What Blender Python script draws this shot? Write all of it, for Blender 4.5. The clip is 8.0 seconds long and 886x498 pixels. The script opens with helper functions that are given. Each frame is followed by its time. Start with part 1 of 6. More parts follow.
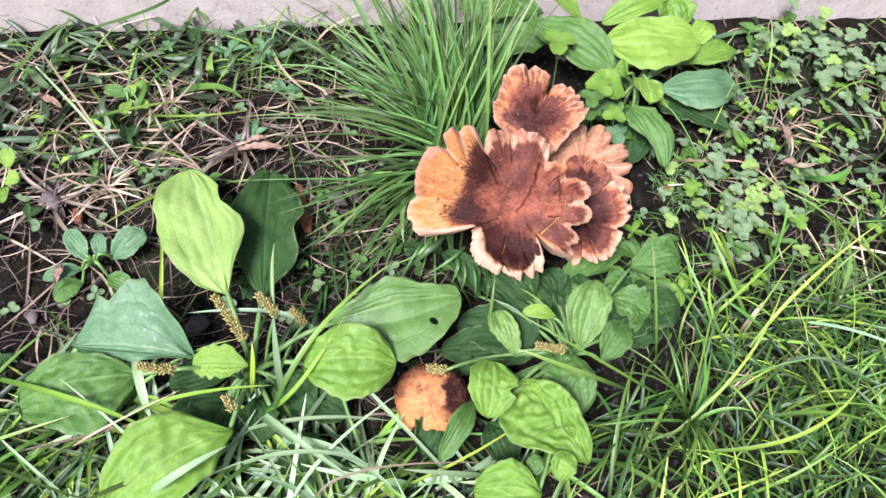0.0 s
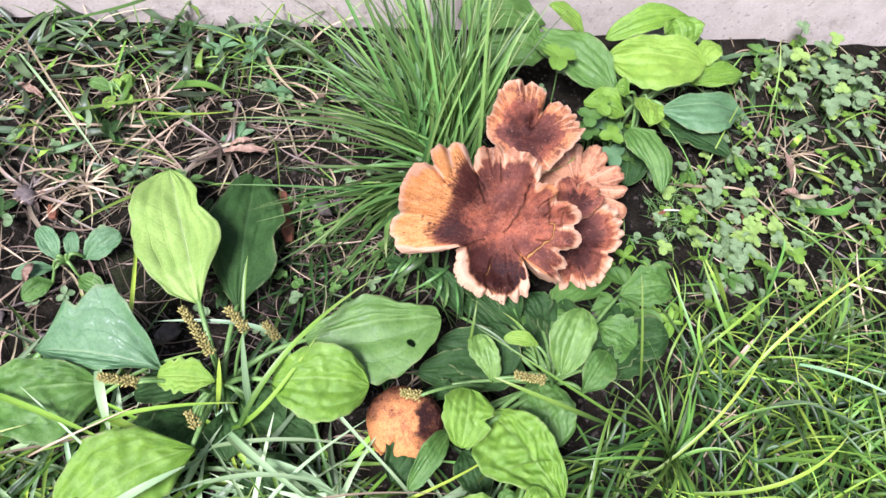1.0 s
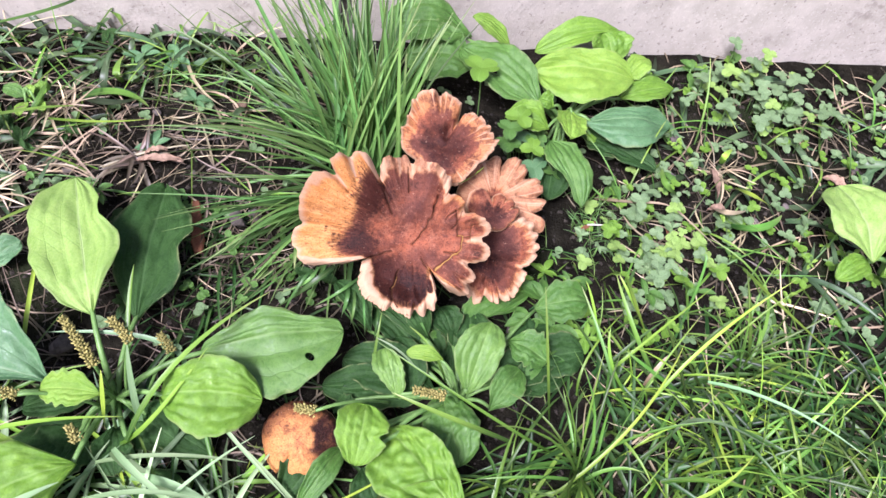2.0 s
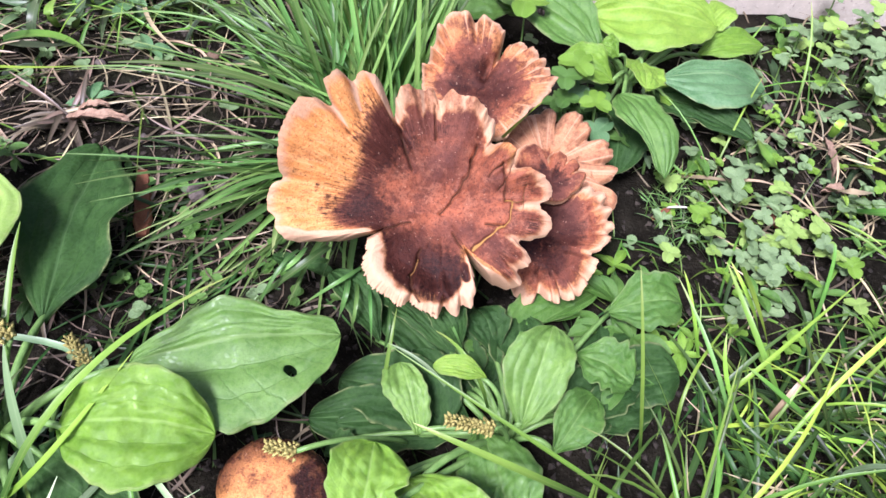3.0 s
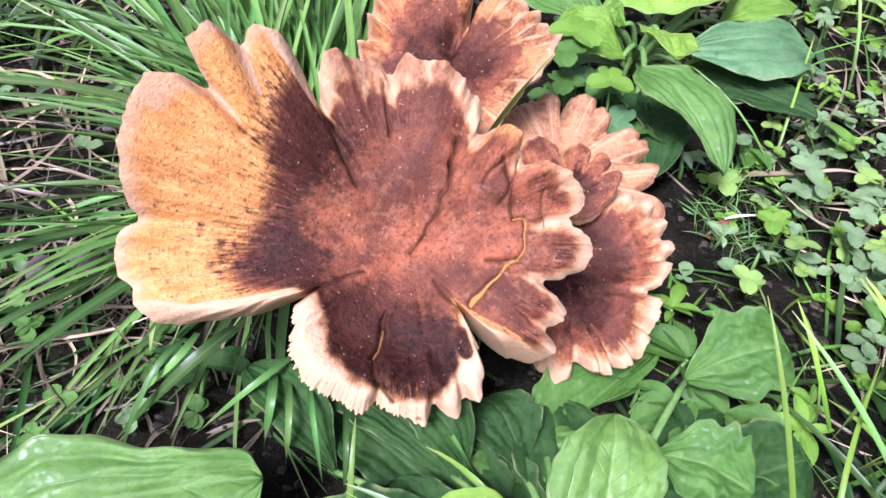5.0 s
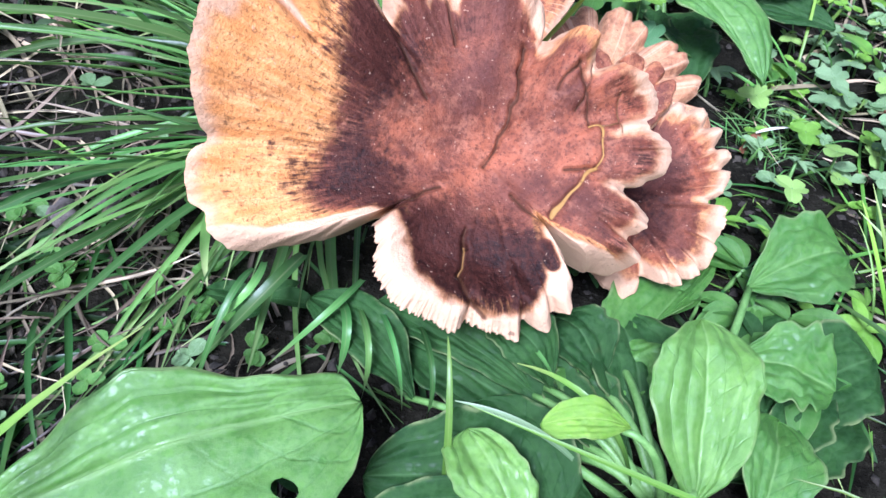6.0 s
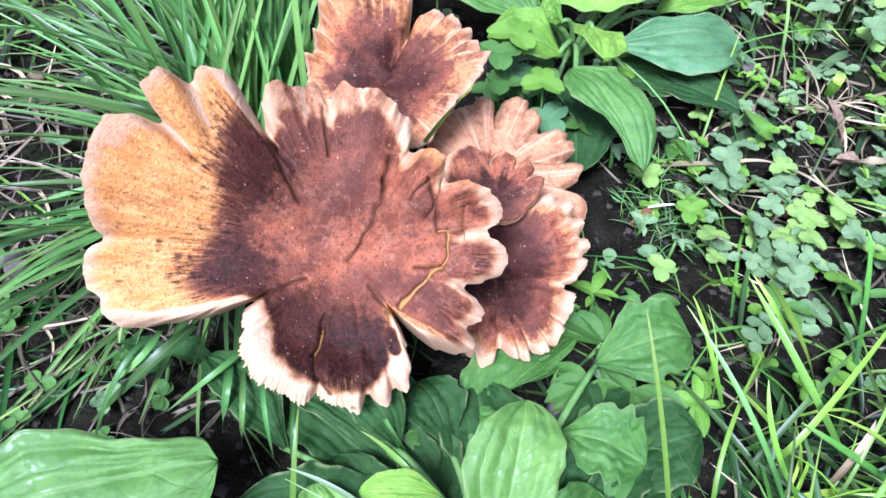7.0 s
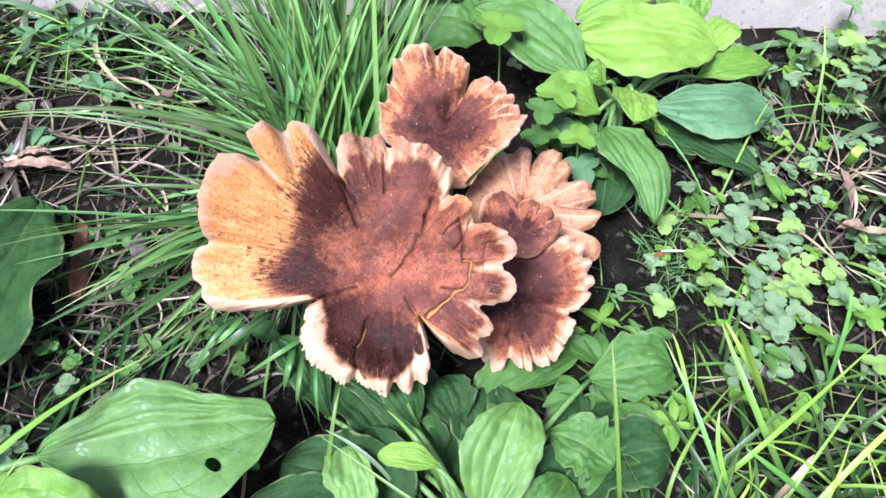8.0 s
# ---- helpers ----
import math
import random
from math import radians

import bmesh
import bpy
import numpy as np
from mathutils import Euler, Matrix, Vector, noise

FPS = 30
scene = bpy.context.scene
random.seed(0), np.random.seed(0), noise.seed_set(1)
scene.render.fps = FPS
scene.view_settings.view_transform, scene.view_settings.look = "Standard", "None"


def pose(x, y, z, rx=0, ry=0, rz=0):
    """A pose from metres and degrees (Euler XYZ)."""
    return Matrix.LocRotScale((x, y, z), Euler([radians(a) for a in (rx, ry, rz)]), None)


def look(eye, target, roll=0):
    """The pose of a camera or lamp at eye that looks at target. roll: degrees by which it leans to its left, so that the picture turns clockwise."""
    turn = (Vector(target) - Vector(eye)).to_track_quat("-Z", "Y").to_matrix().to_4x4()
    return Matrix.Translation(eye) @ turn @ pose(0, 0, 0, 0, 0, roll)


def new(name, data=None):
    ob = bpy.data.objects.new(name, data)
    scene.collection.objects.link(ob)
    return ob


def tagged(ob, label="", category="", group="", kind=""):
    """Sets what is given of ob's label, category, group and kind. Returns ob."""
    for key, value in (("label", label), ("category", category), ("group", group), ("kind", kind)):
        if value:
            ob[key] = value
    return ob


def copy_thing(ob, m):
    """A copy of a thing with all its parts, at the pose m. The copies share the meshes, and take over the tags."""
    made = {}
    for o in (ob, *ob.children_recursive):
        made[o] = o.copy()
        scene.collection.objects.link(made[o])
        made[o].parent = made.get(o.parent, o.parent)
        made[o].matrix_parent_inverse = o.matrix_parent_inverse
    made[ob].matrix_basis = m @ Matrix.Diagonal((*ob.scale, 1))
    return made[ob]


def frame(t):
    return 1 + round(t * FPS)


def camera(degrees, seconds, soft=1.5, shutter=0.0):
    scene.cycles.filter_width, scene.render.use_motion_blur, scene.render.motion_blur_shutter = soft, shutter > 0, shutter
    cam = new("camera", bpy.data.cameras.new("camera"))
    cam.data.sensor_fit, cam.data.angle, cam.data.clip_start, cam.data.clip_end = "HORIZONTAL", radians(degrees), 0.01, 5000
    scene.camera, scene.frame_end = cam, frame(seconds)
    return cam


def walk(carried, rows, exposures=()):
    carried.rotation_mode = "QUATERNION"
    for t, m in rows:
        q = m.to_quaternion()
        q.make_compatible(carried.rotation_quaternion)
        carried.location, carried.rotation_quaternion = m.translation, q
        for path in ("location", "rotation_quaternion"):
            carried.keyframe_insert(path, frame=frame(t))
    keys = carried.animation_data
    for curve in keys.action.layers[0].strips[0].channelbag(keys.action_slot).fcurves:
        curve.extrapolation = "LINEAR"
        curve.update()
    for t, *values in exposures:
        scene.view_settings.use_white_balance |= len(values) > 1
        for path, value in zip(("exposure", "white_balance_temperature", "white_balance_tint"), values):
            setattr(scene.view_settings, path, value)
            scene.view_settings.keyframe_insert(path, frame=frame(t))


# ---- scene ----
cam = camera(56.85, 8.0)
PATH = [
    (0, (0.0183, 0.0055, 0.4807), (0.0424, 0.2197, 0.1437), 7.94),
    (0.5, (0.0245, 0.0179, 0.4705), (0.0483, 0.2290, 0.1316), 9.62),
    (1, (0.0302, 0.0283, 0.4749), (0.0532, 0.2399, 0.1363), 10.72),
    (1.5, (0.0684, 0.0266, 0.4814), (0.0938, 0.2412, 0.1448), 11.65),
    (1.7, (0.0824, 0.0262, 0.4863), (0.1085, 0.2421, 0.1506), 11.78),
    (2.8, (0.0770, 0.0747, 0.3436), (0.1032, 0.3147, 0.0247), 11.52),
    (3, (0.0782, 0.0818, 0.3223), (0.1017, 0.3266, 0.0069), 10.77),
    (3.5, (0.0915, 0.1100, 0.2900), (0.1118, 0.3676, -0.0153), 9.57),
    (4, (0.0948, 0.1341, 0.2575), (0.1145, 0.4019, -0.0390), 8.18),
    (4.5, (0.0962, 0.1491, 0.2486), (0.1200, 0.4224, -0.0425), 6.50),
    (5, (0.0832, 0.1601, 0.2154), (0.1224, 0.4318, -0.0756), 6.28),
    (5.2, (0.0693, 0.1558, 0.2060), (0.1135, 0.4247, -0.0869), 6.24),
    (6.3, (0.0508, 0.1627, 0.1990), (0.1189, 0.4119, -0.1064), 8.44),
    (6.5, (0.0671, 0.1633, 0.2084), (0.1321, 0.4103, -0.0995), 8.59),
    (7, (0.0942, 0.1565, 0.2511), (0.1427, 0.4030, -0.0601), 8.38),
    (7.5, (0.1057, 0.1471, 0.2810), (0.1326, 0.3932, -0.0331), 7.69),
    (8, (0.1085, 0.1259, 0.3083), (0.1156, 0.3713, -0.0075), 6.76),
]

EXPOSURES = [(0.0, 1.25, 5600, 30), (1.7, 1.25, 5600, 30), (2.8, 1.32, 5600, 30), (4.5, 1.39, 5550, 27), (5.2, 1.39, 5280, 28), (6.5, 1.48, 4700, 16), (7.0, 1.48, 4880, 20), (8.0, 1.47, 5180, 23)]
walk(cam, [(t, look(eye, target, roll)) for t, eye, target, roll in PATH], EXPOSURES)

# ---- daylight: a bright overcast sky with a veiled sun ----
world = bpy.data.worlds.new("overcast_sky")
scene.world = world
world.use_nodes = True
wn = world.node_tree.nodes
sky = wn.new("ShaderNodeTexSky")
sky.sky_type = "NISHITA"
sky.sun_disc = False
sky.sun_elevation = radians(52)
sky.sun_rotation = radians(213)
sky.dust_density = 6.0
sky.air_density = 0.8
world.node_tree.links.new(sky.outputs[0], wn["Background"].inputs[0])
wn["Background"].inputs[1].default_value = 0.07
sun = new("sun", bpy.data.lights.new("sun", "SUN"))
sun.data.energy = 3.2
sun.data.angle = radians(14)
sun.data.color = (1.0, 0.96, 0.92)
sun.matrix_world = look((-0.62, -0.95, 1.75), (0, 0, 0))


# ---- materials ----
class Graph:
    """A small writer for node materials."""

    def __init__(self, name):
        self.mat = bpy.data.materials.new(name)
        self.mat.use_nodes = True
        self.tree = self.mat.node_tree
        self.bsdf = self.tree.nodes["Principled BSDF"]

    def node(self, kind, **given):
        made = self.tree.nodes.new("ShaderNode" + kind)
        for key, value in given.items():
            self.put(made.inputs[int(key[1:]) if key[0] == "i" and key[1:].isdigit() else key.replace("_", " ")], value)
        return made

    def put(self, socket, value):
        if isinstance(value, bpy.types.NodeSocket):
            self.tree.links.new(value, socket)
        elif isinstance(value, (tuple, list)) and len(value) == 3 and socket.type == "RGBA":
            socket.default_value = (*value, 1)
        else:
            socket.default_value = value

    def attr(self, name):
        made = self.tree.nodes.new("ShaderNodeAttribute")
        made.attribute_name = name
        return made.outputs["Fac"]

    def math(self, how, a, b=0.0, c=0.0, clamp=False):
        made = self.tree.nodes.new("ShaderNodeMath")
        made.operation = how
        made.use_clamp = clamp
        for n, v in enumerate((a, b, c)):
            self.put(made.inputs[n], v)
        return made.outputs[0]

    def ramp(self, fac, low, high):
        made = self.tree.nodes.new("ShaderNodeMapRange")
        made.interpolation_type = "SMOOTHSTEP"
        for n, v in enumerate((fac, low, high)):
            self.put(made.inputs[n], v)
        return made.outputs[0]

    def mix(self, fac, a, b, how="MIX"):
        made = self.tree.nodes.new("ShaderNodeMix")
        made.data_type = "RGBA"
        made.blend_type = how
        self.put(made.inputs[0], fac)
        self.put(made.inputs[6], a)
        self.put(made.inputs[7], b)
        return made.outputs[2]

    def noise(self, scale, detail=3.0, rough=0.55, vector=None):
        made = self.node("TexNoise", Scale=scale, Detail=detail, Roughness=rough)
        self.put(made.inputs["Vector"], vector if vector is not None else self.coords())
        return made.outputs["Fac"]

    def coords(self):
        return self.tree.nodes.new("ShaderNodeTexCoord").outputs["Object"]

    def xyz(self, x, y, z=0.0):
        return self.node("CombineXYZ", X=x, Y=y, Z=z).outputs[0]

    def bump(self, height, strength, distance):
        made = self.node("Bump", Strength=strength, Distance=distance, Height=height)
        self.put(self.bsdf.inputs["Normal"], made.outputs[0])
        return made.outputs[0]

    def finish(self, colour, rough=0.6, specular=0.4, sheer=0.0, sheer_colour=None, normal=None):
        self.put(self.bsdf.inputs["Base Color"], colour)
        self.put(self.bsdf.inputs["Roughness"], rough)
        self.bsdf.inputs["Specular IOR Level"].default_value = specular
        if sheer:
            thin = self.node("BsdfTranslucent")
            self.put(thin.inputs["Color"], sheer_colour if sheer_colour is not None else colour)
            both = self.tree.nodes.new("ShaderNodeMixShader")
            both.inputs[0].default_value = sheer
            self.tree.links.new(self.bsdf.outputs[0], both.inputs[1])
            self.tree.links.new(thin.outputs[0], both.inputs[2])
            self.tree.links.new(both.outputs[0], self.tree.nodes["Material Output"].inputs[0])
        return self.mat


def leaf_material(name, dark, light, rib, rough=0.42, sheer=0.28, gloss=0.45):
    g = Graph(name)
    along, across = g.attr("along"), g.attr("across")
    side = g.math("ABSOLUTE", across)
    broad, mid, fine = g.noise(32, 3), g.noise(150, 4, 0.6), g.noise(620, 4, 0.7)
    band = g.noise(1.0, 3, 0.6, g.xyz(g.math("MULTIPLY", along, 2.2), g.math("MULTIPLY", across, 4.5), broad))
    seed = g.node("ObjectInfo").outputs["Random"]
    fac = g.math("ADD", g.math("MULTIPLY", broad, 0.45), g.math("MULTIPLY", band, 0.55))
    fac = g.math("ADD", fac, g.math("MULTIPLY", g.math("SUBTRACT", mid, 0.5), 0.9))
    fac = g.math("ADD", fac, g.math("MULTIPLY", g.math("SUBTRACT", seed, 0.5), 0.22))
    colour = g.mix(g.ramp(fac, 0.15, 0.85), dark, light)
    colour = g.mix(g.math("MULTIPLY", g.ramp(fine, 0.45, 0.66), 0.62), colour, dark)
    middle = g.math("SUBTRACT", 1.0, g.ramp(side, 0.012, 0.045))
    # bowed veins beside the midrib: a sunken dark line each
    shift = g.math("MULTIPLY", g.math("SUBTRACT", mid, 0.5), 0.05)
    vein = g.math("ABSOLUTE", g.math("SUBTRACT", g.math("FRACT", g.math("ADD", g.math("MULTIPLY", g.math("ADD", side, shift), 3.1), 0.5)), 0.5))
    vein = g.math("SUBTRACT", 1.0, g.ramp(vein, 0.006, 0.05))
    # side veins that run out from the midrib
    rank = g.math("ADD", g.math("SUBTRACT", g.math("MULTIPLY", along, 8.0), g.math("MULTIPLY", side, 2.6)), g.math("MULTIPLY", mid, 0.5))
    twig = g.math("ABSOLUTE", g.math("SUBTRACT", g.math("FRACT", rank), 0.5))
    twig = g.math("MULTIPLY", g.math("SUBTRACT", 1.0, g.ramp(twig, 0.015, 0.09)), g.ramp(broad, 0.40, 0.60))
    net = g.tree.nodes.new("ShaderNodeTexVoronoi")
    net.feature = "DISTANCE_TO_EDGE"
    warp = g.node("VectorMath", i0=g.coords(), i1=g.node("VectorMath", i0=g.node("TexNoise", Scale=260.0).outputs["Color"], i1=(0.003, 0.003, 0.003)).outputs[0])
    warp.inputs[1].links[0].from_node.operation = "MULTIPLY"
    g.put(net.inputs["Vector"], warp.outputs[0])
    net.inputs["Scale"].default_value = 430
    cell = g.math("SUBTRACT", 1.0, g.ramp(net.outputs["Distance"], 0.0, 0.16))
    colour = g.mix(g.math("MULTIPLY", vein, 0.42), colour, dark)
    colour = g.mix(g.math("MULTIPLY", twig, 0.5), colour, dark)
    colour = g.mix(g.math("MULTIPLY", cell, 0.28), colour, rib)
    colour = g.mix(g.math("MULTIPLY", middle, 0.65), colour, rib)
    spots = g.ramp(g.noise(120, 2), 0.72, 0.80)
    colour = g.mix(g.math("MULTIPLY", spots, 0.35), colour, (0.045, 0.050, 0.012))
    worn = g.math("MULTIPLY", g.ramp(side, 0.90, 1.0), g.ramp(mid, 0.4, 0.6))
    colour = g.mix(g.math("MULTIPLY", worn, 0.5), colour, (0.30, 0.34, 0.14))
    height = g.math("SUBTRACT", g.math("ADD", g.math("MULTIPLY", fine, 0.35), g.math("MULTIPLY", mid, 0.45)), g.math("ADD", g.math("ADD", g.math("MULTIPLY", cell, 0.10), g.math("MULTIPLY", twig, 0.35)), g.math("MULTIPLY", vein, 0.5)))
    g.bump(height, 0.42, 0.0011)
    wet = g.math("ADD", rough, g.math("MULTIPLY", g.math("SUBTRACT", broad, 0.5), 0.4))
    return g.finish(colour, wet, gloss, sheer, g.mix(0.5, colour, (0.26, 0.42, 0.04)))


LEAF = {
    "pale": leaf_material("leaf_pale", (0.20, 0.36, 0.058), (0.34, 0.51, 0.110), (0.40, 0.53, 0.20), 0.48),
    "fresh": leaf_material("leaf_fresh", (0.105, 0.245, 0.016), (0.225, 0.410, 0.038), (0.25, 0.41, 0.09), 0.46),
    "lime": leaf_material("leaf_lime", (0.15, 0.31, 0.028), (0.27, 0.44, 0.050), (0.33, 0.49, 0.10), 0.48),
    "mid": leaf_material("leaf_mid", (0.050, 0.148, 0.020), (0.130, 0.275, 0.047), (0.18, 0.31, 0.085), 0.42),
    "soft": leaf_material("leaf_soft", (0.102, 0.226, 0.034), (0.220, 0.392, 0.072), (0.26, 0.42, 0.12), 0.40, gloss=0.6),
    "glossy": leaf_material("leaf_glossy", (0.066, 0.170, 0.026), (0.150, 0.300, 0.055), (0.20, 0.33, 0.095), 0.44, gloss=0.6),
    "grey": leaf_material("leaf_grey", (0.055, 0.155, 0.055), (0.125, 0.265, 0.105), (0.21, 0.33, 0.15), 0.40, 0.2),
    # dark copy of the leaf green: shade under caps and leaves put into colour
    "deep": leaf_material("leaf_shaded", (0.015, 0.045, 0.011), (0.038, 0.092, 0.021), (0.07, 0.14, 0.045), 0.45, 0.12, 0.12),
    "clover": leaf_material("leaf_clover", (0.112, 0.208, 0.074), (0.265, 0.390, 0.172), (0.32, 0.43, 0.23), 0.5),
}


def grass_material(name, low, high, tip, sheer=0.3):
    g = Graph(name)
    along = g.attr("along")
    seed = g.node("NewGeometry").outputs["Random Per Island"]
    other = g.node("ObjectInfo").outputs["Random"]
    seed = g.math("FRACT", g.math("ADD", seed, g.math("MULTIPLY", other, 7.31)))
    # dark foot, bright upper half: shade at the blade's base put into the colour
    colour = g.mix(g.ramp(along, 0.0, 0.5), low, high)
    colour = g.mix(g.math("MULTIPLY", g.ramp(along, 0.7, 1.0), g.math("MULTIPLY", seed, 0.7)), colour, tip)
    dull = g.node("HueSaturation", Hue=g.math("ADD", 0.475, g.math("MULTIPLY", g.math("FRACT", g.math("MULTIPLY", seed, 5.7)), 0.05)), Value=g.math("ADD", 0.26, g.math("MULTIPLY", seed, 1.45)), Color=colour)
    stripe = g.math("ABSOLUTE", g.attr("across"))
    colour = g.mix(g.math("MULTIPLY", g.math("SUBTRACT", 1.0, g.ramp(stripe, 0.0, 0.2)), 0.25), dull.outputs[0], tip)
    fine = g.noise(500, 3, 0.6)
    colour = g.mix(g.math("MULTIPLY", fine, 0.3), colour, low)
    g.bump(fine, 0.25, 0.0004)
    return g.finish(colour, 0.40, 0.42, sheer, g.mix(0.5, colour, (0.22, 0.40, 0.05)))


GRASS = {
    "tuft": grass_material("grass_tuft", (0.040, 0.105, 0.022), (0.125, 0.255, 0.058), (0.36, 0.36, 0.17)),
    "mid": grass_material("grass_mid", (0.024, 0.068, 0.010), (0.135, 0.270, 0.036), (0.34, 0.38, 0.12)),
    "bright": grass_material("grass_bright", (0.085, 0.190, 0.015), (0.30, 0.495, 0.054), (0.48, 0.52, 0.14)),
    "pale": grass_material("grass_pale", (0.20, 0.34, 0.14), (0.33, 0.49, 0.235), (0.47, 0.56, 0.34)),
    "straw": grass_material("dry_straw", (0.19, 0.150, 0.080), (0.39, 0.315, 0.19), (0.54, 0.46, 0.31), 0.1),
    "white": grass_material("bleached_straw", (0.50, 0.46, 0.38), (0.60, 0.56, 0.48), (0.6, 0.56, 0.5), 0.1),
    "weed": grass_material("weed_leaf", (0.026, 0.058, 0.022), (0.072, 0.125, 0.052), (0.17, 0.22, 0.11), 0.15),
    # darker copy of the mid grass, with under-layer shade put into its colour
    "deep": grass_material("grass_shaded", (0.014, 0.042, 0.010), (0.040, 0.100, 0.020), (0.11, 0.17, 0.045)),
    "dead": grass_material("dead_grass", (0.058, 0.045, 0.032), (0.160, 0.124, 0.082), (0.27, 0.21, 0.14), 0.1),
}


def cap_material():
    g = Graph("mushroom_cap")
    ang, rad = g.attr("ang"), g.attr("rad")
    streak = g.noise(1.0, 4, 0.65, g.xyz(g.math("MULTIPLY", ang, 26.0), g.math("MULTIPLY", rad, 90.0)))
    streak = g.math("ADD", 0.5, g.math("MULTIPLY", g.math("SUBTRACT", streak, 0.5), g.ramp(rad, 0.016, 0.042)))
    blotch = g.noise(75, 4, 0.6)
    grain = g.noise(650, 4, 0.7)
    spots = g.noise(210, 4, 0.7)
    tiny = g.noise(480, 3, 0.7)
    wob = g.math("ADD", g.math("MULTIPLY", g.math("SUBTRACT", streak, 0.5), 0.75), g.math("MULTIPLY", g.math("SUBTRACT", blotch, 0.5), 0.8))
    wob = g.math("ADD", wob, g.math("ADD", g.math("MULTIPLY", g.math("SUBTRACT", spots, 0.5), 1.1), g.math("MULTIPLY", g.math("SUBTRACT", tiny, 0.5), 1.0)))
    large = g.noise(28, 4, 0.6)
    base = g.mix(g.ramp(blotch, 0.36, 0.64), (0.085, 0.026, 0.015), (0.285, 0.090, 0.042))
    base = g.mix(g.math("MULTIPLY", g.ramp(g.noise(210, 4, 0.7), 0.45, 0.66), 0.5), base, (0.34, 0.138, 0.077))
    base = g.mix(g.math("MULTIPLY", g.ramp(large, 0.48, 0.64), 0.75), base, (0.085, 0.030, 0.021))
    base = g.mix(g.math("MULTIPLY", g.ramp(grain, 0.5, 0.68), 0.6), base, (0.085, 0.030, 0.022))
    warm = g.mix(g.ramp(streak, 0.3, 0.75), (0.52, 0.205, 0.052), (0.66, 0.328, 0.118))
    warm = g.mix(g.math("MULTIPLY", g.ramp(blotch, 0.58, 0.75), 0.55), warm, (0.27, 0.10, 0.035))
    dash = g.noise(1.0, 3, 0.6, g.xyz(g.math("MULTIPLY", ang, 70.0), g.math("MULTIPLY", rad, 210.0), blotch))
    warm = g.mix(g.math("MULTIPLY", g.ramp(dash, 0.52, 0.80), 0.36), warm, (0.26, 0.085, 0.022))
    warm = g.mix(g.math("MULTIPLY", g.ramp(dash, 0.42, 0.28), 0.5), warm, (0.67, 0.378, 0.170))
    colour = g.mix(g.ramp(g.math("ADD", g.attr("warm"), g.math("MULTIPLY", wob, 0.7)), 0.22, 0.78), base, warm)
    # the dark ring runs out in fine radial fingers
    finger = g.math("MULTIPLY", g.math("SUBTRACT", dash, 0.5), g.math("MULTIPLY", g.ramp(rad, 0.024, 0.036), 1.5))
    brown = g.mix(g.ramp(g.math("ADD", g.math("MULTIPLY", grain, 0.5), g.math("MULTIPLY", large, 0.5)), 0.36, 0.64), (0.009, 0.0030, 0.0023), (0.052, 0.0150, 0.0092))
    colour = g.mix(g.ramp(g.math("ADD", g.math("ADD", g.attr("dark"), finger), g.math("MULTIPLY", wob, 1.05)), 0.12, 0.95), colour, brown)
    cream = g.mix(g.ramp(g.math("ADD", g.attr("pale"), g.math("MULTIPLY", g.math("SUBTRACT", streak, 0.5), 0.7)), 0.35, 1.05), (0.43, 0.185, 0.072), (0.49, 0.315, 0.190))
    colour = g.mix(g.ramp(g.math("ADD", g.attr("pale"), g.math("MULTIPLY", wob, 0.42)), 0.30, 0.90), colour, cream)
    pores = g.ramp(g.noise(1100, 3, 0.7), 0.54, 0.64)
    colour = g.mix(g.math("MULTIPLY", pores, g.math("SUBTRACT", 0.55, g.math("MULTIPLY", g.attr("pale"), 0.5))), colour, (0.050, 0.016, 0.010))
    speck = g.ramp(g.noise(900, 2), 0.69, 0.74)
    colour = g.mix(g.math("MULTIPLY", speck, 0.42), colour, (0.55, 0.36, 0.24))
    pit = g.ramp(g.noise(260, 2), 0.73, 0.77)
    colour = g.mix(g.math("MULTIPLY", pit, 0.6), colour, (0.05, 0.018, 0.012))
    dust = g.ramp(g.noise(1500, 2, 0.6), 0.66, 0.76)
    colour = g.mix(g.math("MULTIPLY", dust, 0.14), colour, (0.42, 0.25, 0.17))
    mottle = g.ramp(g.noise(330, 5, 0.75), 0.52, 0.66)
    colour = g.mix(g.math("MULTIPLY", mottle, g.math("MULTIPLY", g.math("SUBTRACT", 1.0, g.attr("pale")), g.math("SUBTRACT", 0.46, g.math("MULTIPLY", g.attr("warm"), 0.22)))), colour, (0.060, 0.018, 0.011))
    crack = g.attr("crack")
    colour = g.mix(g.math("MULTIPLY", g.ramp(crack, 0.25, 0.9), 0.85), colour, (0.045, 0.018, 0.008))
    colour = g.mix(g.ramp(g.attr("flesh"), 0.3, 0.7), colour, (0.30, 0.165, 0.045))
    height = g.math("ADD", g.math("MULTIPLY", grain, 0.6), g.math("ADD", g.math("MULTIPLY", streak, 0.05), g.math("MULTIPLY", blotch, 0.35)))
    g.bump(height, 0.75, 0.0013)
    return g.finish(colour, g.math("ADD", 0.44, g.math("MULTIPLY", grain, 0.3)), 0.14)


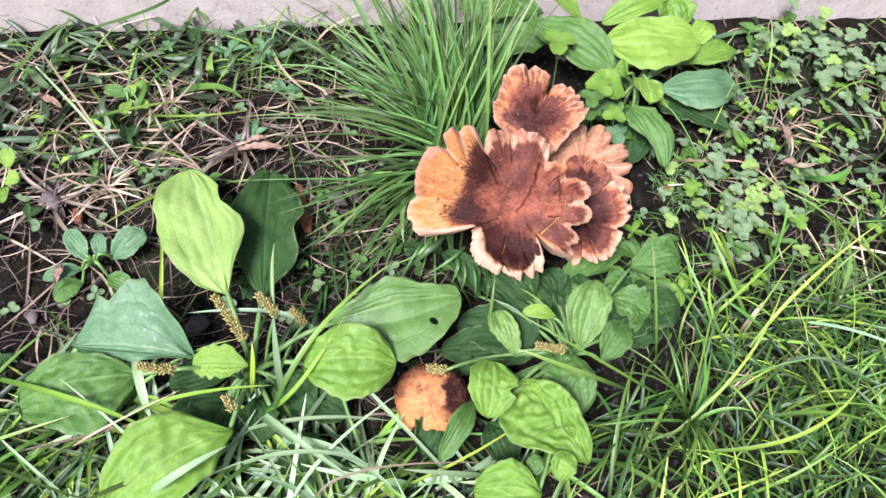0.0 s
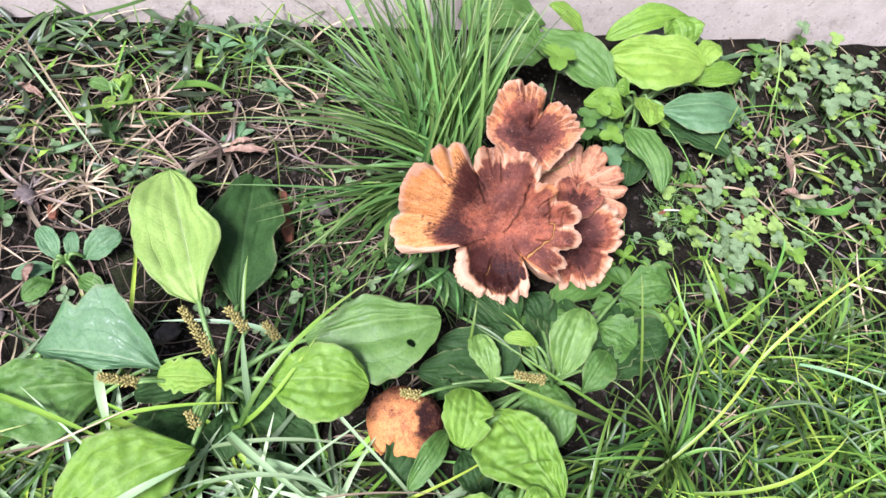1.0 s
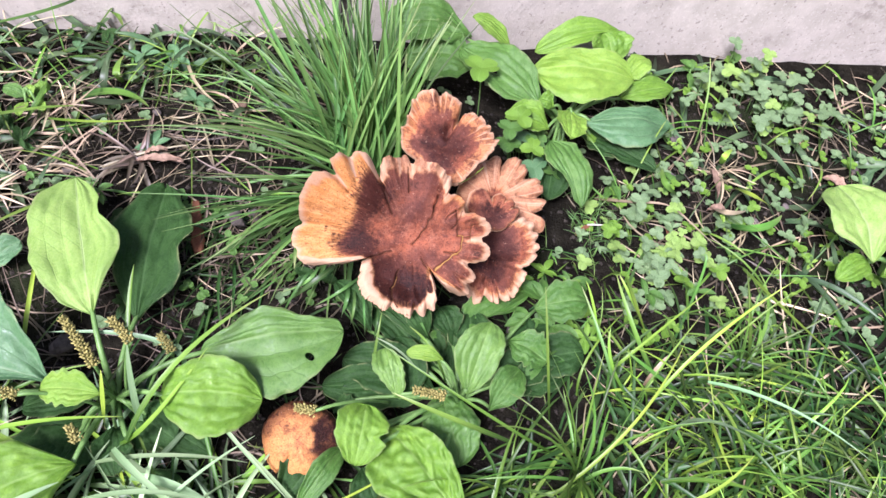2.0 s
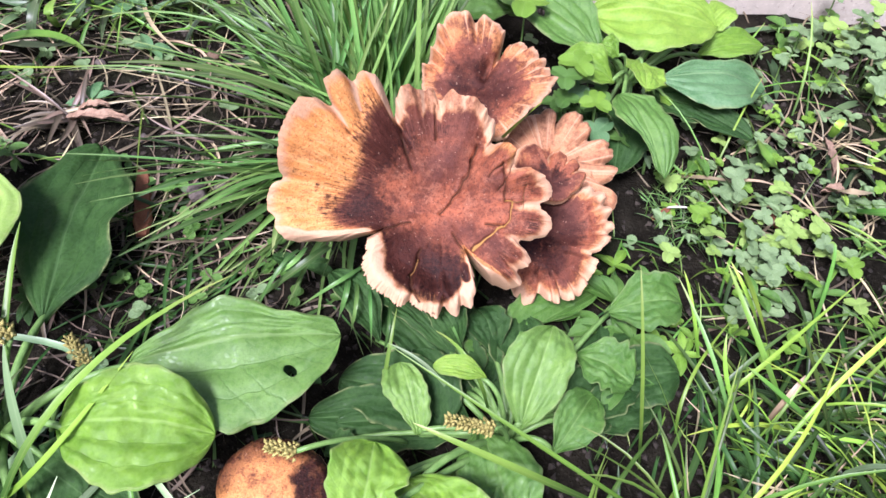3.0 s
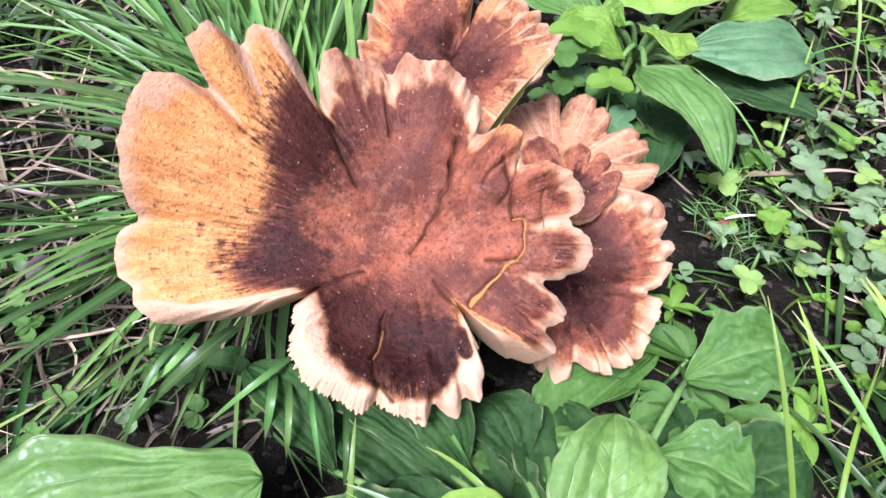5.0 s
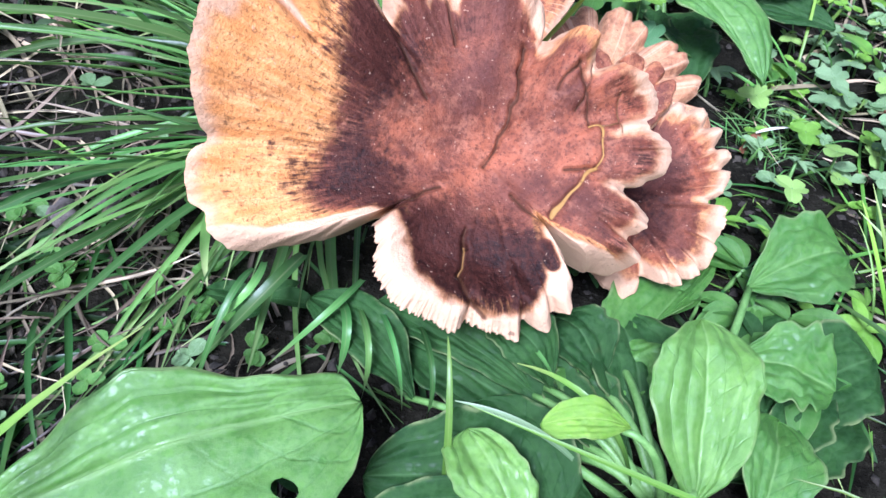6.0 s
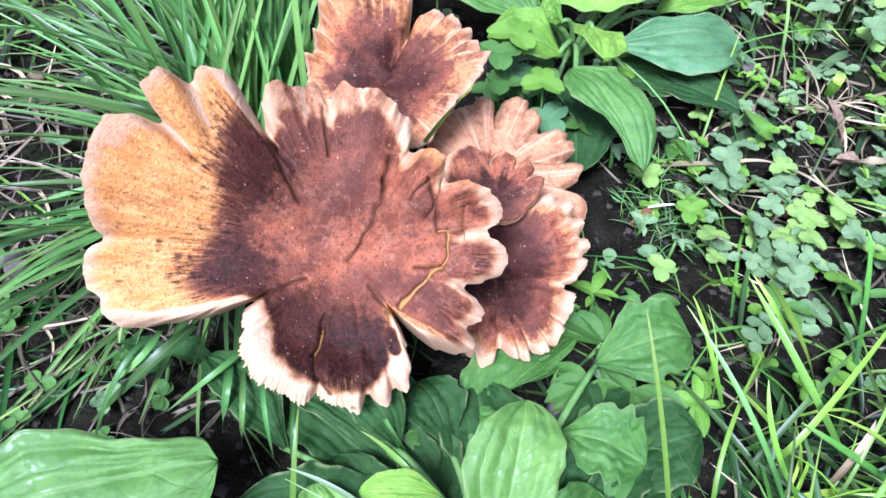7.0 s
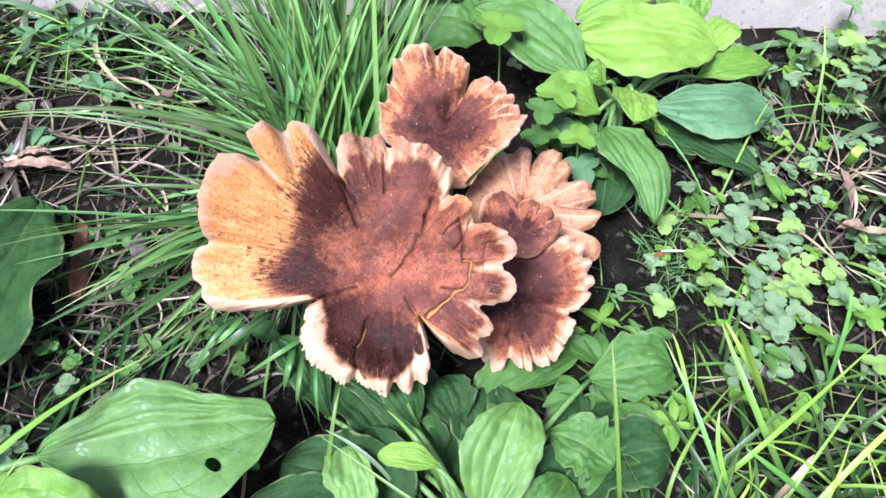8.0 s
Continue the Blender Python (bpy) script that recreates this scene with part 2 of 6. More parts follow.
def plain_material(name, one, two, scale=120.0, rough=0.7, bump=0.4, depth=0.001, specular=0.3, random_value=0.0):
    g = Graph(name)
    broad, fine = g.noise(scale, 4), g.noise(scale * 7, 3, 0.65)
    fac = g.math("ADD", g.math("MULTIPLY", broad, 0.65), g.math("MULTIPLY", fine, 0.35))
    colour = g.mix(g.ramp(fac, 0.3, 0.7), one, two)
    if random_value:
        seed = g.node("ObjectInfo").outputs["Random"]
        colour = g.node("HueSaturation", Value=g.math("ADD", 1.0 - random_value, g.math("MULTIPLY", seed, 2 * random_value)), Color=colour).outputs[0]
    g.bump(fac, bump, depth)
    return g.finish(colour, rough, specular)


def soil_material():
    g = Graph("damp_soil")
    broad, mid, fine = g.noise(9, 4), g.noise(70, 5, 0.65), g.noise(600, 4, 0.7)
    colour = g.mix(g.ramp(mid, 0.3, 0.7), (0.0040, 0.0037, 0.0026), (0.0200, 0.0180, 0.0122))
    colour = g.mix(g.ramp(fine, 0.55, 0.75), colour, (0.055, 0.050, 0.036))
    colour = g.mix(g.math("MULTIPLY", g.ramp(broad, 0.55, 0.72), 0.5), colour, (0.035, 0.055, 0.018))
    g.bump(g.math("ADD", mid, g.math("MULTIPLY", fine, 0.6)), 0.9, 0.004)
    return g.finish(colour, 0.95, 0.04)


def concrete_material():
    g = Graph("kerb_concrete")
    broad, mid, fine = g.noise(7, 4), g.noise(60, 4), g.noise(420, 3, 0.7)
    colour = g.mix(g.ramp(mid, 0.25, 0.75), (0.40, 0.368, 0.300), (0.51, 0.472, 0.392))
    colour = g.mix(g.math("MULTIPLY", g.ramp(fine, 0.56, 0.66), 0.55), colour, (0.60, 0.565, 0.475))
    colour = g.mix(g.math("MULTIPLY", g.ramp(g.noise(300, 2), 0.64, 0.70), 0.6), colour, (0.20, 0.17, 0.15))
    colour = g.mix(g.math("MULTIPLY", g.ramp(broad, 0.5, 0.75), 0.3), colour, (0.36, 0.33, 0.28))
    splash = g.math("MULTIPLY", g.ramp(g.noise(16, 5, 0.7), 0.52, 0.66), g.ramp(g.noise(130, 3, 0.7), 0.40, 0.62))
    colour = g.mix(g.math("MULTIPLY", splash, 0.55), colour, (0.20, 0.175, 0.14))
    g.bump(g.math("ADD", fine, g.math("MULTIPLY", mid, 0.4)), 0.5, 0.0012)
    return g.finish(colour, 0.9, 0.2)


CAP = cap_material()
SOIL, CONCRETE = soil_material(), concrete_material()
GILLS = plain_material("mushroom_gills", (0.45, 0.26, 0.14), (0.68, 0.46, 0.28), 200)
STEM = plain_material("mushroom_stem", (0.40, 0.24, 0.13), (0.62, 0.44, 0.28), 150)
SPIKE = plain_material("seed_spike", (0.16, 0.15, 0.032), (0.42, 0.37, 0.12), 500)
PETIOLE = plain_material("petiole", (0.09, 0.19, 0.04), (0.17, 0.30, 0.08), 200, 0.45, specular=0.45)
STONE = plain_material("pebble", (0.06, 0.05, 0.042), (0.17, 0.145, 0.125), 260, 0.85, random_value=0.5)
BARK = plain_material("rotting_wood", (0.12, 0.045, 0.022), (0.24, 0.10, 0.05), 180, 0.8)
DRYLEAF = plain_material("withered_leaf", (0.17, 0.105, 0.065), (0.36, 0.25, 0.17), 300, 0.8, 0.8, random_value=0.35)
CRUMB = plain_material("soil_crumb", (0.007, 0.006, 0.005), (0.055, 0.046, 0.034), 160, 0.95)
MORTAR = plain_material("kerb_joint", (0.10, 0.09, 0.08), (0.20, 0.18, 0.16), 200, 0.95)


# ---- mesh helpers ----
def mesh_of(name, verts, faces, material, smooth=True, **fields):
    me = bpy.data.meshes.new(name)
    me.from_pydata([tuple(map(float, v)) for v in verts], [], [tuple(map(int, f)) for f in faces])
    me.materials.append(material)
    me.polygons.foreach_set("use_smooth", [smooth] * len(me.polygons))
    for key, values in fields.items():
        layer = me.attributes.new(key, "FLOAT", "POINT")
        layer.data.foreach_set("value", np.asarray(values, np.float32))
    me.update()
    return me


def part(name, me, parent=None, label=""):
    ob = new(name, me)
    if parent is not None:
        ob.parent = parent
        ob.matrix_parent_inverse = parent.matrix_basis.inverted()
    return tagged(ob, label)


def thing(name, place, label, category, group="", kind=""):
    ob = new(name)
    ob.empty_display_size = 0.01
    ob.matrix_basis = Matrix.Translation(place)
    return tagged(ob, label, category, group, kind)


def unit(v):
    v = np.asarray(v, float)
    return v / max(np.linalg.norm(v), 1e-9)


def swell(x, y, z=0.0):
    return noise.noise(Vector((x, y, z)))


def ground_height(x, y):
    return 0.004 * swell(x * 14, y * 14) + 0.003 * swell(x * 45, y * 45, 3.0)


def bezier(a, b, c, n):
    t = np.linspace(0, 1, n)[:, None]
    a, b, c = (np.asarray(p, float) for p in (a, b, c))
    ctrl = 2 * b - 0.5 * (a + c)
    return (1 - t) ** 2 * a + 2 * t * (1 - t) * ctrl + t * t * c


def tube(points, radii, sides=8):
    """Vertices and faces of a closed tube along points."""
    points = np.asarray(points, float)
    verts, faces = [], []
    for i, p in enumerate(points):
        d = unit(points[min(i + 1, len(points) - 1)] - points[max(i - 1, 0)])
        s = unit(np.cross(d, (0.31, 0.85, 0.42)))
        w = np.cross(d, s)
        for k in range(sides):
            a = 2 * math.pi * k / sides
            verts.append(p + radii[i] * (math.cos(a) * s + math.sin(a) * w))
    for i in range(len(points) - 1):
        for k in range(sides):
            j = (k + 1) % sides
            faces.append((i * sides + k, i * sides + j, (i + 1) * sides + j, (i + 1) * sides + k))
    faces.append(tuple(range(sides))[::-1])
    faces.append(tuple((len(points) - 1) * sides + k for k in range(sides)))
    return verts, faces


def blade_mesh(line, width, twist=0.0, up=(0, 0, 1), fold=0.5, start=0.6):
    """A folded grass blade along a line of points: three vertices a step, drawn in to a point."""
    line = np.asarray(line, float)
    n = len(line)
    verts, faces, along, across = [], [], [], []
    for i, p in enumerate(line):
        u = i / (n - 1)
        d = unit(line[min(i + 1, n - 1)] - line[max(i - 1, 0)])
        s = np.cross(d, up)
        s = unit(s) if np.linalg.norm(s) > 1e-3 else np.array((1.0, 0, 0))
        m = np.cross(s, d)
        a = twist * u
        s, m = math.cos(a) * s + math.sin(a) * m, math.cos(a) * m - math.sin(a) * s
        w = 0.5 * width * min(1.0, start + 1.6 * u) * max(0.03, 1 - u ** 3.0) ** 0.7
        verts += [p - w * s + fold * w * m, p, p + w * s + fold * w * m]
        along += [u] * 3
        across += [-1, 0, 1]
    for i in range(n - 1):
        a = 3 * i
        faces += [(a, a + 1, a + 4, a + 3), (a + 1, a + 2, a + 5, a + 4)]
    return verts, faces, along, across


class Heap:
    """Many small pieces gathered into one mesh."""

    def __init__(self):
        self.verts, self.faces, self.along, self.across = [], [], [], []

    def add(self, verts, faces, along=None, across=None):
        n = len(self.verts)
        self.verts += list(verts)
        self.faces += [tuple(i + n for i in f) for f in faces]
        self.along += list(along) if along is not None else [0.5] * len(verts)
        self.across += list(across) if across is not None else [0.5] * len(verts)

    def mesh(self, name, material):
        return mesh_of(name, self.verts, self.faces, material, along=self.along, across=self.across)


def arc(base, heading, rise, length, droop, n=8, side=0.0):
    """A blade's line: leaves base at the heading and rise (degrees), and bends down and sideways as it goes."""
    line, p = [], np.asarray(base, float)
    h, e = radians(heading), radians(rise)
    step = length / (n - 1)
    for i in range(n):
        line.append(p)
        p = p + step * np.array((math.cos(h) * math.cos(e), math.sin(h) * math.cos(e), math.sin(e)))
        e -= radians(droop) / (n - 1)
        h += radians(side) / (n - 1)
        if p[2] < 0.002 and e < 0:
            e = 0.02
    return line


# ---- ground, kerb and pavement ----
def spread(low, high, step, reach):
    inner = np.arange(low, high + step / 2, step)
    outer = step * 1.35 ** np.arange(1, 40)
    outer = np.cumsum(outer)
    outer = outer[outer < reach]
    return np.r_[low - outer[::-1], inner, high + outer]


def kerb_line(x):
    return 0.5275 + 0.111 * x


xs, ys = spread(-0.45, 0.65, 0.006, 60), spread(-0.05, 0.70, 0.006, 60)
gv = [(x, y, ground_height(x, y) if abs(x) < 2 and abs(y) < 2 else 0.0) for y in ys for x in xs]
gf = [(j * len(xs) + i, j * len(xs) + i + 1, (j + 1) * len(xs) + i + 1, (j + 1) * len(xs) + i) for j in range(len(ys) - 1) for i in range(len(xs) - 1)]
ground = part("ground", mesh_of("ground", gv, gf, SOIL))
tagged(ground, "dark damp bare soil with crumbs and moss", "ground", kind="structure")

turn = Matrix.Rotation(math.atan(0.111), 4, "Z")


def block(length, depth, height, bevel, name, material):
    bm = bmesh.new()
    bmesh.ops.create_cube(bm, size=1.0)
    bmesh.ops.scale(bm, vec=(length, depth, height), verts=bm.verts)
    bmesh.ops.bevel(bm, geom=bm.edges[:], offset=bevel, segments=3, profile=0.6, affect="EDGES")
    me = bpy.data.meshes.new(name)
    bm.to_mesh(me)
    bm.free()
    me.materials.append(material)
    return me


kerb = thing("kerb", (0.03, kerb_line(0.03), 0.0), "pale grey weathered concrete kerb along the bed", "kerb", kind="structure")
kerb_me = block(0.892, 0.15, 0.36, 0.006, "kerb_stone", CONCRETE)
for k in range(-5, 5):
    stone = part("kerb_stone", kerb_me, kerb)
    stone.matrix_parent_inverse = Matrix()
    stone.matrix_basis = turn @ pose(0.45 + 0.9 * k - 0.0, 0.076, -0.06)
joint_me = block(0.007, 0.138, 0.35, 0.001, "kerb_joint", MORTAR)
for k in range(-4, 5):
    fill = part("joint", joint_me, kerb, "dark recessed joint")
    fill.matrix_parent_inverse = Matrix()
    fill.matrix_basis = turn @ pose(0.9 * k, 0.080, -0.062)
pavement = part("pavement", block(60, 40, 0.3, 0.004, "pavement", CONCRETE))
pavement.matrix_basis = Matrix.Translation((0.03, kerb_line(0.03), 0)) @ turn @ pose(0, 20.153, -0.04)
tagged(pavement, "pale grey concrete pavement behind the kerb", "pavement", kind="structure")


# ---- the mushrooms ----
def mushroom(name_label, origin, normal, rim_line, notches=(), bottom=-3.0, power=((0, 1.4),), roll=((0, 1.8),), leans=(), frill=0.0022, foot=(0, 0), colours=None, cracks=(), stem_radius=0.011, teeth=None, ruffle=None, shape=None, fine=False, frill_from=0.60):
    """A lobed cap on a tilted plane, gills below it, and a stem down to the soil. rim_line: (angle, reach, rise) in degrees
    and mm round the rim; power: how the bowl rises towards it; roll: mm by which the very edge turns down."""
    rng = np.random.RandomState(int(1000 * abs(origin[0]) + 100 * len(rim_line)))
    o, n = np.asarray(origin, float), unit(normal)
    u = unit((1, 0, -n[0] / n[2]))
    v = np.cross(n, u)
    base = (o[0] + foot[0], o[1] + foot[1], 0.0)
    top = thing("mushroom", base, name_label, "mushroom", "mushroom cluster")
    count, rings = (900, 130) if fine else (540, 76)
    th = np.linspace(0, 360, count, endpoint=False)
    rows = sorted(rim_line)
    angles = np.array([row[0] for row in rows], float)
    around = np.r_[angles[-1] - 360, angles, angles[0] + 360]
    seg = np.searchsorted(around, th, side="right") - 1
    p = (th - around[seg]) / (around[seg + 1] - around[seg])
    ease = p * p * (3 - 2 * p)
    lie = lambda k: (lambda f: f[seg] * (1 - ease) + f[seg + 1] * ease)(np.array([rows[-1][k], *[row[k] for row in rows], rows[0][k]], float) / 1000)
    rim, rise = lie(1), lie(2)
    # the broad rise of the bowl, and what each petal adds to it near the rim
    wide = np.array([np.exp(-(((th - a + 180) % 360 - 180) / 9.0) ** 2) for a in th])
    broad = (wide * rise[None, :]).sum(1) / wide.sum(1)
    petal = rise - broad
    wave = np.array([swell(math.cos(radians(a)) * 9, math.sin(radians(a)) * 9, o[0] * 50) for a in th])
    ragged = np.array([swell(math.cos(radians(a)) * 40, math.sin(radians(a)) * 40, o[1] * 50) for a in th])
    rough = (0.0005 if fine else 0.0004) * ragged + 0.0004 * wave
    if teeth is not None:
        d = np.abs((th - teeth[0] + 180) % 360 - 180)
        saw = np.abs(((th * 0.30 + 2.2 * wave + 1.5 * ragged) % 1.0) - 0.5) * 2
        rough = rough + 0.0019 * (saw - 0.5) * (0.6 + wave) * np.clip(1.4 - d / teeth[1], 0, 1)
    valley = np.zeros_like(th)
    for a, r, w in notches:
        d = (th - a + 180) % 360 - 180
        bell = np.exp(-(d / w) ** 4)
        rim = rim - np.maximum(rim - r / 1000, 0) * bell
        valley = np.maximum(valley, np.exp(-(d / (1.8 * w)) ** 2))
    e = (np.arange(1, rings + 1) / rings) ** 0.85
    E, T = np.meshgrid(e, np.arange(count), indexing="ij")
    R = E * rim[None, :] + rough[None, :] * E ** 14
    A = np.radians(th)[None, :] * np.ones_like(E)
    for a, w, turned in leans:
        d = (th - a + 180) % 360 - 180
        A = A + radians(turned) * np.exp(-(d / w) ** 2)[None, :] * E ** 5
    bent = np.array([0.030 * swell(r * math.cos(a) * 55, r * math.sin(a) * 55, o[0] * 40) + 0.016 * swell(r * math.cos(a) * 130, r * math.sin(a) * 130, o[1] * 40) for r, a in zip(R.ravel(), A.ravel())]).reshape(R.shape)
    A = A + bent * np.clip((R - 0.012) / 0.02, 0, 1) * (1 - 0.7 * E ** 6)
    X, Y = R * np.cos(A), R * np.sin(A)
    steep = (wide * round_about(np.radians(th), power)[None, :]).sum(1) / wide.sum(1)
    steep = steep[None, :]
    level = np.exp(-((((th[:, None] - th[None, :]) + 180) % 360 - 180) / 45.0) ** 2)
    level = (level * broad[None, :]).sum(1) / level.sum(1)
    outer = step(E, 0.15, 0.8)
    climb = level[None, :] * (1 - outer) + broad[None, :] * outer - bottom / 1000
    # the bowl is shaped over the rim's smoothed reach, so that the notches leave no crease in its middle
    mean_rim = (wide * rim[None, :]).sum(1) / wide.sum(1)
    F = np.clip(R / (mean_rim[None, :] * (1 - E ** 3) + rim[None, :] * E ** 3), 0, 1.1)
    H = bottom / 1000 + climb * F ** steep * step(F, -0.1, 0.42) + petal[None, :] * E ** 5
    # the creases between the petals sink towards the rim, and the edge turns over
    out = np.clip((R - 0.018) / 0.03, 0, 1)
    H = H - frill * valley[None, :] * np.clip((E - frill_from) / (0.98 - frill_from), 0, 1) ** 1.4
    turned = round_about(np.radians(th), roll)[None, :] / 1000
    start = 0.90 - 0.13 * np.clip((turned - 0.002) / 0.006, 0, 1)
    H = H - turned * np.clip((E - start) / (1 - start), 0, 1) ** 1.7
    if shape is not None:
        H = H + shape(A, R, E)
    if ruffle is not None:
        d = np.abs((th - ruffle[0] + 180) % 360 - 180)
        folds = np.sin(np.radians(th) * ruffle[3] + 3.0 * wave) * np.clip(1.3 - d / ruffle[1], 0, 1)
        H = H + ruffle[2] / 1000 * folds[None, :] * np.clip((E - 0.62) / 0.36, 0, 1) ** 1.3
        valley = np.maximum(valley, 0.8 * np.clip(-folds, 0, 1))
    ribs = np.array([swell(math.cos(radians(a)) * 26, math.sin(radians(a)) * 26, o[2] * 90) for a in th])
    H = H + 0.00022 * ribs[None, :] * np.clip((E - 0.55) / 0.4, 0, 1)
    H = H + 0.0008 * wave[None, :] * out ** 2
    lump = np.array([swell(x * 90, y * 90, o[2] * 30) + 1.6 * swell(x * 36, y * 36, o[2] * 60) for x, y in zip(X.ravel(), Y.ravel())]).reshape(X.shape)
    H = H + 0.0008 * lump
    crack, flesh = np.zeros_like(H), np.zeros_like(H)
    for line, wide, deepness, shown in cracks:
        pts = [(r / 1000 * math.cos(radians(a)), r / 1000 * math.sin(radians(a))) for a, r in line]
        best = np.full(H.shape, 1.0)
        wig = 0.0010 * lump + 0.0007 * np.array([swell(x * 260, y * 260, 7.7) for x, y in zip(X.ravel(), Y.ravel())]).reshape(X.shape)
        for k, ((ax, ay), (bx, by)) in enumerate(zip(pts[:-1], pts[1:])):
            dx, dy = bx - ax, by - ay
            t = np.clip(((X + wig - ax) * dx + (Y - wig - ay) * dy) / (dx * dx + dy * dy), 0, 1)
            best = np.minimum(best, np.hypot(X + wig - ax - t * dx, Y - wig - ay - t * dy))
        mark = np.exp(-(best / wide) ** 2)
        crack = np.maximum(crack, mark * min(shown, 1))
        flesh = np.maximum(flesh, mark * max(shown - 1, 0))
        H = H - deepness * np.exp(-(best / (1.6 * wide)) ** 2)
    fields = colours(A, R, E, rim[None, :], valley[None, :] * np.ones_like(E))
    P = o + X[..., None] * u + Y[..., None] * v + H[..., None] * n
    verts = np.concatenate([[P[0].mean(0)], P.reshape(-1, 3)])

    def ring_faces(flip=False):
        made = []
        for k in range(count):
            made.append((0, 1 + k, 1 + (k + 1) % count))
        for i in range(rings - 1):
            for k in range(count):
                j = (k + 1) % count
                a, b = 1 + i * count, 1 + (i + 1) * count
                made.append((a + k, b + k, b + j, a + j))
        return [f[::-1] for f in made] if flip else made

    flat = lambda f, mid: np.r_[mid, f.ravel()]
    cap = part("cap", mesh_of("cap", verts, ring_faces(), CAP,
        ang=flat(A, 0.0), rad=flat(R, 0.0) * 1.0, crack=flat(crack, 0.0), flesh=flat(flesh, 0.0),
        dark=flat(fields[0], fields[0][0, 0]), pale=flat(fields[1], 0.0), warm=flat(fields[2], 0.0)), top)
    # the underside: thin at the rim, thick by the stem, with radial gill folds
    folds = 0.0007 * np.sin(A * 90) * out
    under = H - (0.0012 + 0.006 * (1 - E) ** 0.8) + folds * (E < 0.97)
    under[-1] = H[-1] - 0.0015
    Q = o + X[..., None] * u + Y[..., None] * v + under[..., None] * n
    Q[-1] = P[-1] - 0.0015 * n
    qv = np.concatenate([[Q[0].mean(0)], Q.reshape(-1, 3)])
    gills = part("gill_layer", mesh_of("gill_layer", qv, ring_faces(True), GILLS), cap, "cream gills below the cap")
    lip_v = np.concatenate([P[-1], Q[-1]])
    lip_f = [(k, k + count, (k + 1) % count + count, (k + 1) % count) for k in range(count)]
    part("margin", mesh_of("margin", lip_v, lip_f, GILLS), cap, "thin cream margin of the cap")
    low = np.array((base[0], base[1], -0.004))
    line = bezier(low, 0.5 * (low + o) + np.array((0, 0.004, 0.0)), o + (bottom / 1000 - 0.008) * n, 12)
    sv, sf = tube(line, [stem_radius * (1.15 - 0.25 * math.sin(math.pi * i / 11)) for i in range(12)], 20)
    part("stem", mesh_of("stem", sv, sf, STEM), top, "pale fibrous stem")
    return top


def step(x, a, b):
    t = np.clip((x - a) / (b - a), 0, 1)
    return t * t * (3 - 2 * t)


def near(A, centre, half):
    d = np.abs((np.degrees(A) - centre + 180) % 360 - 180)
    return 1 - step(d, half * 0.7, half * 1.25)


def main_shape(A, R, E):
    """The lower lobe is a bowl with a steep wall; the petals of the side frill are ridges; the middle swells a little."""
    low, frilled = np.exp(-(((np.degrees(A) - 256 + 180) % 360 - 180) / 34) ** 4), near(A, 350, 36)
    wall = 0.0040 * step(E, 0.62, 0.86) - 0.0022 * np.exp(-((E - 0.62) / 0.22) ** 2) - 0.0022 * step(E, 0.86, 1.0)
    ridges = 0.0009 * np.cos(np.degrees(A) * 0.62 + 1.2) * step(E, 0.66, 0.95)
    return low * wall + frilled * ridges + 0.0016 * np.exp(-((R - 0.022) / 0.012) ** 2)


def round_about(A, stops):
    """A smooth value round the cap from pairs of (degrees, value)."""
    at, val = np.array([s[0] for s in stops], float), np.array([s[1] for s in stops], float)
    return np.interp(np.degrees(A) % 360, np.r_[at[-1] - 360, at, at[0] + 360], np.r_[val[-1], val, val[0]])


def along(A, R, line):
    """Distance from a bent line of (degrees, mm) drawn on the cap."""
    X, Y, best = R * np.cos(A), R * np.sin(A), np.full(R.shape, 1.0)
    pts = [(r / 1000 * math.cos(radians(a)), r / 1000 * math.sin(radians(a))) for a, r in line]
    for (ax, ay), (bx, by) in zip(pts[:-1], pts[1:]):
        dx, dy = bx - ax, by - ay
        t = np.clip(((X - ax) * dx + (Y - ay) * dy) / (dx * dx + dy * dy), 0, 1)
        best = np.minimum(best, np.hypot(X - ax - t * dx, Y - ay - t * dy))
    return best


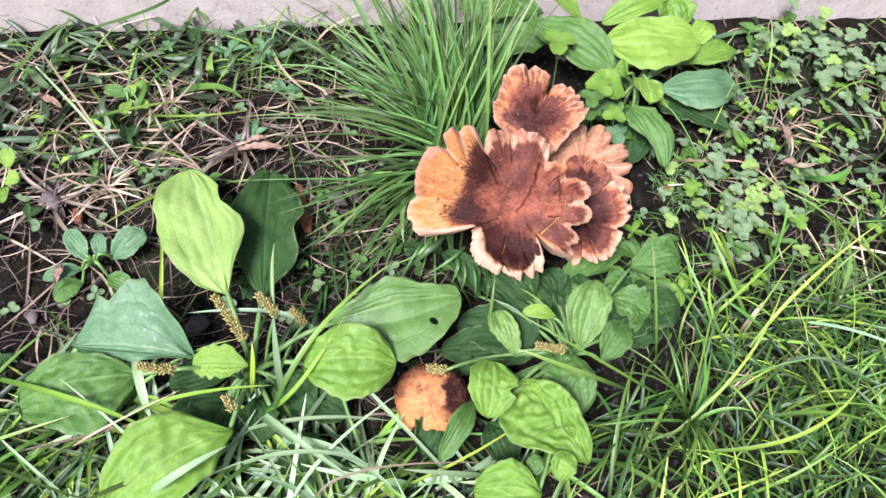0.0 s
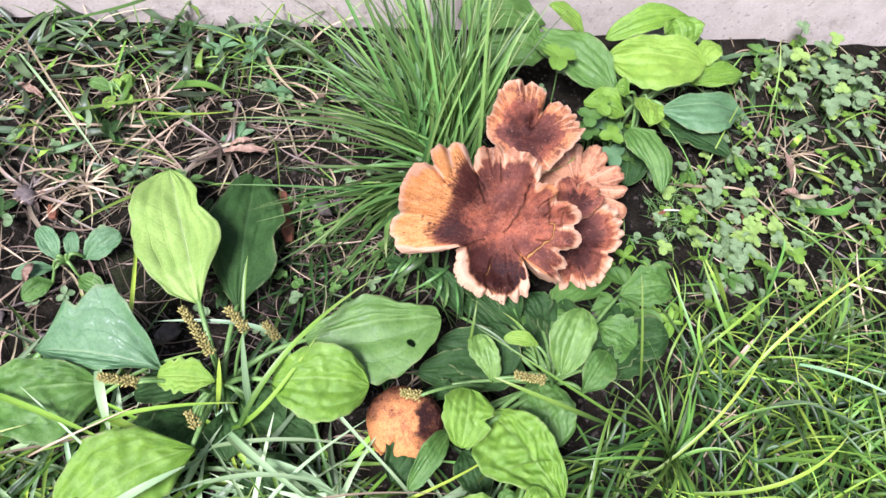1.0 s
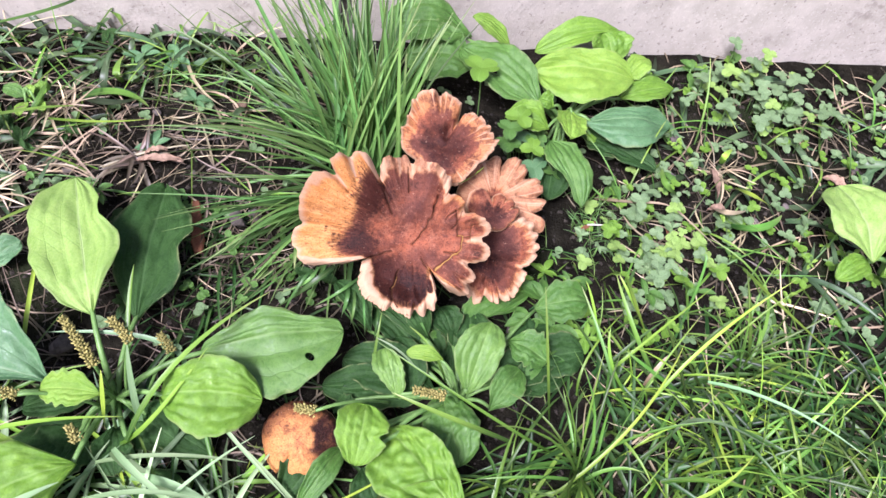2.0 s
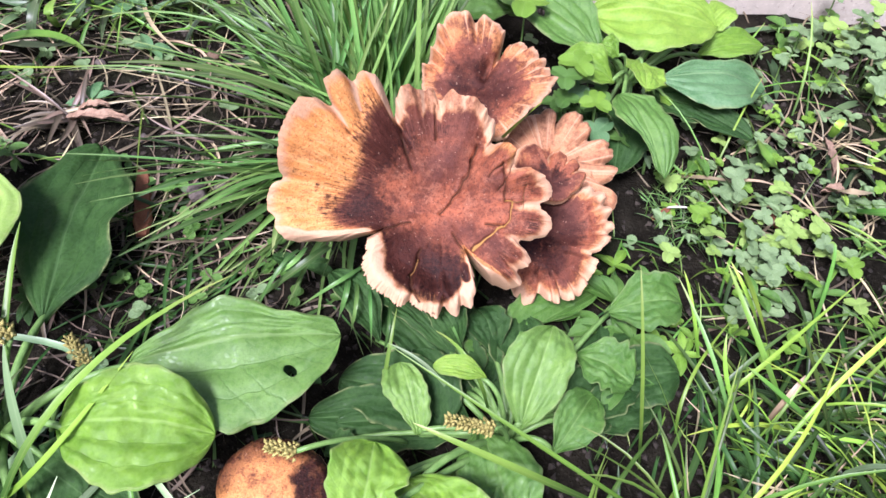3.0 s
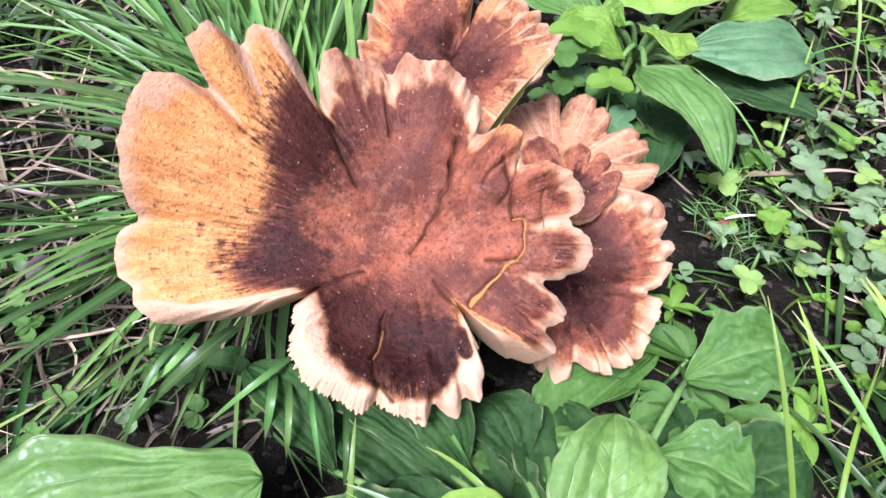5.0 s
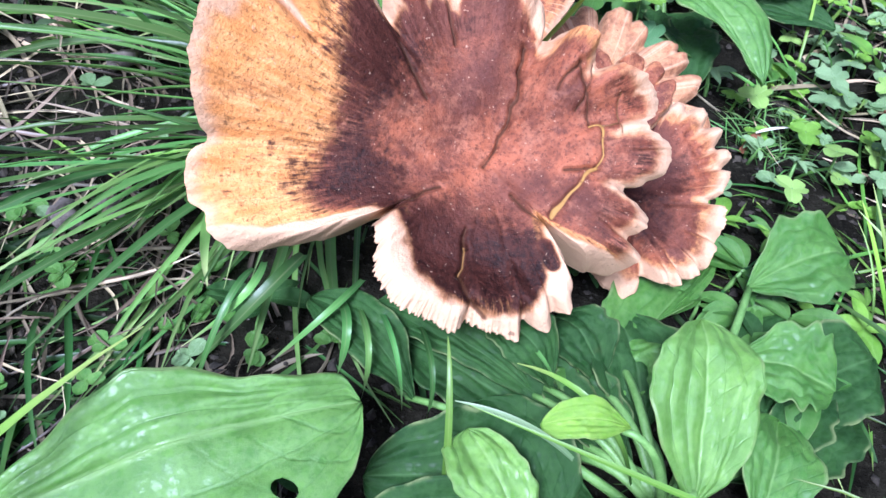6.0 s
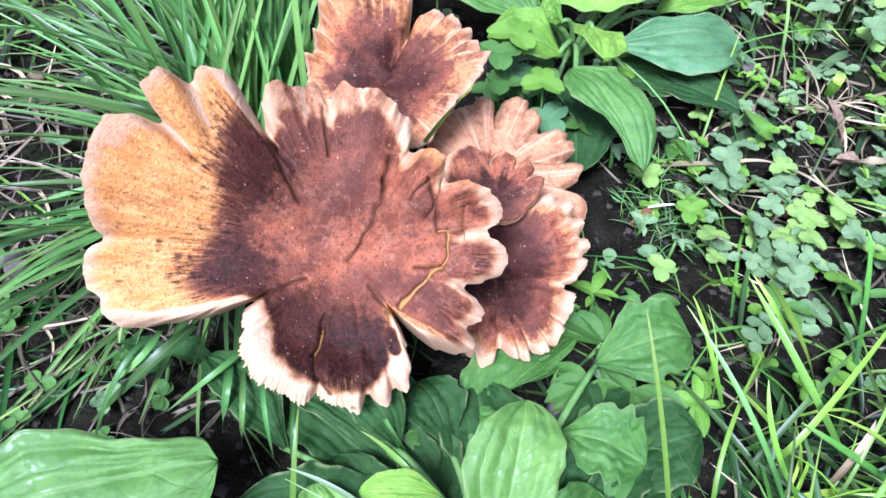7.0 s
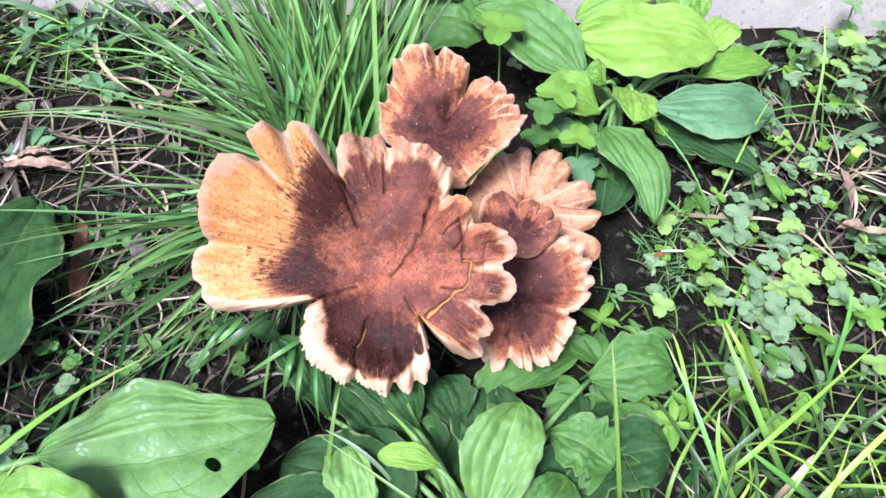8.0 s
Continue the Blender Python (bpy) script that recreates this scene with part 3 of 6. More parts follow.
def main_colours(A, R, E, rim, valley):
    r = R * 1000
    jag = np.array([swell(math.cos(a) * 5, math.sin(a) * 5, 5.0) for a in A[0]])[None, :]
    strength = round_about(A, ((0, 0.25), (30, 0.25), (60, 0.32), (80, 0.40), (95, 0.50), (112, 0.60), (128, 1.0), (150, 1.1), (163, 0.92), (172, 0.98), (185, 1.1), (205, 1.0), (240, 1.15), (285, 1.2), (300, 0.8), (320, 0.5), (340, 0.4)))
    begin = round_about(A, ((0, 27), (60, 26), (90, 26), (112, 26), (128, 25), (147, 24), (163, 27), (180, 23), (200, 20), (216, 19), (233, 16), (273, 15), (295, 19), (320, 25))) + 3 * jag
    end = round_about(A, ((0, 40), (60, 32), (75, 34), (100, 35), (114, 38), (121, 44), (129, 49), (142, 44), (156, 38), (166, 38), (175, 40), (184, 43), (190, 46), (196, 42), (200, 34), (207, 40), (295, 45), (320, 40))) + 5 * jag
    stray = np.array([5.0 * swell(q * math.cos(a) * 150, q * math.sin(a) * 150, 2.2) + 4.0 * swell(q * math.cos(a) * 330, q * math.sin(a) * 330, 6.1) for q, a in zip(R.ravel(), A.ravel())]).reshape(R.shape)
    r_torn = r + 0.30 * stray
    left, bottom, right = near(A, 162, 40), near(A, 255, 46), near(A, 350, 42)
    dark = strength * np.clip((r - begin + 7) / 14, 0, 1) * np.clip((end + 10 - r) / 20, 0, 1)
    dark = np.maximum(dark, 0.50 * right * step(E, 0.70, 0.84) * (1 - step(valley, 0.03, 0.3)))
    dark = np.maximum(dark, 0.55 * near(A, 178.5, 2) * np.exp(-((r - 51.5) / 1.1) ** 2))
    warm = left * np.clip((r - end + 6) / 10, 0, 1)
    warm = np.maximum(warm, 0.5 * step(E, 0.82, 0.97) * (1 - 0.5 * right) * (1 - 0.7 * near(A, 92, 30)))
    # where the flesh of the torn rim begins to show, round the cap
    torn = round_about(A, ((0, 70), (49, 70), (54, 33), (60, 31), (66, 34), (71, 38), (80, 40), (93, 39), (101, 37), (108, 39), (115, 42), (120, 40), (124, 36), (127, 40), (130, 75), (190, 75), (194, 63), (197, 54), (199, 44), (202, 31), (209, 26), (219, 27), (233, 32), (247, 35.5), (263, 37), (281, 37), (289, 33), (296, 25), (302, 21), (308, 20), (312, 25), (318, 34), (324, 60)))
    pale = step(r_torn, torn - 2.4, torn + 4.4) * round_about(A, ((0, 1), (60, 1), (69, 0.85), (80, 0.62), (90, 0.66), (100, 0.70), (106, 0.55), (113, 0.66), (121, 1)))
    pale = np.maximum(pale, 0.95 * right * step(E, 0.80, 0.98))
    warm = np.maximum(warm, 0.62 * step(r, torn - 4.5, torn - 0.5) * (1 - 0.85 * near(A, 92, 30)))
    pale = np.maximum(pale, step(E, 0.955, 1.0) * (0.45 + 0.35 * jag))
    pale = np.maximum(pale, 0.86 * left * step(E, 0.87, 1.0))
    # pale wedges that open towards the rim between the petals of the frill
    for at, inner, half in ((343.6, 26, 9.5), (8, 28, 7.5), (36.5, 27, 9.5), (328, 33, 5.0), (58.5, 26, 7.0), (20.5, 37, 3.6), (355.5, 39, 3.0), (107.5, 36, 4.0), (97, 34, 5.5), (86, 38, 4.0), (119, 37, 5.5), (72, 36, 6.5)):
        d = (np.degrees(A) - at + 0.5 * stray + 180) % 360 - 180
        opened = np.clip((r - inner) / (rim * 1000 - inner), 0.01, 1) ** 0.7
        pale = np.maximum(pale, 0.85 * np.exp(-(d / (half * opened)) ** 2) * step(r, inner - 2, inner + 6))
    # the pale fold beside the ochre lobe, and the one that parts the two upper petals
    for line, wide in ((((146, 61), (146.6, 55.4), (148, 49)), 0.0022), (((133.3, 62), (135.8, 56), (138.5, 50)), 0.0024)):
        pale = np.maximum(pale, np.exp(-(along(A, R, line) / (wide * np.clip((R - 0.046) / 0.012, 0.15, 1.2))) ** 2))
    pale = np.maximum(pale, 0.8 * near(A, 152, 6) * step(E, 0.84, 0.93))
    scar = np.exp(-(along(A, R, ((297.6, 26), (295.8, 30.8))) / 0.0017) ** 4)
    return np.maximum(dark, scar), pale * (1 - scar), warm * (1 - scar)


def side_colours(dark_to, pale_from, warmth=0.5, tan=0.5, rays=0.85):
    def made(A, R, E, rim, valley):
        spot = np.clip(0.5 + 0.5 * np.sin(A * 5.0 + 1.3), 0, 1)
        E = E + 0.10 * np.array([swell(math.cos(a) * 6, math.sin(a) * 6, dark_to * 9) for a in A[0]])[None, :] * (1 - E) * 4 * E
        dark = (1 - step(E, dark_to - 0.22, dark_to + 0.12)) * (0.72 + 0.25 * spot)
        warm = step(E, dark_to, dark_to + 0.2) * warmth
        pale = np.maximum(step(E, pale_from - 0.04, pale_from + 0.20) * 0.95, step(E, 0.62, 0.9) * step(valley, 0.30, 0.9) * 0.80)
        pale = np.maximum(pale, tan * step(E, dark_to - 0.05, dark_to + 0.25))
        # pale rays that run in from the rim
        ray = np.array([swell(math.cos(a) * 24, math.sin(a) * 24, dark_to * 7) + 0.5 * swell(math.cos(a) * 60, math.sin(a) * 60, tan * 7) for a in A[0]])[None, :]
        pale = np.maximum(pale, rays * step(E, dark_to - 0.05 - 0.25 * ray, dark_to + 0.45 - 0.25 * ray) * np.clip(0.25 + 1.6 * ray, 0, 1))
        return dark, pale, warm
    return made


SIDE_FRILL = [(309, 30, 3), (313, 40, 4), (318, 45, 4), (323, 45.5, 5), (330, 42.3, 6), (336, 43.4, 5.4), (340.8, 39.5, 5), (343.5, 36.1, 5.6), (348, 40.4, 5), (352, 45, 5), (357.6, 46.5, 6), (1.5, 45.5, 7.2), (7.9, 41.3, 8.6), (14, 47.1, 3), (17, 47.5, 2.5), (24, 44.2, 9), (30, 40.4, 11), (36, 35.8, 9), (40, 35.4, 10), (45, 37.2, 14), (51, 37.7, 13)]
UPPER_LOBE = [(56.5, 37.6, 3), (61, 41, -2), (66.5, 45, -3), (70, 44, 0), (73, 46.5, 2.5), (81, 47.8, 6), (87.6, 47.6, 6), (91.7, 49.5, 5), (97, 46.6, 1.5), (102, 51.7, 0.5), (105, 50, 2), (109, 50.1, 6), (112.5, 51.9, 11), (116, 51.3, 11.4), (120, 48.1, 9), (123, 43.7, 5)]
OCHRE_LOBE = [(126, 43.5, 7), (127.6, 53.9, 14), (129, 58, 21), (130.5, 60.7, 23.5), (133.5, 60.8, 24), (137, 65.3, 30), (142, 65.9, 30), (146.2, 60, 26), (149, 64.2, 27), (152.5, 68.7, 29.5), (157.4, 69.1, 29), (164, 69, 26), (170, 67.9, 22), (175, 66.6, 17), (177.3, 65.5, 15), (181, 69, 13), (185.3, 70.5, 11), (188.4, 70.3, 9), (191.2, 67.6, 9), (194.4, 68, 9), (198.3, 65.5, 9), (200.5, 61, 9), (202, 53, 9), (204, 46, 9), (206.5, 39, 10)]
LOWER_BOWL = [(208.5, 33, 9), (216.9, 35.4, 9), (220, 38.4, 9), (224.3, 41.1, 9), (233, 43.3, 10), (245.5, 43, 9.5), (253.2, 44.1, 9), (258, 41.2, 8.5), (267, 43.1, 8), (274, 45.3, 7.5), (278, 41.3, 7), (284.5, 45.2, 6.5), (288.7, 41.2, 6.5), (293.2, 42.8, 7), (297.2, 38.8, 8), (301.9, 31.5, 8), (306, 25.7, 7)]
# cracks and hollows of the large cap: the way of each as (angle, mm), its width and depth in metres, and how dark or fleshy it shows
DARK_CRACKS = (
    (((61.9, 30), (61.4, 23.6)), 0.00062, 0.0018, 1),
    (((61.4, 23.6), (58.2, 19.4), (55.4, 15), (48.7, 10.8), (48.9, 7.2), (41.8, 4.3), (267, 2)), 0.00042, 0.0013, 1),
    (((42.5, 30.7), (30.3, 28.1), (20.4, 26.5), (12.9, 26.8)), 0.00036, 0.001, 1),
    (((40, 23), (42, 31)), 0.0003, 0.0008, 1),
    (((25, 24), (31, 28), (38, 34)), 0.00026, 0.0007, 1),
    (((349.3, 18.4), (350.9, 24.9)), 0.0004, 0.001, 1),
    (((300.9, 10.5), (301.8, 15.2), (304.7, 19.1)), 0.0004, 0.0012, 1),
    (((252.8, 19.3), (252.6, 23.6)), 0.00036, 0.001, 1),
    (((100.1, 43.8), (101, 35.9), (102.4, 30.2)), 0.00036, 0.0014, 1),
    (((126.4, 35.6), (129.9, 26.1), (134, 20)), 0.00045, 0.0014, 1),
    (((208.3, 24.9), (208.3, 17.9), (210, 14)), 0.00045, 0.0012, 1),
)
FLESHY_SPLITS = (
    (((12.9, 26.8), (11.8, 29.6), (359, 28.1), (351.7, 26.5)), 0.00034, 0.0009, 1.8),
    (((351.7, 26.5), (346.2, 23.7), (329.8, 21.4), (313.3, 21.3)), 0.00058, 0.0011, 1.9),
    (((11.8, 29.6), (10.5, 34.3), (23.4, 36.4)), 0.00026, 0.0007, 1.5),
    (((10.5, 34.3), (5, 34)), 0.00026, 0.0006, 1.5),
    (((252.6, 23.6), (254.9, 29.1), (253, 31)), 0.00052, 0.0014, 1.5),
    (((253, 31), (256.8, 35.9), (261.8, 39.1)), 0.0006, 0.0016, 1.2),
)
HOLLOWS = (
    (((125, 42), (128, 30), (131, 25)), 0.004, 0.0016, 0),
    (((62, 34), (60, 22), (50, 10)), 0.004, 0.0022, 0),
    (((308, 24), (305, 15)), 0.0044, 0.0014, 0),
    (((207, 30), (207, 20)), 0.0044, 0.0014, 0),
    (((146, 61), (146.6, 55.4), (148.5, 48)), 0.0013, 0.003, 0),
    (((133.3, 62), (135.8, 56), (138.5, 50)), 0.0016, 0.003, 0),
)
mushroom("large brown mushroom with dark ring, ochre lobe and frilled cream rim", (0.0956, 0.3035, 0.0640), (0.0150, -0.5761, 0.8172), SIDE_FRILL + UPPER_LOBE + OCHRE_LOBE + LOWER_BOWL,
    notches=((124.8, 42, 1.3), (207.6, 30, 1.2), (307.5, 23, 1.6), (58.5, 36, 2.4), (36.5, 35, 2.6), (8, 40.5, 2.4), (343.6, 35.5, 2.6), (328, 41, 1.6), (97, 46, 2.0), (258, 40.8, 1.2), (278.2, 40.5, 1.2), (288.7, 40.8, 1.2), (177.3, 65, 1.2), (146.2, 59, 1.2), (133.5, 60, 1.4)),
    bottom=-4.0, power=((0, 0.8), (40, 1.0), (62, 2.2), (85, 2.8), (112, 2.6), (128, 1.6), (146, 1.25), (165, 1.7), (180, 2.3), (198, 1.4), (215, 1.3), (250, 1.5), (290, 1.2), (320, 0.9)),
    roll=((0, 2), (112, 2), (124, 0.5), (142, 0.3), (160, 0.6), (186, 1.8), (193, 3), (197, 5), (201, 9), (206, 14), (208.5, 10), (211, 3), (230, 3), (300, 2.5), (307, 8), (311, 17), (317, 15), (322, 3)), leans=((128.2, 2.2, -3.8),),
    teeth=(238, 30), shape=main_shape, fine=True, frill=0.0030, frill_from=0.66, colours=main_colours, foot=(0.0, 0.035), stem_radius=0.013,
    cracks=DARK_CRACKS + FLESHY_SPLITS + HOLLOWS)
mushroom("brown mushroom cap folded into two upright frilled lobes", (0.1073, 0.3717, 0.0700), (-0.1507, -0.4219, 0.8940), [(316, 25, 2), (334.6, 26.5, 4), (350, 30.6, 3), (0, 34.6, 4), (7.8, 37.6, 6), (14, 35, 6), (21.8, 34.8, 7), (36.8, 33.3, 6), (47.9, 31.2, 5), (56, 28.5, 2), (61.5, 26, -3), (66.6, 33.3, 3), (76, 34.5, 5), (84, 35.9, 8), (91, 36.4, 5), (97, 37.6, 9), (111.6, 37.4, 11), (117.6, 35.5, 8), (128.5, 32.9, 3), (137, 30.2, -2), (148, 30.2, -4), (165, 27, -6), (200, 17, -6), (276, 22, -3), (301, 26, 0)],
    notches=((61.5, 23, 3.0), (11, 34.5, 1.6), (20, 33.5, 1.5), (29, 32.8, 1.5), (91, 35.5, 2.0), (42, 31.6, 1.4)), bottom=-4.0, power=((0, 0.9), (60, 1.6), (100, 1.3), (150, 1.6)), roll=((0, 2.2), (20, 3), (340, 2), (100, 2.5), (140, 4)), ruffle=(134, 24, 4.6, 25),
    cracks=((((61.5, 27), (64, 18), (70, 10)), 0.0013, 0.0026, 0.5), (((30, 16), (62, 12), (100, 8)), 0.006, 0.0030, 0), (((91, 36), (90, 30), (88, 25)), 0.0011, 0.0016, 0), (((11, 36), (14, 29), (20, 23)), 0.0009, 0.0014, 0), (((20, 35), (23, 28), (28, 23)), 0.0009, 0.0014, 0)),
    colours=side_colours(0.56, 0.82, 0.42, 0.52), foot=(0.0, 0.01), frill=0.0030)
mushroom("dark centred brown mushroom with a pale frilled rim", (0.1462, 0.3193, 0.0340), (0.0803, -0.4215, 0.9033), [(62.4, 28.5, 4), (55.7, 33.5, 5), (43.2, 34.6, 7), (36, 33, 6), (30.5, 32.8, 8), (24, 31.6, 7), (18.2, 31.8, 8), (5.9, 29.5, 8.5), (352, 25, 11), (345, 22.4, 11), (336, 25, 14), (327, 25.9, 14.5), (312, 28.6, 12), (303, 31.6, 8), (295, 31.3, 7), (289.8, 28.8, 8), (284.4, 31.9, 9.5), (277.4, 30.8, 9), (270.8, 26.3, 5), (266, 31.5, 2), (260, 33, -1), (253, 30.1, -3), (241.7, 26.6, -4), (200, 26, -4), (154, 24, -2), (113, 28, 0), (85, 27, 3)],
    notches=((345, 21.8, 2.4), (290, 28.4, 1.6), (270.8, 26, 2.0), (303, 30, 1.2), (318, 27.5, 1.6), (24, 31, 1.6), (11, 29.8, 1.6), (37, 32.4, 1.4), (50, 33, 1.4), (281, 30.4, 1.0)), bottom=-3.0, power=((0, 1.5), (90, 1.3), (200, 1.3), (270, 2.2), (300, 1.9)), roll=((0, 2.2), (90, 2), (240, 3), (300, 3)),
    cracks=((((345, 23), (342, 17), (338, 12)), 0.0009, 0.0016, 0.4), (((270.8, 27), (272, 20), (274, 16)), 0.0010, 0.0018, 0.3), (((290, 29), (291, 23)), 0.0008, 0.0014, 0), (((318, 28), (316, 20)), 0.0009, 0.0014, 0), (((24, 32), (26, 24)), 0.0008, 0.0012, 0), (((37, 33), (38, 25)), 0.0008, 0.0012, 0), (((11, 30), (14, 22)), 0.0008, 0.0012, 0)),
    colours=side_colours(0.64, 0.74, 0.40, 0.62), foot=(-0.008, 0.014), frill=0.0026)
mushroom("pinkish brown mushroom with rounded petal lobes", (0.1465, 0.3588, 0.0400), (0.2196, -0.2995, 0.9285), [(342, 40, 4), (348.2, 38.5, 6), (353, 35.5, 7), (356.3, 31, 6), (1.7, 33.6, 8), (10.1, 35.7, 8), (17.5, 33.4, 6), (22, 35.6, 7), (30, 36.6, 7), (36.8, 35.8, 6), (45.7, 32, 4), (52, 34.4, 5), (63, 37, 4), (70, 35.8, 4), (77, 33.2, 3), (81, 29.8, -1), (87, 30.6, 2.5), (94.6, 30.8, 3), (105.6, 27.6, 2), (158, 24, 0), (217, 25.8, 0), (267, 24, 0), (323, 27, 0)],
    notches=((356.3, 30, 2.2), (17.5, 32.6, 2.0), (45.7, 31, 2.2), (81, 28.4, 2.6), (61, 36, 1.2), (31, 36, 1.2)), bottom=0.0, power=((0, 1.4),), roll=((0, 2.4),),
    cracks=((((45.7, 33), (46, 24), (50, 17)), 0.0010, 0.0018, 0.2), (((17.5, 34), (19, 25), (24, 18)), 0.0010, 0.0018, 0.2), (((356.3, 32), (2, 24)), 0.0010, 0.0018, 0.2), (((81, 30), (80, 22)), 0.0012, 0.0020, 0)),
    colours=side_colours(0.10, 0.86, 0.34, 0.66), foot=(-0.01, 0.008), frill=0.0030)
mushroom("young dark brown mushroom with two rounded petals", (0.1466, 0.3382, 0.0500), (0.1002, -0.4208, 0.9016), [(145, 22, 4), (128.5, 20.6, 5), (116, 16.4, 5), (109.7, 12.2, 1), (101.4, 13.4, 6), (88, 14.2, 7), (74.5, 13.9, 6), (66, 13.2, 5), (55, 15, 6), (40.3, 14.8, 5), (34, 13.8, 4), (25.5, 16.5, 4), (5.3, 13.6, 3), (337.6, 10.4, 1), (264, 9, 0), (198, 15, 0), (167, 20, 3)],
    notches=((109.7, 11.5, 4.0), (34, 13.2, 2.5), (64, 12.8, 2.5)), bottom=0.0, power=((0, 1.2),), roll=((0, 2.2),), colours=side_colours(0.56, 0.84, 0.24, 0.40, 0.45), foot=(-0.006, 0.01), frill=0.0026, stem_radius=0.006)
mushroom("small rusty brown mushroom half hidden under plantain leaves", (0.0437, 0.1882, 0.0300), (-0.1001, -0.3505, 0.9312), [(12, 23.1, -6), (40, 22, -5), (63, 20.4, -6), (120, 21.9, -5), (158, 22.6, -5), (193, 21.4, -6), (236, 22.3, -6), (246, 14, -4), (256, 21, -6), (277, 19.6, -5), (300, 22, -6), (318, 18, -5), (338, 22.3, -6)],
    notches=((246, 13, 4.0),), bottom=3.0, power=((0, 2.0),), colours=lambda A, R, E, rim, valley: (np.maximum(0.95 * near(A, 5, 48) * step(E, 0.30, 0.5), 0.75 * near(A, 115, 72) * step(E, 0.40, 0.9)), np.maximum(0.6 * near(A, 318, 8) * step(E, 0.5, 0.9), 0.35 * near(A, 262, 22) * step(E, 0.5, 0.9)), 0.58 + 0.2 * near(A, 235, 60) * step(E, 0.2, 0.8)), foot=(0.0, 0.004), frill=0.0010, stem_radius=0.007, roll=((0, 3),))


# ---- broad-leaved plants ----
def plantain_leaf(plant, base, tip, width, arch=0.008, tone="mid", roll=0.0, teeth=0.0, hole=None, bite=None, pucker=0.00006, round_=0.0, point=0.0, petiole=True, sides=None, ridge=1.0):
    """A plantain leaf blade with sunken veins and wavy edge, and its stalk down to the crown of the plant. It is ovate,
    or has the half widths in mm that sides gives for its two edges."""
    base, tip = np.asarray(base, float), np.asarray(tip, float)
    rng = np.random.RandomState(int(1e5 * abs(base[0] + 3 * tip[1])) % 99991)
    ph = rng.uniform(0, 6.28, 6)
    d = tip - base
    length = np.linalg.norm(d)
    d = d / length
    s = unit(np.cross(d, (0, -0.3, 0.954)))
    m = np.cross(s, d)
    a = radians(roll)
    s, m = math.cos(a) * s + math.sin(a) * m, math.cos(a) * m - math.sin(a) * s
    keel, bend = rng.uniform(0.08, 0.34), rng.uniform(-0.28, 0.28)
    nu, nv = 60, 37
    us, vs = np.linspace(0, 1, nu), np.linspace(-1, 1, nv)
    if sides is not None:
        us = 0.5 * us + 0.5 * (0.5 - 0.5 * np.cos(math.pi * us))
        at = (0, 0.03, 0.1, 0.2, 0.32, 0.45, 0.58, 0.7, 0.82, 0.92, 0.98, 1.0)
        soft = np.exp(-(np.linspace(-2, 2, 9)) ** 2)
        edges = []
        for row in sides:
            wide = np.interp(np.linspace(-0.05, 1.05, 221), at, (0.8, *row, 0.3))
            edges.append(np.interp(us, np.linspace(-0.05, 1.05, 221), np.convolve(np.pad(wide, 4, mode="edge"), soft / soft.sum(), "valid")) / 1000)
    top_rows, along, across = [], [], []
    for row, u in enumerate(us):
        full = (u ** (0.62 - 0.1 * round_) * (1 - u) ** (0.54 - 0.08 * round_ + 0.16 * point)) / (0.45 + 0.05 * round_ - 0.04 * point)
        half = 0.5 * width * max(full, 0.0) * min(1.0, 0.42 + 2.2 * u + 0.5 * round_)
        half *= 1 + teeth * math.sin(u * 27 + ph[0] + 1.5 * math.sin(u * 9)) * math.sin(math.pi * u) + 0.035 * math.sin(u * 17 + ph[1]) + 0.02 * math.sin(u * 39 + ph[5])
        sag = arch * 4 * u * (1 - u)
        sway = 0.025 * length * math.sin(math.pi * u + ph[2] * 0.3) if sides is None else 0.0
        for v in vs:
            h = half
            if sides is not None:
                h = edges[0 if v < 0 else 1][row] * (1 + teeth * math.sin(u * 34 + ph[0]) + 0.02 * math.sin(u * 39 + ph[5]))
            if bite is not None and v * bite[1] > 0:
                h = half * (1 - bite[3] * math.exp(-((u - bite[0]) / bite[2]) ** 4) * (0.85 + 0.15 * math.sin(u * 60)))
            w = v * h
            lift = keel * abs(w) + bend * w * u + 0.16 * abs(v) ** 3 * half * (math.sin(u * 11 + ph[3] + (1.2 if v > 0 else 0)) * 0.6)
            veins = sum(math.exp(-((abs(v) - k) / 0.06) ** 2) for k in (0.0, 0.33, 0.65))
            lift -= 0.00068 * ridge * veins * math.sin(math.pi * u) ** 0.5 * min(1.0, width / 0.03)
            lift += pucker * (1.6 * swell(u * 13 + 2 * abs(v), v * 5.5, base[0] * 70) + math.sin(u * 40 + 8 * abs(v) + ph[4]) * swell(u * 5, v * 4, 3.3)) * math.sin(math.pi * u)
            lift += 0.0038 * min(1.0, width / 0.042) * swell(base[0] * 40 + u * 3.0, v * 1.9, tip[1] * 40) + 0.0010 * min(1.0, width / 0.042) * swell(base[1] * 40 + u * 11, v * 6, tip[0] * 40)
            top_rows.append(base + d * (length * u) + s * (w + sway) + m * lift + np.array((0, 0, sag)))
            along.append(u)
            across.append(v)
    V = np.array(top_rows)
    count = nu * nv
    faces = []
    for i in range(nu - 1):
        for k in range(nv - 1):
            q = (i * nv + k, i * nv + k + 1, (i + 1) * nv + k + 1, (i + 1) * nv + k)
            if hole is not None:
                at = base + d * (length * hole[0]) + s * hole[1] * width / 2
                mid = V[list(q)].mean(0) - at
                if math.hypot(mid @ d, mid @ s) < hole[2]:
                    continue
            faces.append(q)
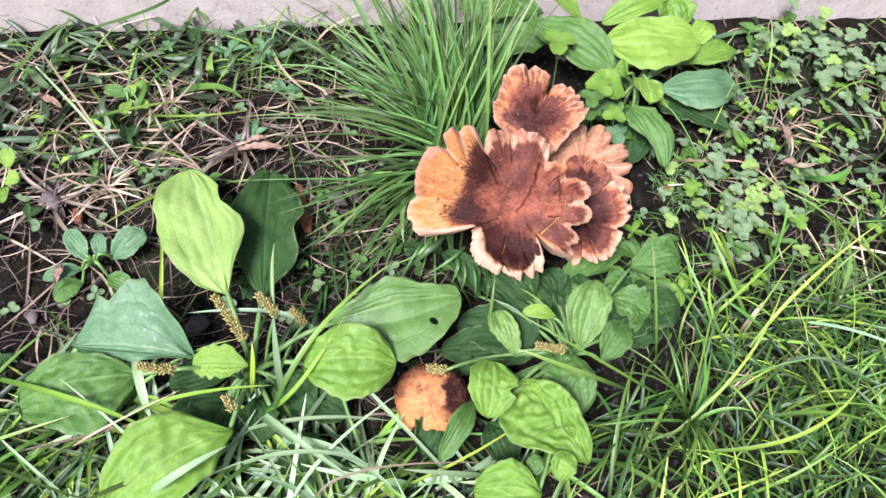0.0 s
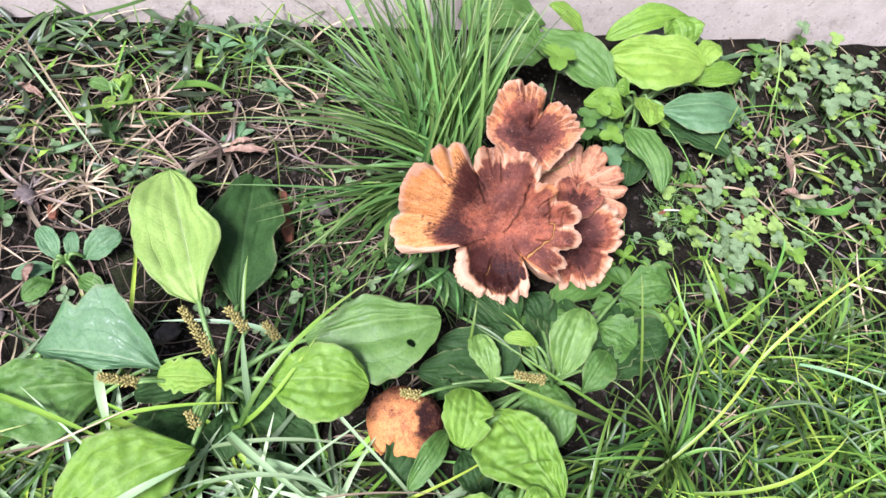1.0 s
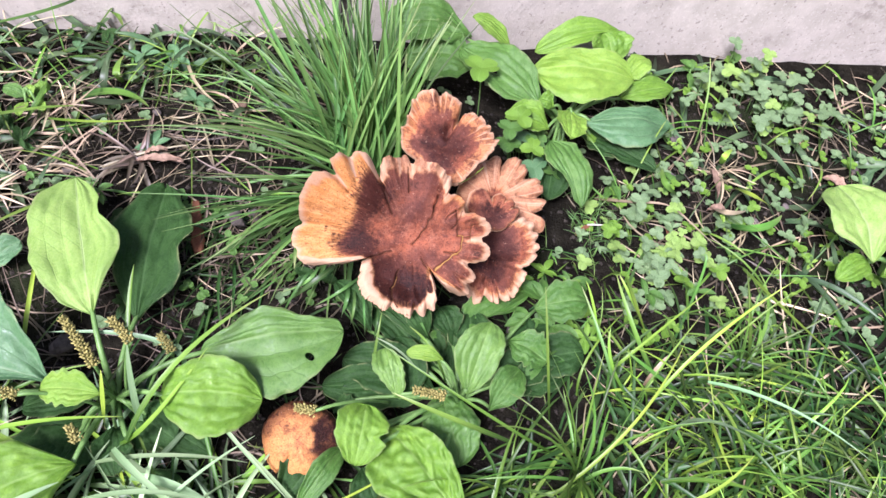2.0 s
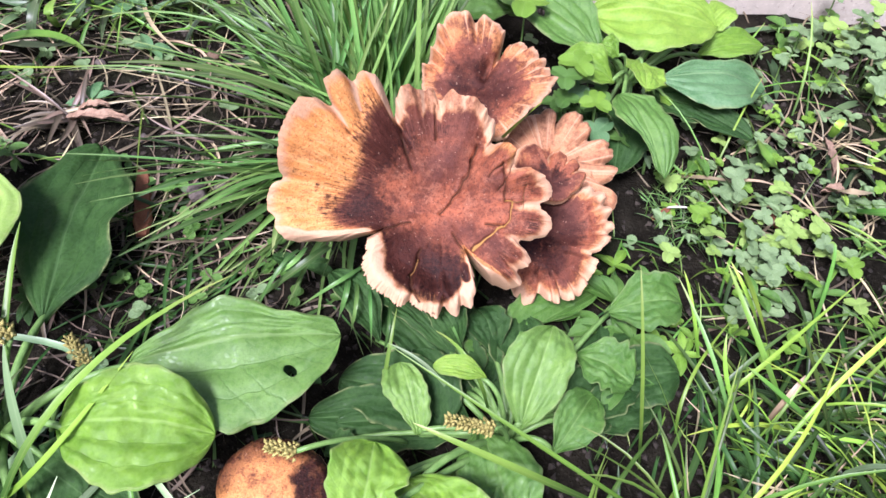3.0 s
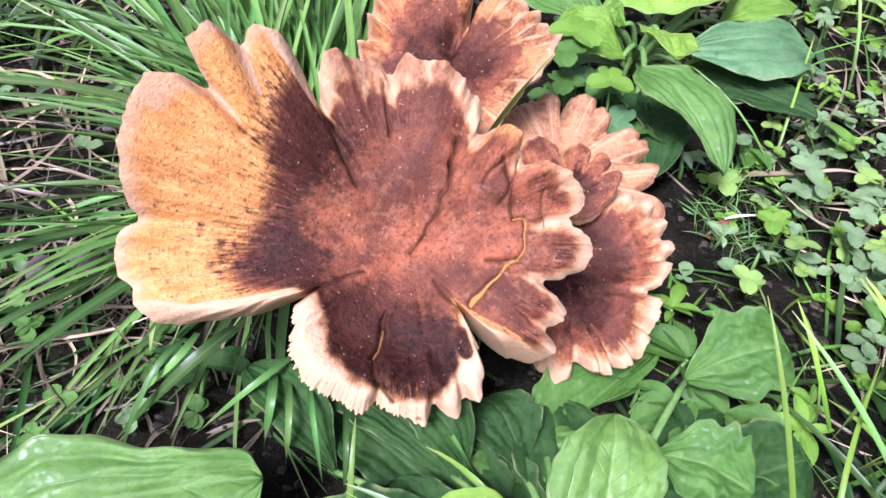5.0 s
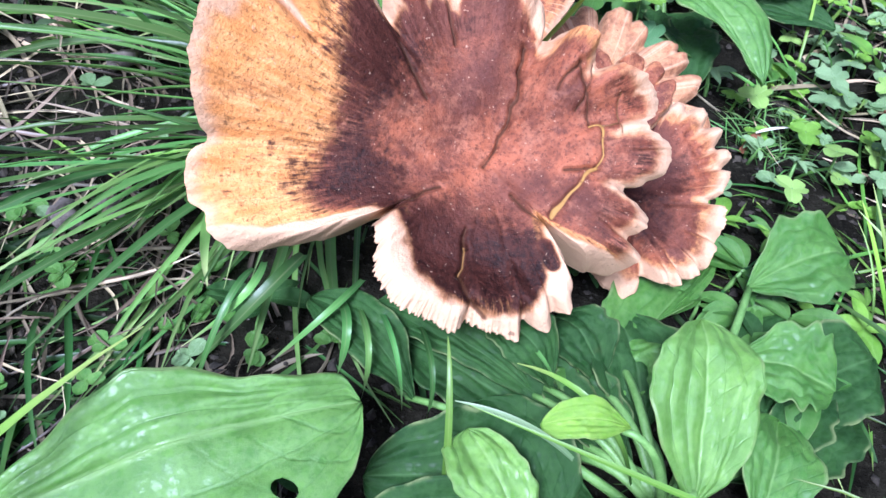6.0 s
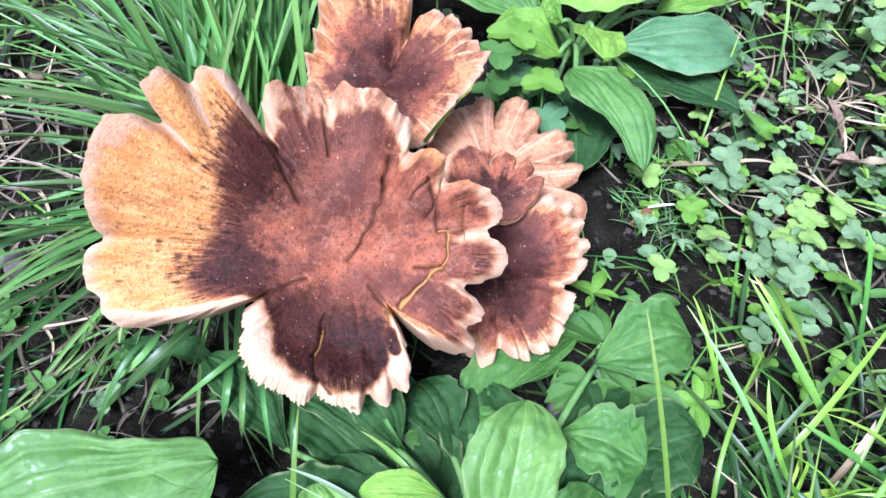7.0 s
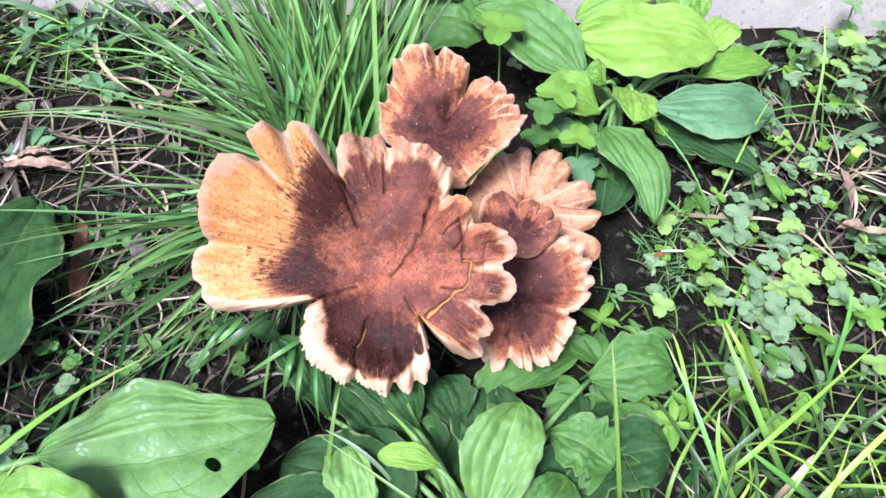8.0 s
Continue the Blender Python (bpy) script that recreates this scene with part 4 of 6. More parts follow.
    if hole is not None:
        at = base + d * (length * hole[0]) + s * hole[1] * width / 2
        edge = {}
        for f in faces:
            for i in f:
                edge[i] = edge.get(i, 0) + 1
        for i, c in edge.items():
            off = V[i] - at
            x, y = off @ d, off @ s
            far = math.hypot(x, y)
            if c < 4 and 0 < i // nv < nu - 1 and 0 < i % nv < nv - 1 and far < 2.5 * hole[2]:
                want = hole[2] * (1 + 0.2 * math.sin(2 * math.atan2(y, x)))
                V[i] += (want / far - 1) * (x * d + y * s)
    low = V - m * 0.00045
    verts = np.concatenate([V, low])
    back = [tuple(i + count for i in f[::-1]) for f in faces]
    rim = []
    ring = [k for k in range(nv)] + [i * nv + nv - 1 for i in range(1, nu)] + [(nu - 1) * nv + k for k in range(nv - 2, -1, -1)] + [i * nv for i in range(nu - 2, 0, -1)]
    for a_, b_ in zip(ring, ring[1:] + ring[:1]):
        rim.append((b_, a_, a_ + count, b_ + count))
    blade = part("leaf_blade", mesh_of("leaf_blade", verts, faces + back + rim, LEAF[tone], along=along * 2, across=across * 2), plant)
    if petiole:
        crown = np.array(plant.matrix_basis.translation)
        mid = 0.5 * (base + crown) + np.array((0, 0, 0.010))
        line = bezier(base + d * length * 0.06 - m * 0.0012, mid, crown, 10)
        tv, tf = tube(line, np.linspace(0.0011, 0.0017, 10) * (0.7 + min(width, 0.06) * 10), 8)
        part("petiole", mesh_of("petiole", tv, tf, PETIOLE), blade)
    return blade


rosette_a = thing("plantain", (-0.0636, 0.2092, 0.0080), "broadleaf plantain with pale and grey-green leaves among cut grass", "plantain", "plantains")
rosette_b = thing("plantain", (0.1335, 0.2295, 0.0040), "broadleaf plantain with oval puckered leaves below the mushrooms", "plantain", "plantains")
rosette_c = thing("plantain", (0.2007, 0.4573, 0.0120), "bright green plantain rosette beside the kerb", "plantain", "plantains")
weed_a = thing("weed", (-0.2554, 0.3526, 0.0040), "small weed with bright oval leaves on the soil", "weed", "small weeds")
weed_b = thing("weed", (-0.1763, 0.2844, 0.0030), "small weed with grey-green spoon-shaped leaves on the soil", "weed", "small weeds")
weed_c = thing("weed", (-0.1833, 0.4309, 0.0040), "small bright green weed seedling among dry straw", "weed", "small weeds")
rosette_d = thing("plantain", (0.4304, 0.3556, 0.0100), "pale green plantain among clover and grass", "plantain", "plantains")
plantain_leaf(rosette_a, (-0.0808, 0.2469, 0.0400), (-0.1217, 0.3474, 0.0300), 0.0521, arch=0.008, sides=((6.2, 16.0, 22.1, 27.3, 30.1, 29.9, 28.2, 24.7, 19.7, 12.2), (2.8, 6.3, 12.4, 21.5, 22.0, 12.8, 14.4, 11.5, 6.4, 1.6)), tone="pale")
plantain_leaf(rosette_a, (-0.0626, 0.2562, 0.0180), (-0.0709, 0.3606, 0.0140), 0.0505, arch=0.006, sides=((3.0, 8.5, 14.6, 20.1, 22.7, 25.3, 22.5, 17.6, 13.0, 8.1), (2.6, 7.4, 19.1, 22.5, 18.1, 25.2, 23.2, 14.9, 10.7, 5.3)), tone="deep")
plantain_leaf(rosette_a, (-0.0945, 0.2070, 0.0340), (-0.1679, 0.2145, 0.0280), 0.0479, arch=0.008, sides=((1.1, 2.3, 4.1, 6.9, 9.1, 8.1, 7.1, 6.1, 3.3, 0.8), (4.6, 13.3, 21.3, 30.9, 38.4, 38.8, 24.7, 27.8, 12.1, 3.0)), tone="grey")
plantain_leaf(rosette_a, (-0.1278, 0.1970, 0.0280), (-0.1915, 0.1806, 0.0200), 0.0488, arch=0.012, sides=((8.0, 14.9, 24.4, 33.0, 32.1, 28.4, 22.8, 17.4, 13.1, 10.6), (6.1, 9.3, 12.2, 14.3, 15.3, 15.8, 13.8, 11.6, 9.0, 7.1)), tone="mid", pucker=0.0009)
plantain_leaf(rosette_a, (-0.0651, 0.1620, 0.0360), (-0.1296, 0.1205, 0.0240), 0.0465, arch=0.015, tone="fresh", pucker=0.0008)
plantain_leaf(rosette_a, (-0.0309, 0.1998, 0.0450), (0.0228, 0.2026, 0.0460), 0.0437, arch=0.01, sides=((8.5, 11.9, 12.8, 15.9, 18.9, 18.8, 17.5, 14.8, 10.2, 5.4), (5.5, 11.6, 16.1, 21.2, 24.8, 24.1, 22.1, 17.8, 12.0, 5.1)), tone="fresh", pucker=0.0006, ridge=1.3)
plantain_leaf(rosette_a, (-0.0173, 0.2329, 0.0340), (0.0609, 0.2508, 0.0420), 0.0529, arch=0.01, sides=((4.4, 6.4, 9.1, 13.1, 16.0, 14.4, 9.4, 7.4, 6.9, 6.5), (6.2, 16.4, 25.6, 33.6, 36.9, 35.0, 30.3, 22.7, 15.1, 6.9)), tone="glossy", hole=(0.75, 0.5, 0.0024), ridge=1.7)
plantain_leaf(rosette_a, (-0.0603, 0.1959, 0.0480), (-0.0920, 0.1975, 0.0480), 0.0186, arch=0.004, tone="lime", teeth=0.12)
plantain_leaf(rosette_a, (-0.0420, 0.1704, 0.0100), (-0.0096, 0.1328, 0.0060), 0.0393, arch=0.004, tone="deep")
plantain_leaf(rosette_b, (0.1361, 0.2277, 0.0220), (0.1473, 0.2674, 0.0400), 0.0286, arch=0.008, sides=((2.1, 5.7, 10.8, 14.1, 15.7, 14.5, 13.1, 9.1, 5.6, 1.4), (2.4, 6.4, 9.0, 11.9, 12.4, 12.9, 12.2, 10.8, 8.2, 4.7)), tone="soft")
plantain_leaf(rosette_b, (0.0956, 0.2221, 0.0200), (0.0858, 0.2495, 0.0280), 0.0181, arch=0.005, sides=((1.2, 2.5, 4.4, 6.6, 8.8, 10.9, 10.3, 9.2, 8.3, 4.2), (2.8, 5.9, 6.4, 7.1, 7.2, 6.8, 6.4, 5.4, 3.8, 1.0)), tone="soft", teeth=0.03)
plantain_leaf(rosette_b, (0.0752, 0.1732, 0.0400), (0.0795, 0.2055, 0.0460), 0.0284, arch=0.006, tone="fresh", bite=(0.45, 1.0, 0.07, 0.3), round_=1.0)
plantain_leaf(rosette_b, (0.0919, 0.1979, 0.0340), (0.1342, 0.1516, 0.0300), 0.0435, arch=0.008, sides=((5.2, 9.1, 13.2, 15.6, 16.4, 15.4, 13.4, 10.7, 7.4, 3.3), (9.9, 17.0, 24.3, 27.1, 26.9, 21.3, 16.0, 10.7, 4.9, 1.2)), tone="fresh", pucker=0.0022)
plantain_leaf(rosette_b, (0.1217, 0.2292, 0.0180), (0.1331, 0.1854, 0.0160), 0.0329, arch=0.008, tone="mid", pucker=0.0009)
plantain_leaf(rosette_b, (0.1778, 0.2927, 0.0180), (0.2133, 0.2991, 0.0200), 0.0273, arch=0.008, tone="mid", teeth=0.06)
plantain_leaf(rosette_b, (0.1603, 0.2649, 0.0240), (0.1848, 0.2531, 0.0220), 0.0227, arch=0.006, tone="mid", teeth=0.12)
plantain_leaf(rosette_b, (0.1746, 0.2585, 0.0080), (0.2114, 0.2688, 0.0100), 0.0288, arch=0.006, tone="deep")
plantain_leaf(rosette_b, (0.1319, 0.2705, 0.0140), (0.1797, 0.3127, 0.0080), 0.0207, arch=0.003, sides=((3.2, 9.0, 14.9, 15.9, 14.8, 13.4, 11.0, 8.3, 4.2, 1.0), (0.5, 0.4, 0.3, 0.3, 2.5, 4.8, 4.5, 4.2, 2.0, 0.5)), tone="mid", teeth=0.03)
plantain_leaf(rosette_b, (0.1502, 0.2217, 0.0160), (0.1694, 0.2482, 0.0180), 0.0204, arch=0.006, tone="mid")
# the dark tone carries the cap's shade on this leaf
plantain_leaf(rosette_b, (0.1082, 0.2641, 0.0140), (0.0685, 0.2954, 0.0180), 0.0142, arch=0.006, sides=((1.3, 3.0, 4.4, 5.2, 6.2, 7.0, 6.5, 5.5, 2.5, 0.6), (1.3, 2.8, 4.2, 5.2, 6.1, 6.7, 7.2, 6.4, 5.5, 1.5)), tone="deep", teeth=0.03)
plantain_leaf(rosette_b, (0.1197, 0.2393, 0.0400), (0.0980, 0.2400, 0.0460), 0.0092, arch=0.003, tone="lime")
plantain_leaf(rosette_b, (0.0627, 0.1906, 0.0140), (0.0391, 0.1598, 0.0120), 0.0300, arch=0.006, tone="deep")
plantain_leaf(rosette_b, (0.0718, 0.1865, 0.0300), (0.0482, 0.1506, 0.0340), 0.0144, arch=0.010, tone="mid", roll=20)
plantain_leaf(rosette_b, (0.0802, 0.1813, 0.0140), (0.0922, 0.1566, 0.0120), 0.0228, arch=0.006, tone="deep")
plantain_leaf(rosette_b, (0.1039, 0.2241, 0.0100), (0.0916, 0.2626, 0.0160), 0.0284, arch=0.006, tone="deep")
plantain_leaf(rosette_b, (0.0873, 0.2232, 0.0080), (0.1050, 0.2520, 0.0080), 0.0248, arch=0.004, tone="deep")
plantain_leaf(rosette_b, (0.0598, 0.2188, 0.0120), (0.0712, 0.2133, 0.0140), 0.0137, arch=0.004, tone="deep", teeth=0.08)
plantain_leaf(rosette_b, (0.1057, 0.1319, 0.0340), (0.0682, 0.1351, 0.0300), 0.0296, arch=0.008, tone="fresh")
plantain_leaf(rosette_b, (0.1138, 0.1402, 0.0360), (0.1207, 0.1551, 0.0400), 0.0147, arch=0.003, tone="fresh", round_=1.0)
plantain_leaf(rosette_b, (0.0969, 0.1441, 0.0340), (0.1066, 0.1521, 0.0360), 0.0108, arch=0.003, tone="mid")
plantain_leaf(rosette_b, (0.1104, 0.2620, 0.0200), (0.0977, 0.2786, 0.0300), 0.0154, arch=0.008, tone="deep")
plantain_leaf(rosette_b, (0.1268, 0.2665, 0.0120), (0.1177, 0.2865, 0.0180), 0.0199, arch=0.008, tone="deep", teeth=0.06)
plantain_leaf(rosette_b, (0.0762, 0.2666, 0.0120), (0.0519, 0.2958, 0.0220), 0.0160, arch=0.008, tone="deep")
plantain_leaf(rosette_c, (0.2516, 0.4857, 0.0400), (0.1721, 0.4790, 0.0460), 0.0463, arch=0.008, sides=((4.2, 12.7, 20.0, 25.9, 29.9, 32.3, 30.4, 25.3, 16.5, 4.4), (3.7, 10.0, 12.1, 13.9, 14.0, 13.6, 11.9, 9.5, 5.9, 1.5)), tone="lime")
plantain_leaf(rosette_c, (0.2445, 0.4805, 0.0240), (0.2911, 0.5022, 0.0200), 0.0211, arch=0.006, sides=((1.7, 4.3, 8.0, 8.9, 9.4, 9.2, 8.4, 7.6, 4.7, 1.2), (1.5, 3.7, 6.7, 10.0, 10.8, 11.7, 9.6, 5.8, 2.6, 0.6)), tone="fresh")
plantain_leaf(rosette_c, (0.2151, 0.4437, 0.0340), (0.2845, 0.4619, 0.0180), 0.0367, arch=0.008, sides=((1.5, 3.7, 6.2, 8.5, 8.8, 9.1, 9.7, 10.4, 8.4, 5.1), (5.2, 13.4, 20.4, 24.0, 26.3, 24.3, 18.9, 12.3, 5.4, 1.4)), tone="grey", ridge=1.6)
plantain_leaf(rosette_c, (0.1855, 0.4114, 0.0460), (0.2078, 0.3653, 0.0340), 0.0280, arch=0.008, sides=((2.7, 7.7, 13.5, 13.3, 13.4, 14.5, 14.3, 11.7, 7.1, 2.6), (3.1, 8.4, 11.2, 13.5, 11.8, 7.1, 5.0, 4.6, 4.9, 1.2)), tone="mid", ridge=1.5)
plantain_leaf(rosette_c, (0.1792, 0.4426, 0.0400), (0.1214, 0.4910, 0.0480), 0.0390, arch=0.008, tone="mid", hole=(0.55, -0.25, 0.0026))
plantain_leaf(rosette_c, (0.1324, 0.4844, 0.0340), (0.0785, 0.4826, 0.0400), 0.0430, arch=0.008, tone="mid")
plantain_leaf(rosette_c, (0.1273, 0.5049, 0.0440), (0.0595, 0.4914, 0.0580), 0.0359, arch=0.010, tone="mid")
plantain_leaf(rosette_c, (0.1560, 0.4924, 0.0500), (0.1243, 0.4935, 0.0750), 0.0156, arch=0.004, tone="lime")
plantain_leaf(rosette_c, (0.2478, 0.5394, 0.0360), (0.1778, 0.5170, 0.0300), 0.0222, arch=0.010, tone="fresh")
plantain_leaf(rosette_c, (0.2383, 0.5102, 0.0300), (0.2301, 0.5281, 0.0460), 0.0351, arch=0.005, tone="fresh", round_=1.0)
plantain_leaf(rosette_c, (0.2463, 0.4936, 0.0300), (0.2670, 0.5145, 0.0360), 0.0189, arch=0.005, tone="lime")
plantain_leaf(rosette_c, (0.2027, 0.4468, 0.0400), (0.1974, 0.4122, 0.0500), 0.0229, arch=0.003, tone="lime", teeth=0.06)
plantain_leaf(rosette_c, (0.1866, 0.4298, 0.0360), (0.1535, 0.4304, 0.0460), 0.0233, arch=0.005, tone="fresh")
plantain_leaf(rosette_c, (0.1893, 0.4483, 0.0400), (0.1773, 0.4493, 0.0460), 0.0146, arch=0.003, tone="fresh")
plantain_leaf(rosette_c, (0.2195, 0.4527, 0.0180), (0.2391, 0.4409, 0.0120), 0.0222, arch=0.005, tone="fresh")
plantain_leaf(rosette_d, (0.4044, 0.3424, 0.0380), (0.3909, 0.4000, 0.0460), 0.0552, arch=0.010, tone="pale")
plantain_leaf(rosette_d, (0.4090, 0.3488, 0.0300), (0.3807, 0.3304, 0.0320), 0.0181, arch=0.005, tone="fresh")
plantain_leaf(rosette_d, (0.4145, 0.3393, 0.0300), (0.4745, 0.3730, 0.0260), 0.0442, arch=0.010, tone="fresh")
plantain_leaf(weed_a, (-0.2502, 0.3527, 0.0120), (-0.2493, 0.3652, 0.0200), 0.0113, arch=0.002, tone="lime", petiole=False)
plantain_leaf(weed_a, (-0.2504, 0.3454, 0.0100), (-0.2385, 0.3431, 0.0140), 0.0108, arch=0.002, tone="lime", petiole=False)
plantain_leaf(weed_a, (-0.2499, 0.3411, 0.0080), (-0.2463, 0.3256, 0.0100), 0.0104, arch=0.002, tone="fresh", petiole=False)
plantain_leaf(weed_b, (-0.1808, 0.2833, 0.0080), (-0.1973, 0.3037, 0.0140), 0.0135, arch=0.003, tone="grey")
plantain_leaf(weed_b, (-0.1729, 0.2850, 0.0080), (-0.1752, 0.3018, 0.0160), 0.0101, arch=0.003, tone="grey")
plantain_leaf(weed_b, (-0.1671, 0.2870, 0.0080), (-0.1456, 0.3034, 0.0160), 0.0177, arch=0.003, tone="grey")
plantain_leaf(weed_b, (-0.1821, 0.2788, 0.0060), (-0.2053, 0.2694, 0.0100), 0.0107, arch=0.003, tone="grey")
plantain_leaf(weed_b, (-0.1808, 0.2707, 0.0040), (-0.1962, 0.2563, 0.0060), 0.0133, arch=0.003, tone="mid")
plantain_leaf(weed_b, (-0.1675, 0.2756, 0.0040), (-0.1489, 0.2668, 0.0060), 0.0125, arch=0.003, tone="mid")
plantain_leaf(weed_c, (-0.1846, 0.4263, 0.0100), (-0.2003, 0.4294, 0.0140), 0.0106, arch=0.002, tone="mid")
plantain_leaf(weed_c, (-0.1798, 0.4290, 0.0100), (-0.1695, 0.4362, 0.0140), 0.0107, arch=0.002, tone="fresh")
plantain_leaf(weed_c, (-0.1816, 0.4202, 0.0120), (-0.1796, 0.4036, 0.0160), 0.0091, arch=0.002, tone="lime")
plantain_leaf(weed_c, (-0.1762, 0.4217, 0.0120), (-0.1651, 0.4112, 0.0160), 0.0085, arch=0.002, tone="lime")
plantain_leaf(weed_c, (-0.1801, 0.4230, 0.0140), (-0.1784, 0.4298, 0.0200), 0.0072, arch=0.002, tone="lime")


# low leaves that fill the crowns, most with shade put into their colour
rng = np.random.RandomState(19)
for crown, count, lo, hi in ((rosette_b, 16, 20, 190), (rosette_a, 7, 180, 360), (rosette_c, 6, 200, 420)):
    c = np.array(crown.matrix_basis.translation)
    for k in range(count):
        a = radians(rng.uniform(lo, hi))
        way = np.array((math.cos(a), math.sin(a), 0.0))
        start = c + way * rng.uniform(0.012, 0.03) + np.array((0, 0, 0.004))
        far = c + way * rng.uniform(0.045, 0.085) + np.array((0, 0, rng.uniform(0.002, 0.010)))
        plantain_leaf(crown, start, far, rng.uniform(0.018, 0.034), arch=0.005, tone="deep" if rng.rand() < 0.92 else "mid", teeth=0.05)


def seed_spike(foot, tip, low, label="brown plantain seed spike on a thin green stalk"):
    """A plantain flower stalk with a knobbly spike of seed capsules."""
    foot, tip, low = (np.asarray(p, float) for p in (foot, tip, low))
    top = thing("plantain_spike", foot, label, "seed head", "plantain seed heads")
    line = bezier(foot, 0.5 * (foot + low) + np.array((0, 0, 0.008)), low, 10)
    tv, tf = tube(line, [0.0010] * 10, 8)
    part("stalk", mesh_of("stalk", tv, tf, PETIOLE), top)
    heap = Heap()
    rng = np.random.RandomState(int(1e4 * abs(tip[0])) + 5)
    d = tip - low
    length = np.linalg.norm(d)
    d = d / length
    s = unit(np.cross(d, (0.2, 0.1, 1)))
    w = np.cross(d, s)
    heap.add(*tube(np.linspace(low, tip, 8), np.linspace(0.0013, 0.0006, 8), 8))
    seeds = int(length * 4200)
    for k in range(seeds):
        u = k / seeds
        a = k * 2.4
        c = low + d * length * u + (0.0024 - 0.0010 * u) * rng.uniform(0.7, 1.25) * (math.cos(a) * s + math.sin(a) * w)
        q = rng.uniform(0.0009, 0.0018)
        axis = unit(c - (low + d * length * u) + 0.7 * 0.002 * d)
        e1 = unit(np.cross(axis, d))
        e2 = np.cross(axis, e1)
        ring = [c + 0.6 * q * (math.cos(b) * e1 + math.sin(b) * e2) for b in np.linspace(0, 6.283, 6)[:5]]
        heap.add([c - axis * q * 0.4, *ring, c + axis * q * 1.2], [(0, 1 + (j + 1) % 5, 1 + j) for j in range(5)] + [(6, 1 + j, 1 + (j + 1) % 5) for j in range(5)])
    part("spike", heap.mesh("spike", SPIKE), top, "ochre brown knobbly seed spike")


seed_spike((-0.0634, 0.2083, 0.0200), (-0.0778, 0.2212, 0.0850), (-0.0619, 0.2052, 0.0650))
seed_spike((-0.0554, 0.2086, 0.0200), (-0.0547, 0.2230, 0.0850), (-0.0442, 0.2162, 0.0750))
seed_spike((-0.0467, 0.2134, 0.0100), (-0.0417, 0.2389, 0.0400), (-0.0328, 0.2305, 0.0350))
seed_spike((-0.0678, 0.2008, 0.0200), (-0.1186, 0.1890, 0.0600), (-0.0986, 0.1896, 0.0550))
seed_spike((-0.0645, 0.2010, 0.0200), (-0.0715, 0.1778, 0.0500), (-0.0652, 0.1717, 0.0450))
seed_spike((0.0939, 0.2227, 0.0100), (0.0403, 0.2004, 0.0450), (0.0518, 0.1998, 0.0450))
seed_spike((0.1337, 0.2243, 0.0100), (0.1029, 0.2126, 0.0550), (0.1212, 0.2135, 0.0500))


# ---- the grass tuft ----
tuft_at = np.array((0.0624, 0.4022, 0.0000))
tuft = thing("grass_tuft", tuft_at, "dense tuft of fine green grass blades fanning out beside the mushrooms", "grass tuft")
rng = np.random.RandomState(7)
for k in range(270):
    pick = rng.rand()
    spot = tuft_at + np.array((rng.normal(0, 0.012), rng.normal(0, 0.010), 0))
    wide = rng.uniform(0.0012, 0.0028) if rng.rand() < 0.72 else rng.uniform(0.0026, 0.0040)
    if pick < 0.42:
        heading, rise, length, droop = rng.uniform(84, 148), rng.uniform(46, 80), rng.uniform(0.09, 0.18), rng.uniform(10, 60)
    elif pick < 0.64:
        heading, rise, length, droop = rng.uniform(130, 188), rng.uniform(18, 55), rng.uniform(0.07, 0.18), rng.uniform(20, 75)
    elif pick < 0.88:
        spot = spot + np.array((-0.005, -0.026, 0))
        heading, rise, length, droop = rng.uniform(182, 262), rng.uniform(8, 40), rng.uniform(0.06, 0.14), rng.uniform(10, 60)
    else:
        heading, rise, length, droop = rng.uniform(45, 85), rng.uniform(62, 84), rng.uniform(0.09, 0.15), rng.uniform(10, 40)
    spot[2] = ground_height(spot[0], spot[1])
    line = arc(spot, heading, rise, length, droop, 10, rng.normal(0, 18))
    for tries in range(12):
        # no blade goes up through the large cap
        if not any(0.015 < q[0] < 0.155 and 0.24 < q[1] < 0.365 and q[2] > 0.705 * q[1] - 0.157 for q in line):
            break
        rise, droop = rise * 0.8, droop * 0.6
        heading = 150 + 0.9 * (heading - 150)
        line = arc(spot, heading, rise, length, droop, 10, 0)
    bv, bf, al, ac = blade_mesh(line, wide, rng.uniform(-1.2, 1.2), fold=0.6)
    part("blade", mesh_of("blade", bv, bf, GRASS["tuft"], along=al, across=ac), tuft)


def single_blade(a, b, c, width, tone="bright"):
    """One long separate blade of grass or straw, lying through three places."""
    words = {"bright": "bright green grass blade lying over the turf", "pale": "pale silvery green cut grass blade", "mid": "long thin green grass blade",
             "straw": "dry straw coloured grass stalk on the soil", "white": "bleached white straw on the soil", "tuft": "broad blue-green grass blade drooping below the caps", "weed": "dull grey-green strap leaf lying on the litter"}
    line = bezier(a, b, c, 12)
    bv, bf, al, ac = blade_mesh(line, width, 0.35, fold=0.35, start=0.75)
    ob = part("loose_grass", mesh_of("loose_grass", bv, bf, GRASS[tone], along=al, across=ac))
    tagged(ob, words[tone], "grass blade", "loose grass blades")


